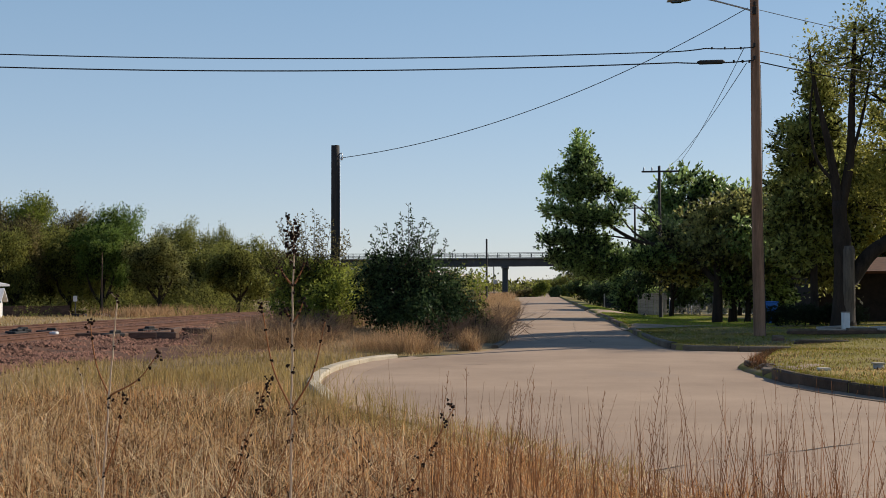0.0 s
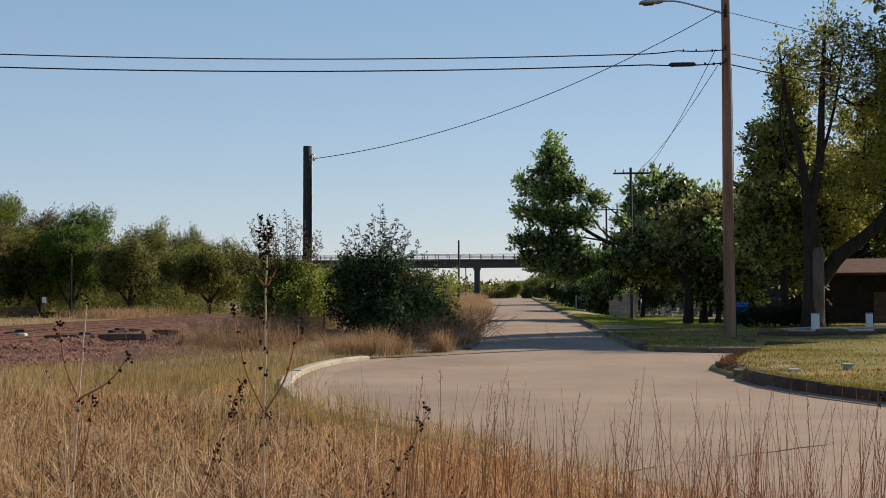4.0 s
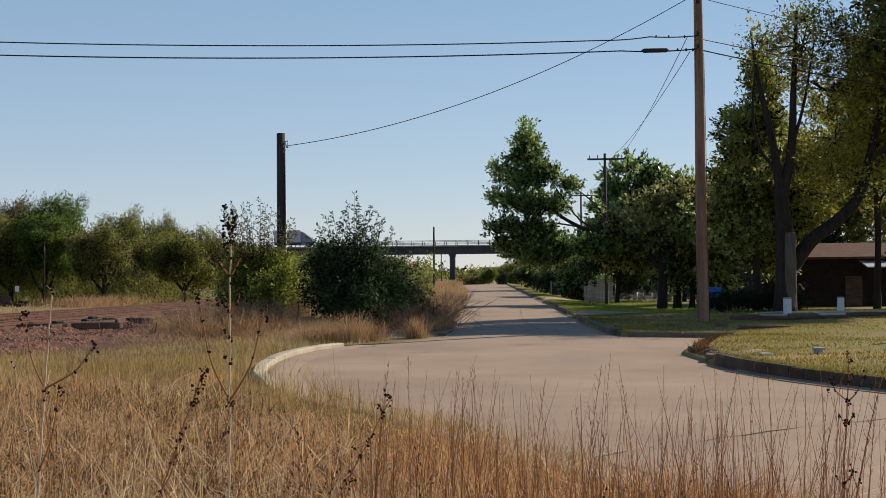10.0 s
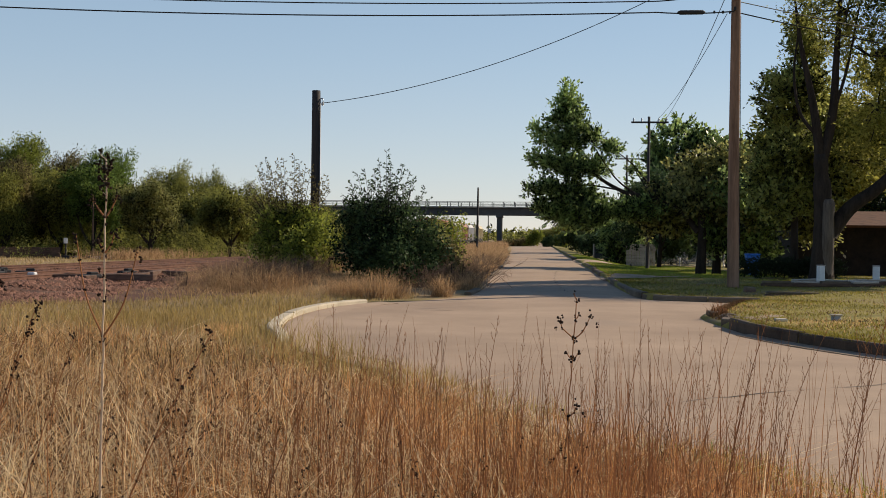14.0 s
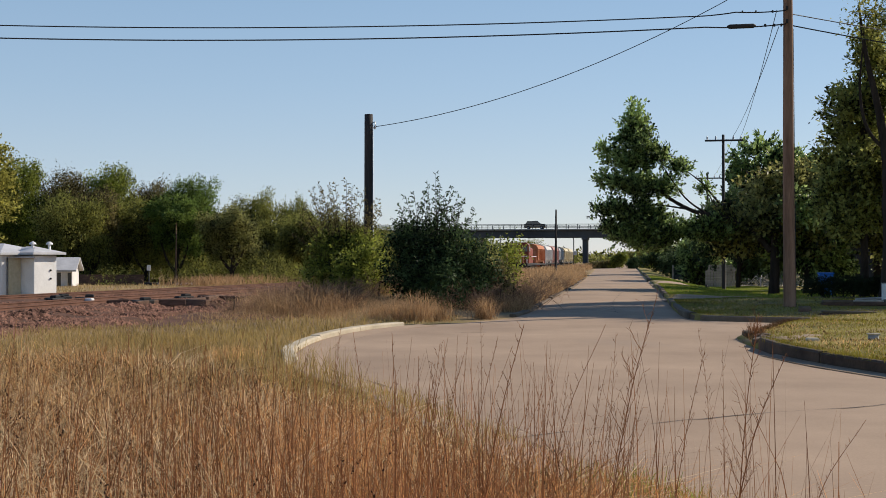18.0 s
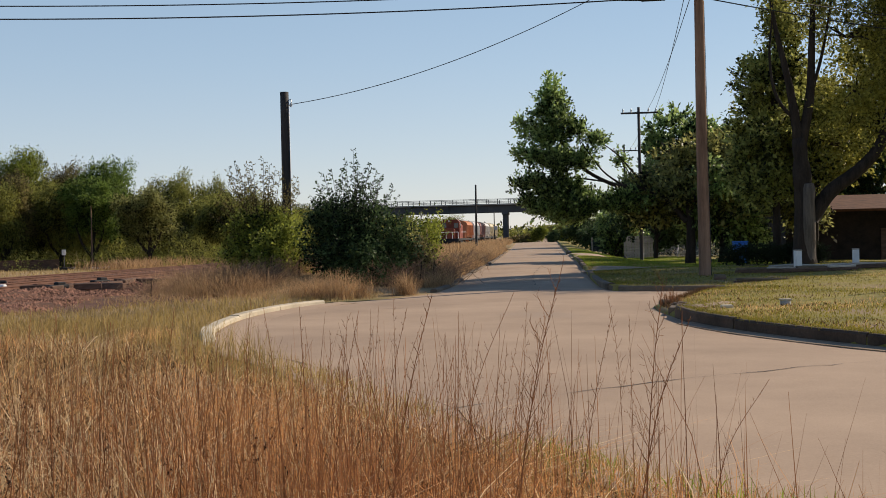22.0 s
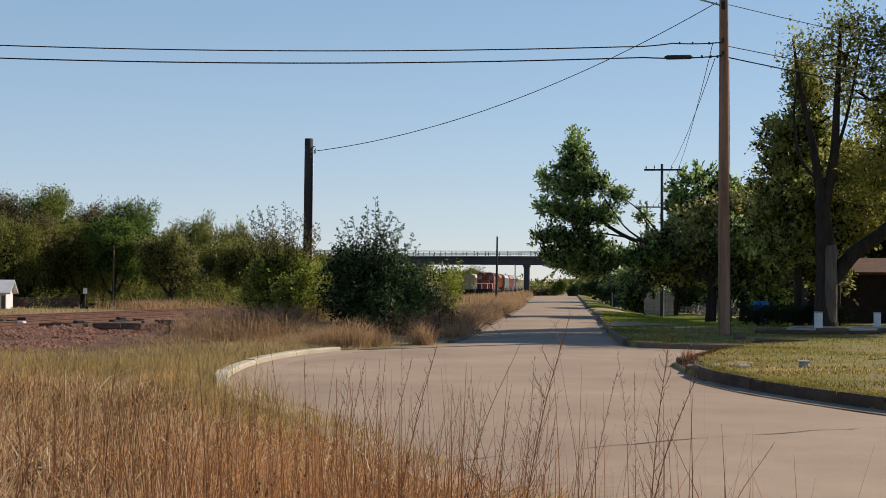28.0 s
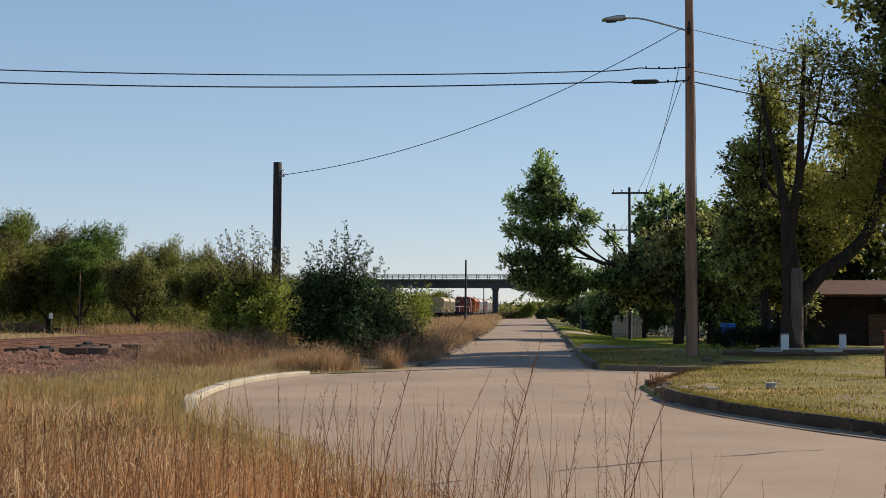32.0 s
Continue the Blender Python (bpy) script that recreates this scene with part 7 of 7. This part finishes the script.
    p = np.stack([x, y, ground_z(x, y)], 1)
    p = p[(x < x_left(y) - 0.25) & camera_clear(p, 1.2) & clump(rng, p, 0.5, 2.1) & (rng.random(len(y)) < (0.08 + 0.92 * smooth01(3.6, 2.1, x)) * (0.35 + 0.65 * smooth01(-0.4, 1.5, x)))]
    blades("rusty_stems", p, rng.uniform(0.45, 1.28, len(p)), rng.uniform(0.0036, 0.006, len(p)), M_STALK, 51, 0.17, "thin rusty upright stems at the road edge")
    y = rng.uniform(2.2, 5.2, 9000)
    x = rng.uniform(-1.6, 3.6, len(y))
    p = np.stack([x, y, ground_z(x, y)], 1)
    p = p[(x < x_left(y) - 0.3) & camera_clear(p, 1.7)]
    p[:, 2] += 0.42 * rng.random(len(p)) ** 1.2
    blades("broken_straws", p, rng.uniform(0.07, 0.24, len(p)), rng.uniform(0.004, 0.009, len(p)), M_TANGLE, 54, 2.8, "pale broken straws lying crosswise")
    y = rng.uniform(3.6, 8.0, 5200)
    x = rng.uniform(-1.8, 2.6, len(y))
    p = np.stack([x, y, ground_z(x, y)], 1)
    p = p[(x < x_left(y) - 0.4) & camera_clear(p, 1.7) & (patch(p, 2.6, 12) > 0.45)]
    p[:, 2] += 0.3 * rng.random(len(p))
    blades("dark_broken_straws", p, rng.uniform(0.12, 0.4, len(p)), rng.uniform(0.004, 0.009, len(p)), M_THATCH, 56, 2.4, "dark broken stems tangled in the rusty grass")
    # wispy olive grass hiding the road edge
    y = rng.uniform(6.5, 18.4, 7600)
    x = x_left(y) - 0.08 - 1.5 * rng.random(len(y)) ** 1.2
    p = np.stack([x, y, ground_z(x, y)], 1)
    p = p[clump(rng, p, 0.6, 1.4)]
    blades("edge_grass", p, rng.uniform(0.15, 0.62, len(p)) * (0.55 + 0.6 * patch(p, 1.1, 7)) * (0.35 + 0.65 * smooth01(12.0, 16.5, p[:, 1])), rng.uniform(0.004, 0.008, len(p)), M_MEADOW, 55, 0.45, "wispy olive grass along the road edge")
    # green shoots along the gutter
    y = rng.uniform(5, 9.5, 1600)
    x = x_left(y) - 0.05 - 0.7 * rng.random(len(y))
    p = np.stack([x, y, ground_z(x, y)], 1)
    p = p[clump(rng, p, 0.6, 1.6)]
    blades("gutter_shoots", p, rng.uniform(0.05, 0.2, len(p)), rng.uniform(0.006, 0.012, len(p)), M_GREENGRASS, 6, 0.6, "green shoots along the gutter")
    y = rng.uniform(46, 104, 44000)
    x = x_right(y) + 0.2 + 9 * rng.random(len(y)) ** 1.3
    p = np.stack([x, y, ground_z(x, y)], 1)
    p = p[((y > 50.8) | (y < 46.6)) & ((y < 71.5) | (y > 84.5) | (x > x_right(y) + 2.3))]
    blades("far_lawn_grass", p, rng.uniform(0.04, 0.09, len(p)), rng.uniform(0.014, 0.026, len(p)), M_GREENGRASS, 17, 0.7, "bright green lawn grass in the far yard")
    # lawn
    y = 16 + 60 * rng.random(150000) ** 1.7
    x = x_right(y) + 0.15 + 14 * rng.random(len(y)) ** 1.4
    p = np.stack([x, y, ground_z(x, y)], 1)
    p = p[clump(rng, p, 0.4, 0.7)]
    blades("lawn_grass", p, rng.uniform(0.02, 0.055, len(p)), rng.uniform(0.008, 0.016, len(p)), M_LAWNBLADE, 7, 0.7, "short green lawn grass with worn patches")
    y = 16 + 34 * rng.random(22000) ** 1.4
    x = x_right(y) + 0.2 + 11 * rng.random(len(y)) ** 1.4
    p = np.stack([x, y, ground_z(x, y)], 1)
    p = p[rng.random(len(p)) < np.clip(2.2 * patch(p * np.array([0.5, 1.6, 1]), 1.3, 6) - 1.1, 0, 1)]
    blades("dead_lawn_thatch", p, rng.uniform(0.02, 0.06, len(p)), rng.uniform(0.01, 0.02, len(p)), M_THATCH, 18, 1.2, "brown dead thatch streaks in the lawn")
    y = 17 + 40 * rng.random(26000) ** 1.5
    x = x_right(y) + 0.12 + 11 * rng.random(len(y)) ** 1.5
    p = np.stack([x, y, ground_z(x, y)], 1)
    p = p[rng.random(len(p)) < np.clip(1.9 * patch(p, 0.9, 5) - 0.75, 0, 1)]
    blades("worn_lawn_grass", p, rng.uniform(0.02, 0.07, len(p)), rng.uniform(0.007, 0.014, len(p)), M_STRAW, 13, 1.0, "dry worn patches in the lawn")
    # ragged turf along the kerb and the crumbled corner
    line = curve_points([(5.08, 22.9, 0), (5.25, 21.4, 0), (5.71, 19.7, 0), (6.33, 18.2, 0), (6.89, 17.1, 0), (7.24, 16.5, 0), (7.9, 15.5, 0), (9.2, 13.9, 0), (12.5, 10.6, 0)], 0.02)
    q = line[rng.integers(0, len(line), 5200)]
    q[:, :2] += rng.normal(0, 0.03, (len(q), 2)) + np.array([0.8, 0.6]) * (0.06 + 0.3 * rng.random((len(q), 1)) ** 1.5)
    q[:, 2] = 0.165
    blades("kerb_turf", q, rng.uniform(0.05, 0.11, len(q)) * (0.6 + 0.6 * patch(q, 3.0, 2)), rng.uniform(0.006, 0.012, len(q)), M_LAWNBLADE, 15, 0.9, "ragged lawn edge hanging over the kerb")
    y = rng.uniform(24.6, 31.5, 1500)
    x = x_right(y) + 0.15 + 0.35 * rng.random(len(y))
    p = np.stack([x, y, ground_z(x, y)], 1)
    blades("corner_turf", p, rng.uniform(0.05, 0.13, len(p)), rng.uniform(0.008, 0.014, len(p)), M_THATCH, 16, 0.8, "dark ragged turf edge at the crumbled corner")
    # dry verge along the far road and round the bushes
    y = 39 + 70 * rng.random(15000) ** 1.3
    x = x_left(y) - 0.15 - np.abs(rng.normal(0, 1.5, len(y)))
    p = np.stack([x, y, ground_z(x, y)], 1)
    blades("verge_grass", p, rng.uniform(0.2, 0.75, len(p)), rng.uniform(0.010, 0.022, len(p)), M_BRUSH, 8, 0.75, "rusty dry verge grass along the far road")
    y = rng.uniform(31, 48, 14000)
    x = rng.uniform(-9.4, -2.0, len(y))
    p = np.stack([x, y, ground_z(x, y)], 1)
    p = p[(x < x_left(y) - 0.1) & clump(rng, p, 0.7, 1.5) & (rng.random(len(y)) < np.where((y > 34) & (y < 44) & (x > -6), 0.08, 0.6))]
    blades("brush_grass", p, rng.uniform(0.08, 0.34, len(p)), rng.uniform(0.008, 0.018, len(p)), M_BRUSH, 9, 1.5, "pale dry brush round the bushes")
    y = rng.uniform(33.5, 46, 14000)
    x = rng.normal(-7.2, 1.1, len(y))
    p = np.stack([x, y, ground_z(x, y)], 1)
    p = p[clump(rng, p, 0.6, 2.2) & (x < -5.6) & (x > -8.9)]
    blades("tan_brush", p, rng.uniform(0.2, 0.85, len(p)) * (0.5 + 0.7 * patch(p, 1.6, 8)), rng.uniform(0.008, 0.018, len(p)), M_BRUSH, 19, 1.3, "tan dead brush heaped before the bushes")
    y = rng.normal(35.6, 1.5, 5200)
    x = rng.normal(-6.6, 1.1, len(y))
    p = np.stack([x, y, ground_z(x, y)], 1)
    p[:, 2] += 0.55 * rng.random(len(p)) * np.exp(-((x + 6.6) / 1.4) ** 2 - ((y - 35.8) / 1.6) ** 2)
    p = p[clump(rng, p, 0.5, 3.1)]
    blades("dead_brush_heap", p, rng.uniform(0.1, 0.34, len(p)), rng.uniform(0.006, 0.014, len(p)), M_BRUSH, 20, 2.8, "pale heap of dead brush and straw")
    y = rng.uniform(75, 230, 16000)
    x = rng.uniform(-13, -4, len(y))
    p = np.stack([x, y, ground_z(x, y)], 1)
    p = p[x < x_left(y) - 0.5]
    blades("trackside_grass", p, rng.uniform(0.3, 1.0, len(p)), rng.uniform(0.02, 0.05, len(p)), M_BRUSH, 10, 0.8, "tall dry grass between road and tracks")
    y = rng.uniform(98, 122, 3000)
    x = -34.6 + rng.normal(0, 1.7, len(y))
    p = np.stack([x, y, ground_z(x, y)], 1)
    blades("rank_dry_grass", p, rng.uniform(0.3, 1.2, len(p)), rng.uniform(0.03, 0.07, len(p)), M_BRUSH, 14, 1.1, "tall rank dry grass before the wood")
    y = rng.uniform(60, 170, 16000)
    x = -24 - 45 * rng.random(len(y)) ** 1.2
    p = np.stack([x, y, ground_z(x, y)], 1)
    blades("field_grass", p, rng.uniform(0.05, 0.28, len(p)), rng.uniform(0.03, 0.07, len(p)), M_FIELD, 12, 0.6, "pale dry grass beyond the tracks")


G = (1 + 5 ** 0.5) / 2
BUR_V = [unit(np.array(d)) for d in ((-1, G, 0), (1, G, 0), (-1, -G, 0), (1, -G, 0), (0, -1, G), (0, 1, G), (0, -1, -G), (0, 1, -G), (G, 0, -1), (G, 0, 1), (-G, 0, -1), (-G, 0, 1))]
BUR_F = ((0, 11, 5), (0, 5, 1), (0, 1, 7), (0, 7, 10), (0, 10, 11), (1, 5, 9), (5, 11, 4), (11, 10, 2), (10, 7, 6), (7, 1, 8), (3, 9, 4), (3, 4, 2), (3, 2, 6), (3, 6, 8), (3, 8, 9), (4, 9, 5), (2, 4, 11), (6, 2, 10), (8, 6, 7), (9, 8, 1))


def burs(rng, spots, scale=0.8):
    """Knobbly dark seed heads: (centre, size) each a bunch of small burs."""
    v, f = [], []
    for c, s in spots:
        for _ in range(max(3, int(8 * s))):
            r = 0.0042 * scale * rng.uniform(0.45, 1.2) * (0.8 + 0.25 * s)
            o = np.array(c) + rng.normal(0, 0.0045 * scale, 3) * np.array([1, 1, 1.8]) * s
            b = len(v)
            v += [o + np.array(d) * r * rng.uniform(0.75, 1.25) for d in BUR_V]
            f += [[b + i for i in t] for t in BUR_F]
    return raw("seed_fluff", np.array(v), np.array(f), [M_SEED])


def weed(x, y, h, lean, seed, label, forks=(), heads=(), pale=False, thick=0.0042, bur=0.8):
    """A tall dead weed: bent stem, forks of (height, tips dx, dy, dz), bur heads up the stem at the given heights."""
    rng = np.random.default_rng(seed)
    z = float(ground_z(x, y))
    top = thing("dry_weed", x, y, z, label, "weed", "tall dead weeds")
    wood = M_PALESTEM if pale else M_STALK
    lx, ly = lean
    spine = curve_points([(0, 0, -0.05), (lx * 0.2, ly * 0.2, h * 0.35), (lx * 0.55 + rng.normal(0, 0.006), ly * 0.55, h * 0.7), (lx, ly, h)], 0.04)
    part("stem", tubes("stem", [(spine + np.column_stack([rng.normal(0, 0.0015, (len(spine), 2)), np.zeros(len(spine))]), np.linspace(thick, thick * 0.4, len(spine)), 6)], wood), None, top)
    on = lambda q: spine[np.argmin(np.abs(spine[:, 2] - q))]
    spots = []
    for q, tips in forks:
        a = on(q)
        spots.append((a, 0.9))
        for dx, dy, dz in tips:
            e = a + np.array([dx, dy, dz])
            m = a + np.array([dx * 0.62, dy * 0.6, dz * 0.42]) + rng.normal(0, 0.004, 3)
            line = curve_points([a, m, e], 0.02)
            part("branch", tubes("branch", [(line, np.linspace(thick * 0.6, thick * 0.28, len(line)), 5)], M_STALK), None, top)
            spots += [(e, 1.1), (line[len(line) * 3 // 4], 0.5), (e + np.array([0.012 * np.sign(dx), 0, -0.02]), 0.7), (line[len(line) // 2], 0.3)]
    for q, n in heads:
        a = on(q)
        spots.append((a, n))
        w = a + np.array([rng.choice((-1, 1)) * rng.uniform(0.01, 0.022), rng.normal(0, 0.008), 0.02]) * bur
        part("branch", tubes("branch", [([a, (a + w) / 2 + np.array([0, 0, -0.004]), w], (0.0014, 0.0012, 0.001), 5)], wood), None, top)
        spots.append((w, 0.7 * n))
    tagged(part("seed_fluff", burs(rng, spots, bur), None, top), kind="stuff")
    return top


def plume(x, y, h, lean, seed, label, bush=0.2, thick=0.0032, low=0.5):
    """A tall thin stalk with a fine open spray: side twigs shorten towards the tip and carry small twiglets."""
    rng = np.random.default_rng(seed)
    z = float(ground_z(x, y))
    top = thing("plume_weed", x, y, z, label, "weed", "tall plume weeds")
    lx, ly = lean
    spine = curve_points([(0, 0, -0.05), (lx * 0.25, ly * 0.3, h * 0.4), (lx * 0.58 + rng.normal(0, 0.01), ly * 0.65, h * 0.75), (lx, ly, h)], 0.025)
    part("stem", tubes("stem", [(spine, np.linspace(thick, thick * 0.25, len(spine)), 6)], M_STALK), None, top)
    lines, v, f = [], [], []
    k0 = int(len(spine) * low)
    for k in range(k0, len(spine) - 1):
        if rng.random() < 0.12:
            continue
        t = (k - k0) / (len(spine) - k0)
        a = rng.normal(0 if k % 2 else math.pi, 0.7)
        L = h * bush * rng.uniform(0.25, 0.9) * (0.25 + 0.75 * (1 - t)) * min(1, 0.4 + 3 * t)
        d = np.array([math.cos(a) * 0.5, math.sin(a) * 0.35, 0.85])
        e = spine[k] + d * L + np.array([0, 0, 0.12 * L])
        m = spine[k] + d * L * 0.5 - np.array([0, 0, 0.04 * L])
        fat = thick / 0.0032
        lines.append(([spine[k], m, e], (0.0009 * fat, 0.0007 * fat, 0.0005), 3))
        for q in np.arange(0.35, 1.0, max(0.16, 0.018 / L)):
            o = spine[k] * (1 - q) + e * q
            w = o + unit(d + rng.normal(0, 0.6, 3)) * min(0.03, L * 0.35)
            lines.append(([o, (o + w) / 2, w], (0.0006, 0.0006, 0.0005), 3))
            b = len(v)
            r = 0.0013 * rng.uniform(0.6, 1.4)
            v += [w + np.array(g) * r for g in ((1, 0, 0), (-0.5, 0.8, 0), (-0.5, -0.8, 0), (0, 0, 2.2))]
            f += [[b, b + 1, b + 3], [b + 1, b + 2, b + 3], [b + 2, b, b + 3]]
    tagged(part("spray", tubes("spray", lines, M_STALK), None, top), kind="stuff")
    tagged(part("seed_fluff", raw("seed_fluff", np.array(v), np.array(f), [M_STALK]), None, top), kind="stuff")


def build_weeds():
    weed(0.05, 3.8, 1.97, (0.02, 0), 301, "very tall dead weed with dark seed heads", [(1.33, [(-0.11, 0.02, 0.36), (0.11, 0.03, 0.3)]), (1.64, [(0.035, 0, 0.07), (-0.03, 0.01, 0.05)]), (1.78, [(-0.045, 0.0, 0.06), (0.04, 0.01, 0.08)])],
         [(1.46, 0.7), (1.56, 0.8), (1.83, 1.2), (1.87, 1.4), (1.91, 1.6), (1.94, 1.5), (1.97, 1.3)], True, 0.0066, 1.2)
    weed(-0.9, 4.5, 1.74, (0.09, 0), 302, "tall pale-stemmed dead weed with dark burs", [(1.34, [(-0.09, 0.02, 0.3), (0.2, 0.0, 0.17)]), (1.02, [(0.07, 0.02, 0.32)])], [(1.3, 0.6), (1.55, 0.7), (1.74, 1.0)], True, 0.0072, 1.35)
    weed(-0.17, 3.0, 1.48, (0.34, 0), 303, "dark dead weed with knobbly burs", [(1.16, [(0.05, 0, 0.14)])], [(1.24, 0.7), (1.34, 0.9), (1.4, 1.2), (1.44, 1.4), (1.47, 1.4)], False, 0.0038, 0.8)
    weed(-0.08, 3.15, 1.38, (0.3, 0), 307, "slender dark dead weed with small burs", [], [(1.0, 0.5), (1.15, 0.6), (1.28, 0.9), (1.37, 1.1)], False, 0.003, 0.75)
    weed(0.22, 3.0, 1.41, (0.46, 0), 304, "slanting dark dead weed with burs", [(1.1, [(0.05, 0.02, 0.1)])], [(1.0, 0.6), (1.17, 0.8), (1.25, 0.9), (1.31, 1.0), (1.36, 1.3), (1.4, 1.2)], False, 0.0038, 0.8)
    weed(1.6, 2.26, 1.585, (0.09, 0), 305, "dark dead weed with small seed heads on short branches", [(1.5, [(0.035, 0, 0.05), (-0.028, 0, 0.04)]), (1.33, [(0.02, 0, 0.03)])], [(1.26, 0.7), (1.35, 0.7), (1.44, 0.9), (1.46, 0.9), (1.54, 0.7), (1.58, 0.9)], False, 0.003, 0.62)
    weed(-0.62, 4.1, 1.45, (-0.2, 0.05), 306, "pale leaning dead weed stem", [], [(1.2, 0.4), (1.44, 0.7)], True, 0.0028)
    for k, (x, h, lean, bush) in enumerate(((2.76, 1.54, 0.25, 0.17), (2.28, 1.44, 0.24, 0.09), (3.27, 1.48, 0.11, 0.16), (3.2, 1.33, 0.28, 0.11), (3.0, 1.34, 0.19, 0.06), (3.45, 1.08, 0.32, 0.06), (2.48, 1.43, 0.34, 0.07), (2.2, 1.38, 0.2, 0.06))):
        plume(x, 4.6 + 0.03 * k, h, (lean, 0), 311 + k, "dark stalk with a fine open spray", bush, 0.0044 if bush > 0.08 else 0.0032, 0.5)
    rng = np.random.default_rng(320)
    for k in range(18):
        y = rng.uniform(3.0, 6.0)
        x = rng.uniform(-0.36 * y, 0.16 * y) + 0.9
        h = rng.uniform(0.7, 1.15)
        heads = [(h * q, rng.uniform(0.5, 1.2)) for q in (0.72, 0.84, 0.93, 0.97, 1.0)]
        weed(x, y, h, (rng.normal(0.08, 0.14), 0), 520 + k, "low dark dead weed with a few burs", [(h * 0.8, [(0.05, 0.0, 0.08)])] if k % 2 else [], heads, False, 0.0026, 0.75)
    for k in range(18):
        y = rng.uniform(4.0, 6.6)
        x = rng.uniform(1.0, 3.1) if k > 2 else rng.uniform(3.1, 4.2)
        plume(x, y, rng.uniform(0.95, 1.42), (rng.normal(0.1, 0.07), 0), 360 + k, "thin reddish stalk with a small spray", rng.uniform(0.05, 0.09), 0.0026, 0.55)
    for k in range(48):
        y = rng.uniform(4.4, 8.5)
        plume(rng.uniform(-2.8, 1.0), y, rng.uniform(0.75, 1.2), (rng.normal(0.05, 0.09), 0), 420 + k, "thin brown stalk standing above the meadow", rng.uniform(0.03, 0.07), 0.0026, rng.uniform(0.5, 0.7))
    for k in range(30):
        y = rng.uniform(4.3, 6.2)
        plume(rng.uniform(0.2, 2.1), y, rng.uniform(1.05, 1.45), (rng.normal(0.05, 0.08), 0), 620 + k, "tall brown stalk with a thin spray", rng.uniform(0.04, 0.09), 0.0036, rng.uniform(0.5, 0.65))
    for k in range(70):
        y = rng.uniform(3.8, 7.2)
        x = rng.uniform(0.2, 3.0)
        plume(x, y, rng.uniform(0.85, 1.4), (rng.normal(0.08, 0.08), 0), 330 + k, "thin dark stalk with a small spray", rng.uniform(0.02, 0.05), 0.0026, rng.uniform(0.6, 0.75))


# ---- what moves ----
def motions():
    # the train rolls away north, gathering speed
    zt = lambda y: float(rail_z(y)) + 0.0
    for ob, off in TRAIN:
        rows = []
        for t in np.arange(0, 32.1, 2.0):
            rear = 116 + 1.99 * t + 0.056 * t * t
            y = rear + off
            rows.append((float(t), pose(TRACKS[0], y, zt(y))))
        walk(ob, rows)
    z = 5.75 + 1.86
    truck, car_a, car_b = VEHICLES
    def ride(ob, t0, v, lane, turn, x0, x1):
        # x reaches -8.57 at t0
        ta, tb = t0 + (x0 + 8.57) / v, t0 + (x1 + 8.57) / v
        rows = [(0.0, pose(x0 - 2 * np.sign(v), lane, z, 0, 0, turn)), (ta, pose(x0, lane, z, 0, 0, turn))]
        rows += [(ta + (tb - ta) * k / 6, pose(x0 + (x1 - x0) * k / 6, lane, z, 0, 0, turn)) for k in range(1, 7)]
        rows += [(32.0, pose(x1 + 2 * np.sign(v), lane, z, 0, 0, turn))]
        walk(ob, rows)
    ride(truck, 11.78, 18.5, 248.2, 0, -92, 76)
    ride(car_a, 12.3, -14.7, 251.8, 180, 70, -92)
    ride(car_b, 18.53, 18.8, 248.2, 0, -92, 66)
    bird, wings = BIRD
    rows = [(0.0, pose(22, 52, 15, 0, 0, 170)), (18.8, pose(9.5, 40, 13.5, 0, 0, 178))] + [(t, pose(x, y, zz, 0, 0, 178)) for t, x, y, zz in BIRD_PATH] + [(24.0, pose(-34, 44, 9, 0, 0, 178)), (32.0, pose(-60, 50, 12, 0, 0, 178))]
    walk(bird, rows)
    for s, w in zip((-1, 1), wings):
        rows = [(float(t), pose(0, 0, 0.03, 34 * s * math.sin(t * 11.0), 0, 0)) for t in np.arange(19.0, 22.01, 0.1)]
        walk(w, [(0.0, pose(0, 0, 0.03))] + rows + [(32.0, pose(0, 0, 0.03))])


BIRD_PATH = [(19.6, 2.89, 40, 8.87), (19.8, 1.31, 40, 8.11), (20.0, -0.38, 40, 7.9), (20.2, -2.26, 40, 7.78), (20.4, -4.03, 40, 7.73), (20.6, -6.17, 40, 7.12), (20.8, -7.59, 40, 6.89), (21.0, -10.27, 40, 6.49), (21.2, -12.06, 40, 6.3), (21.7, -16.8, 40, 5.9)]

build_ground()
build_road()
build_gutter()
build_kerbs()
build_drives()
build_railway()
build_poles()
build_trees()
build_bushes()
build_shrubs()
build_far_trees()
build_bridge()
build_train()
VEHICLES = build_vehicles()
build_shed()
build_houses()
BIRD = build_trackside()
build_grass()
build_weeds()
motions()
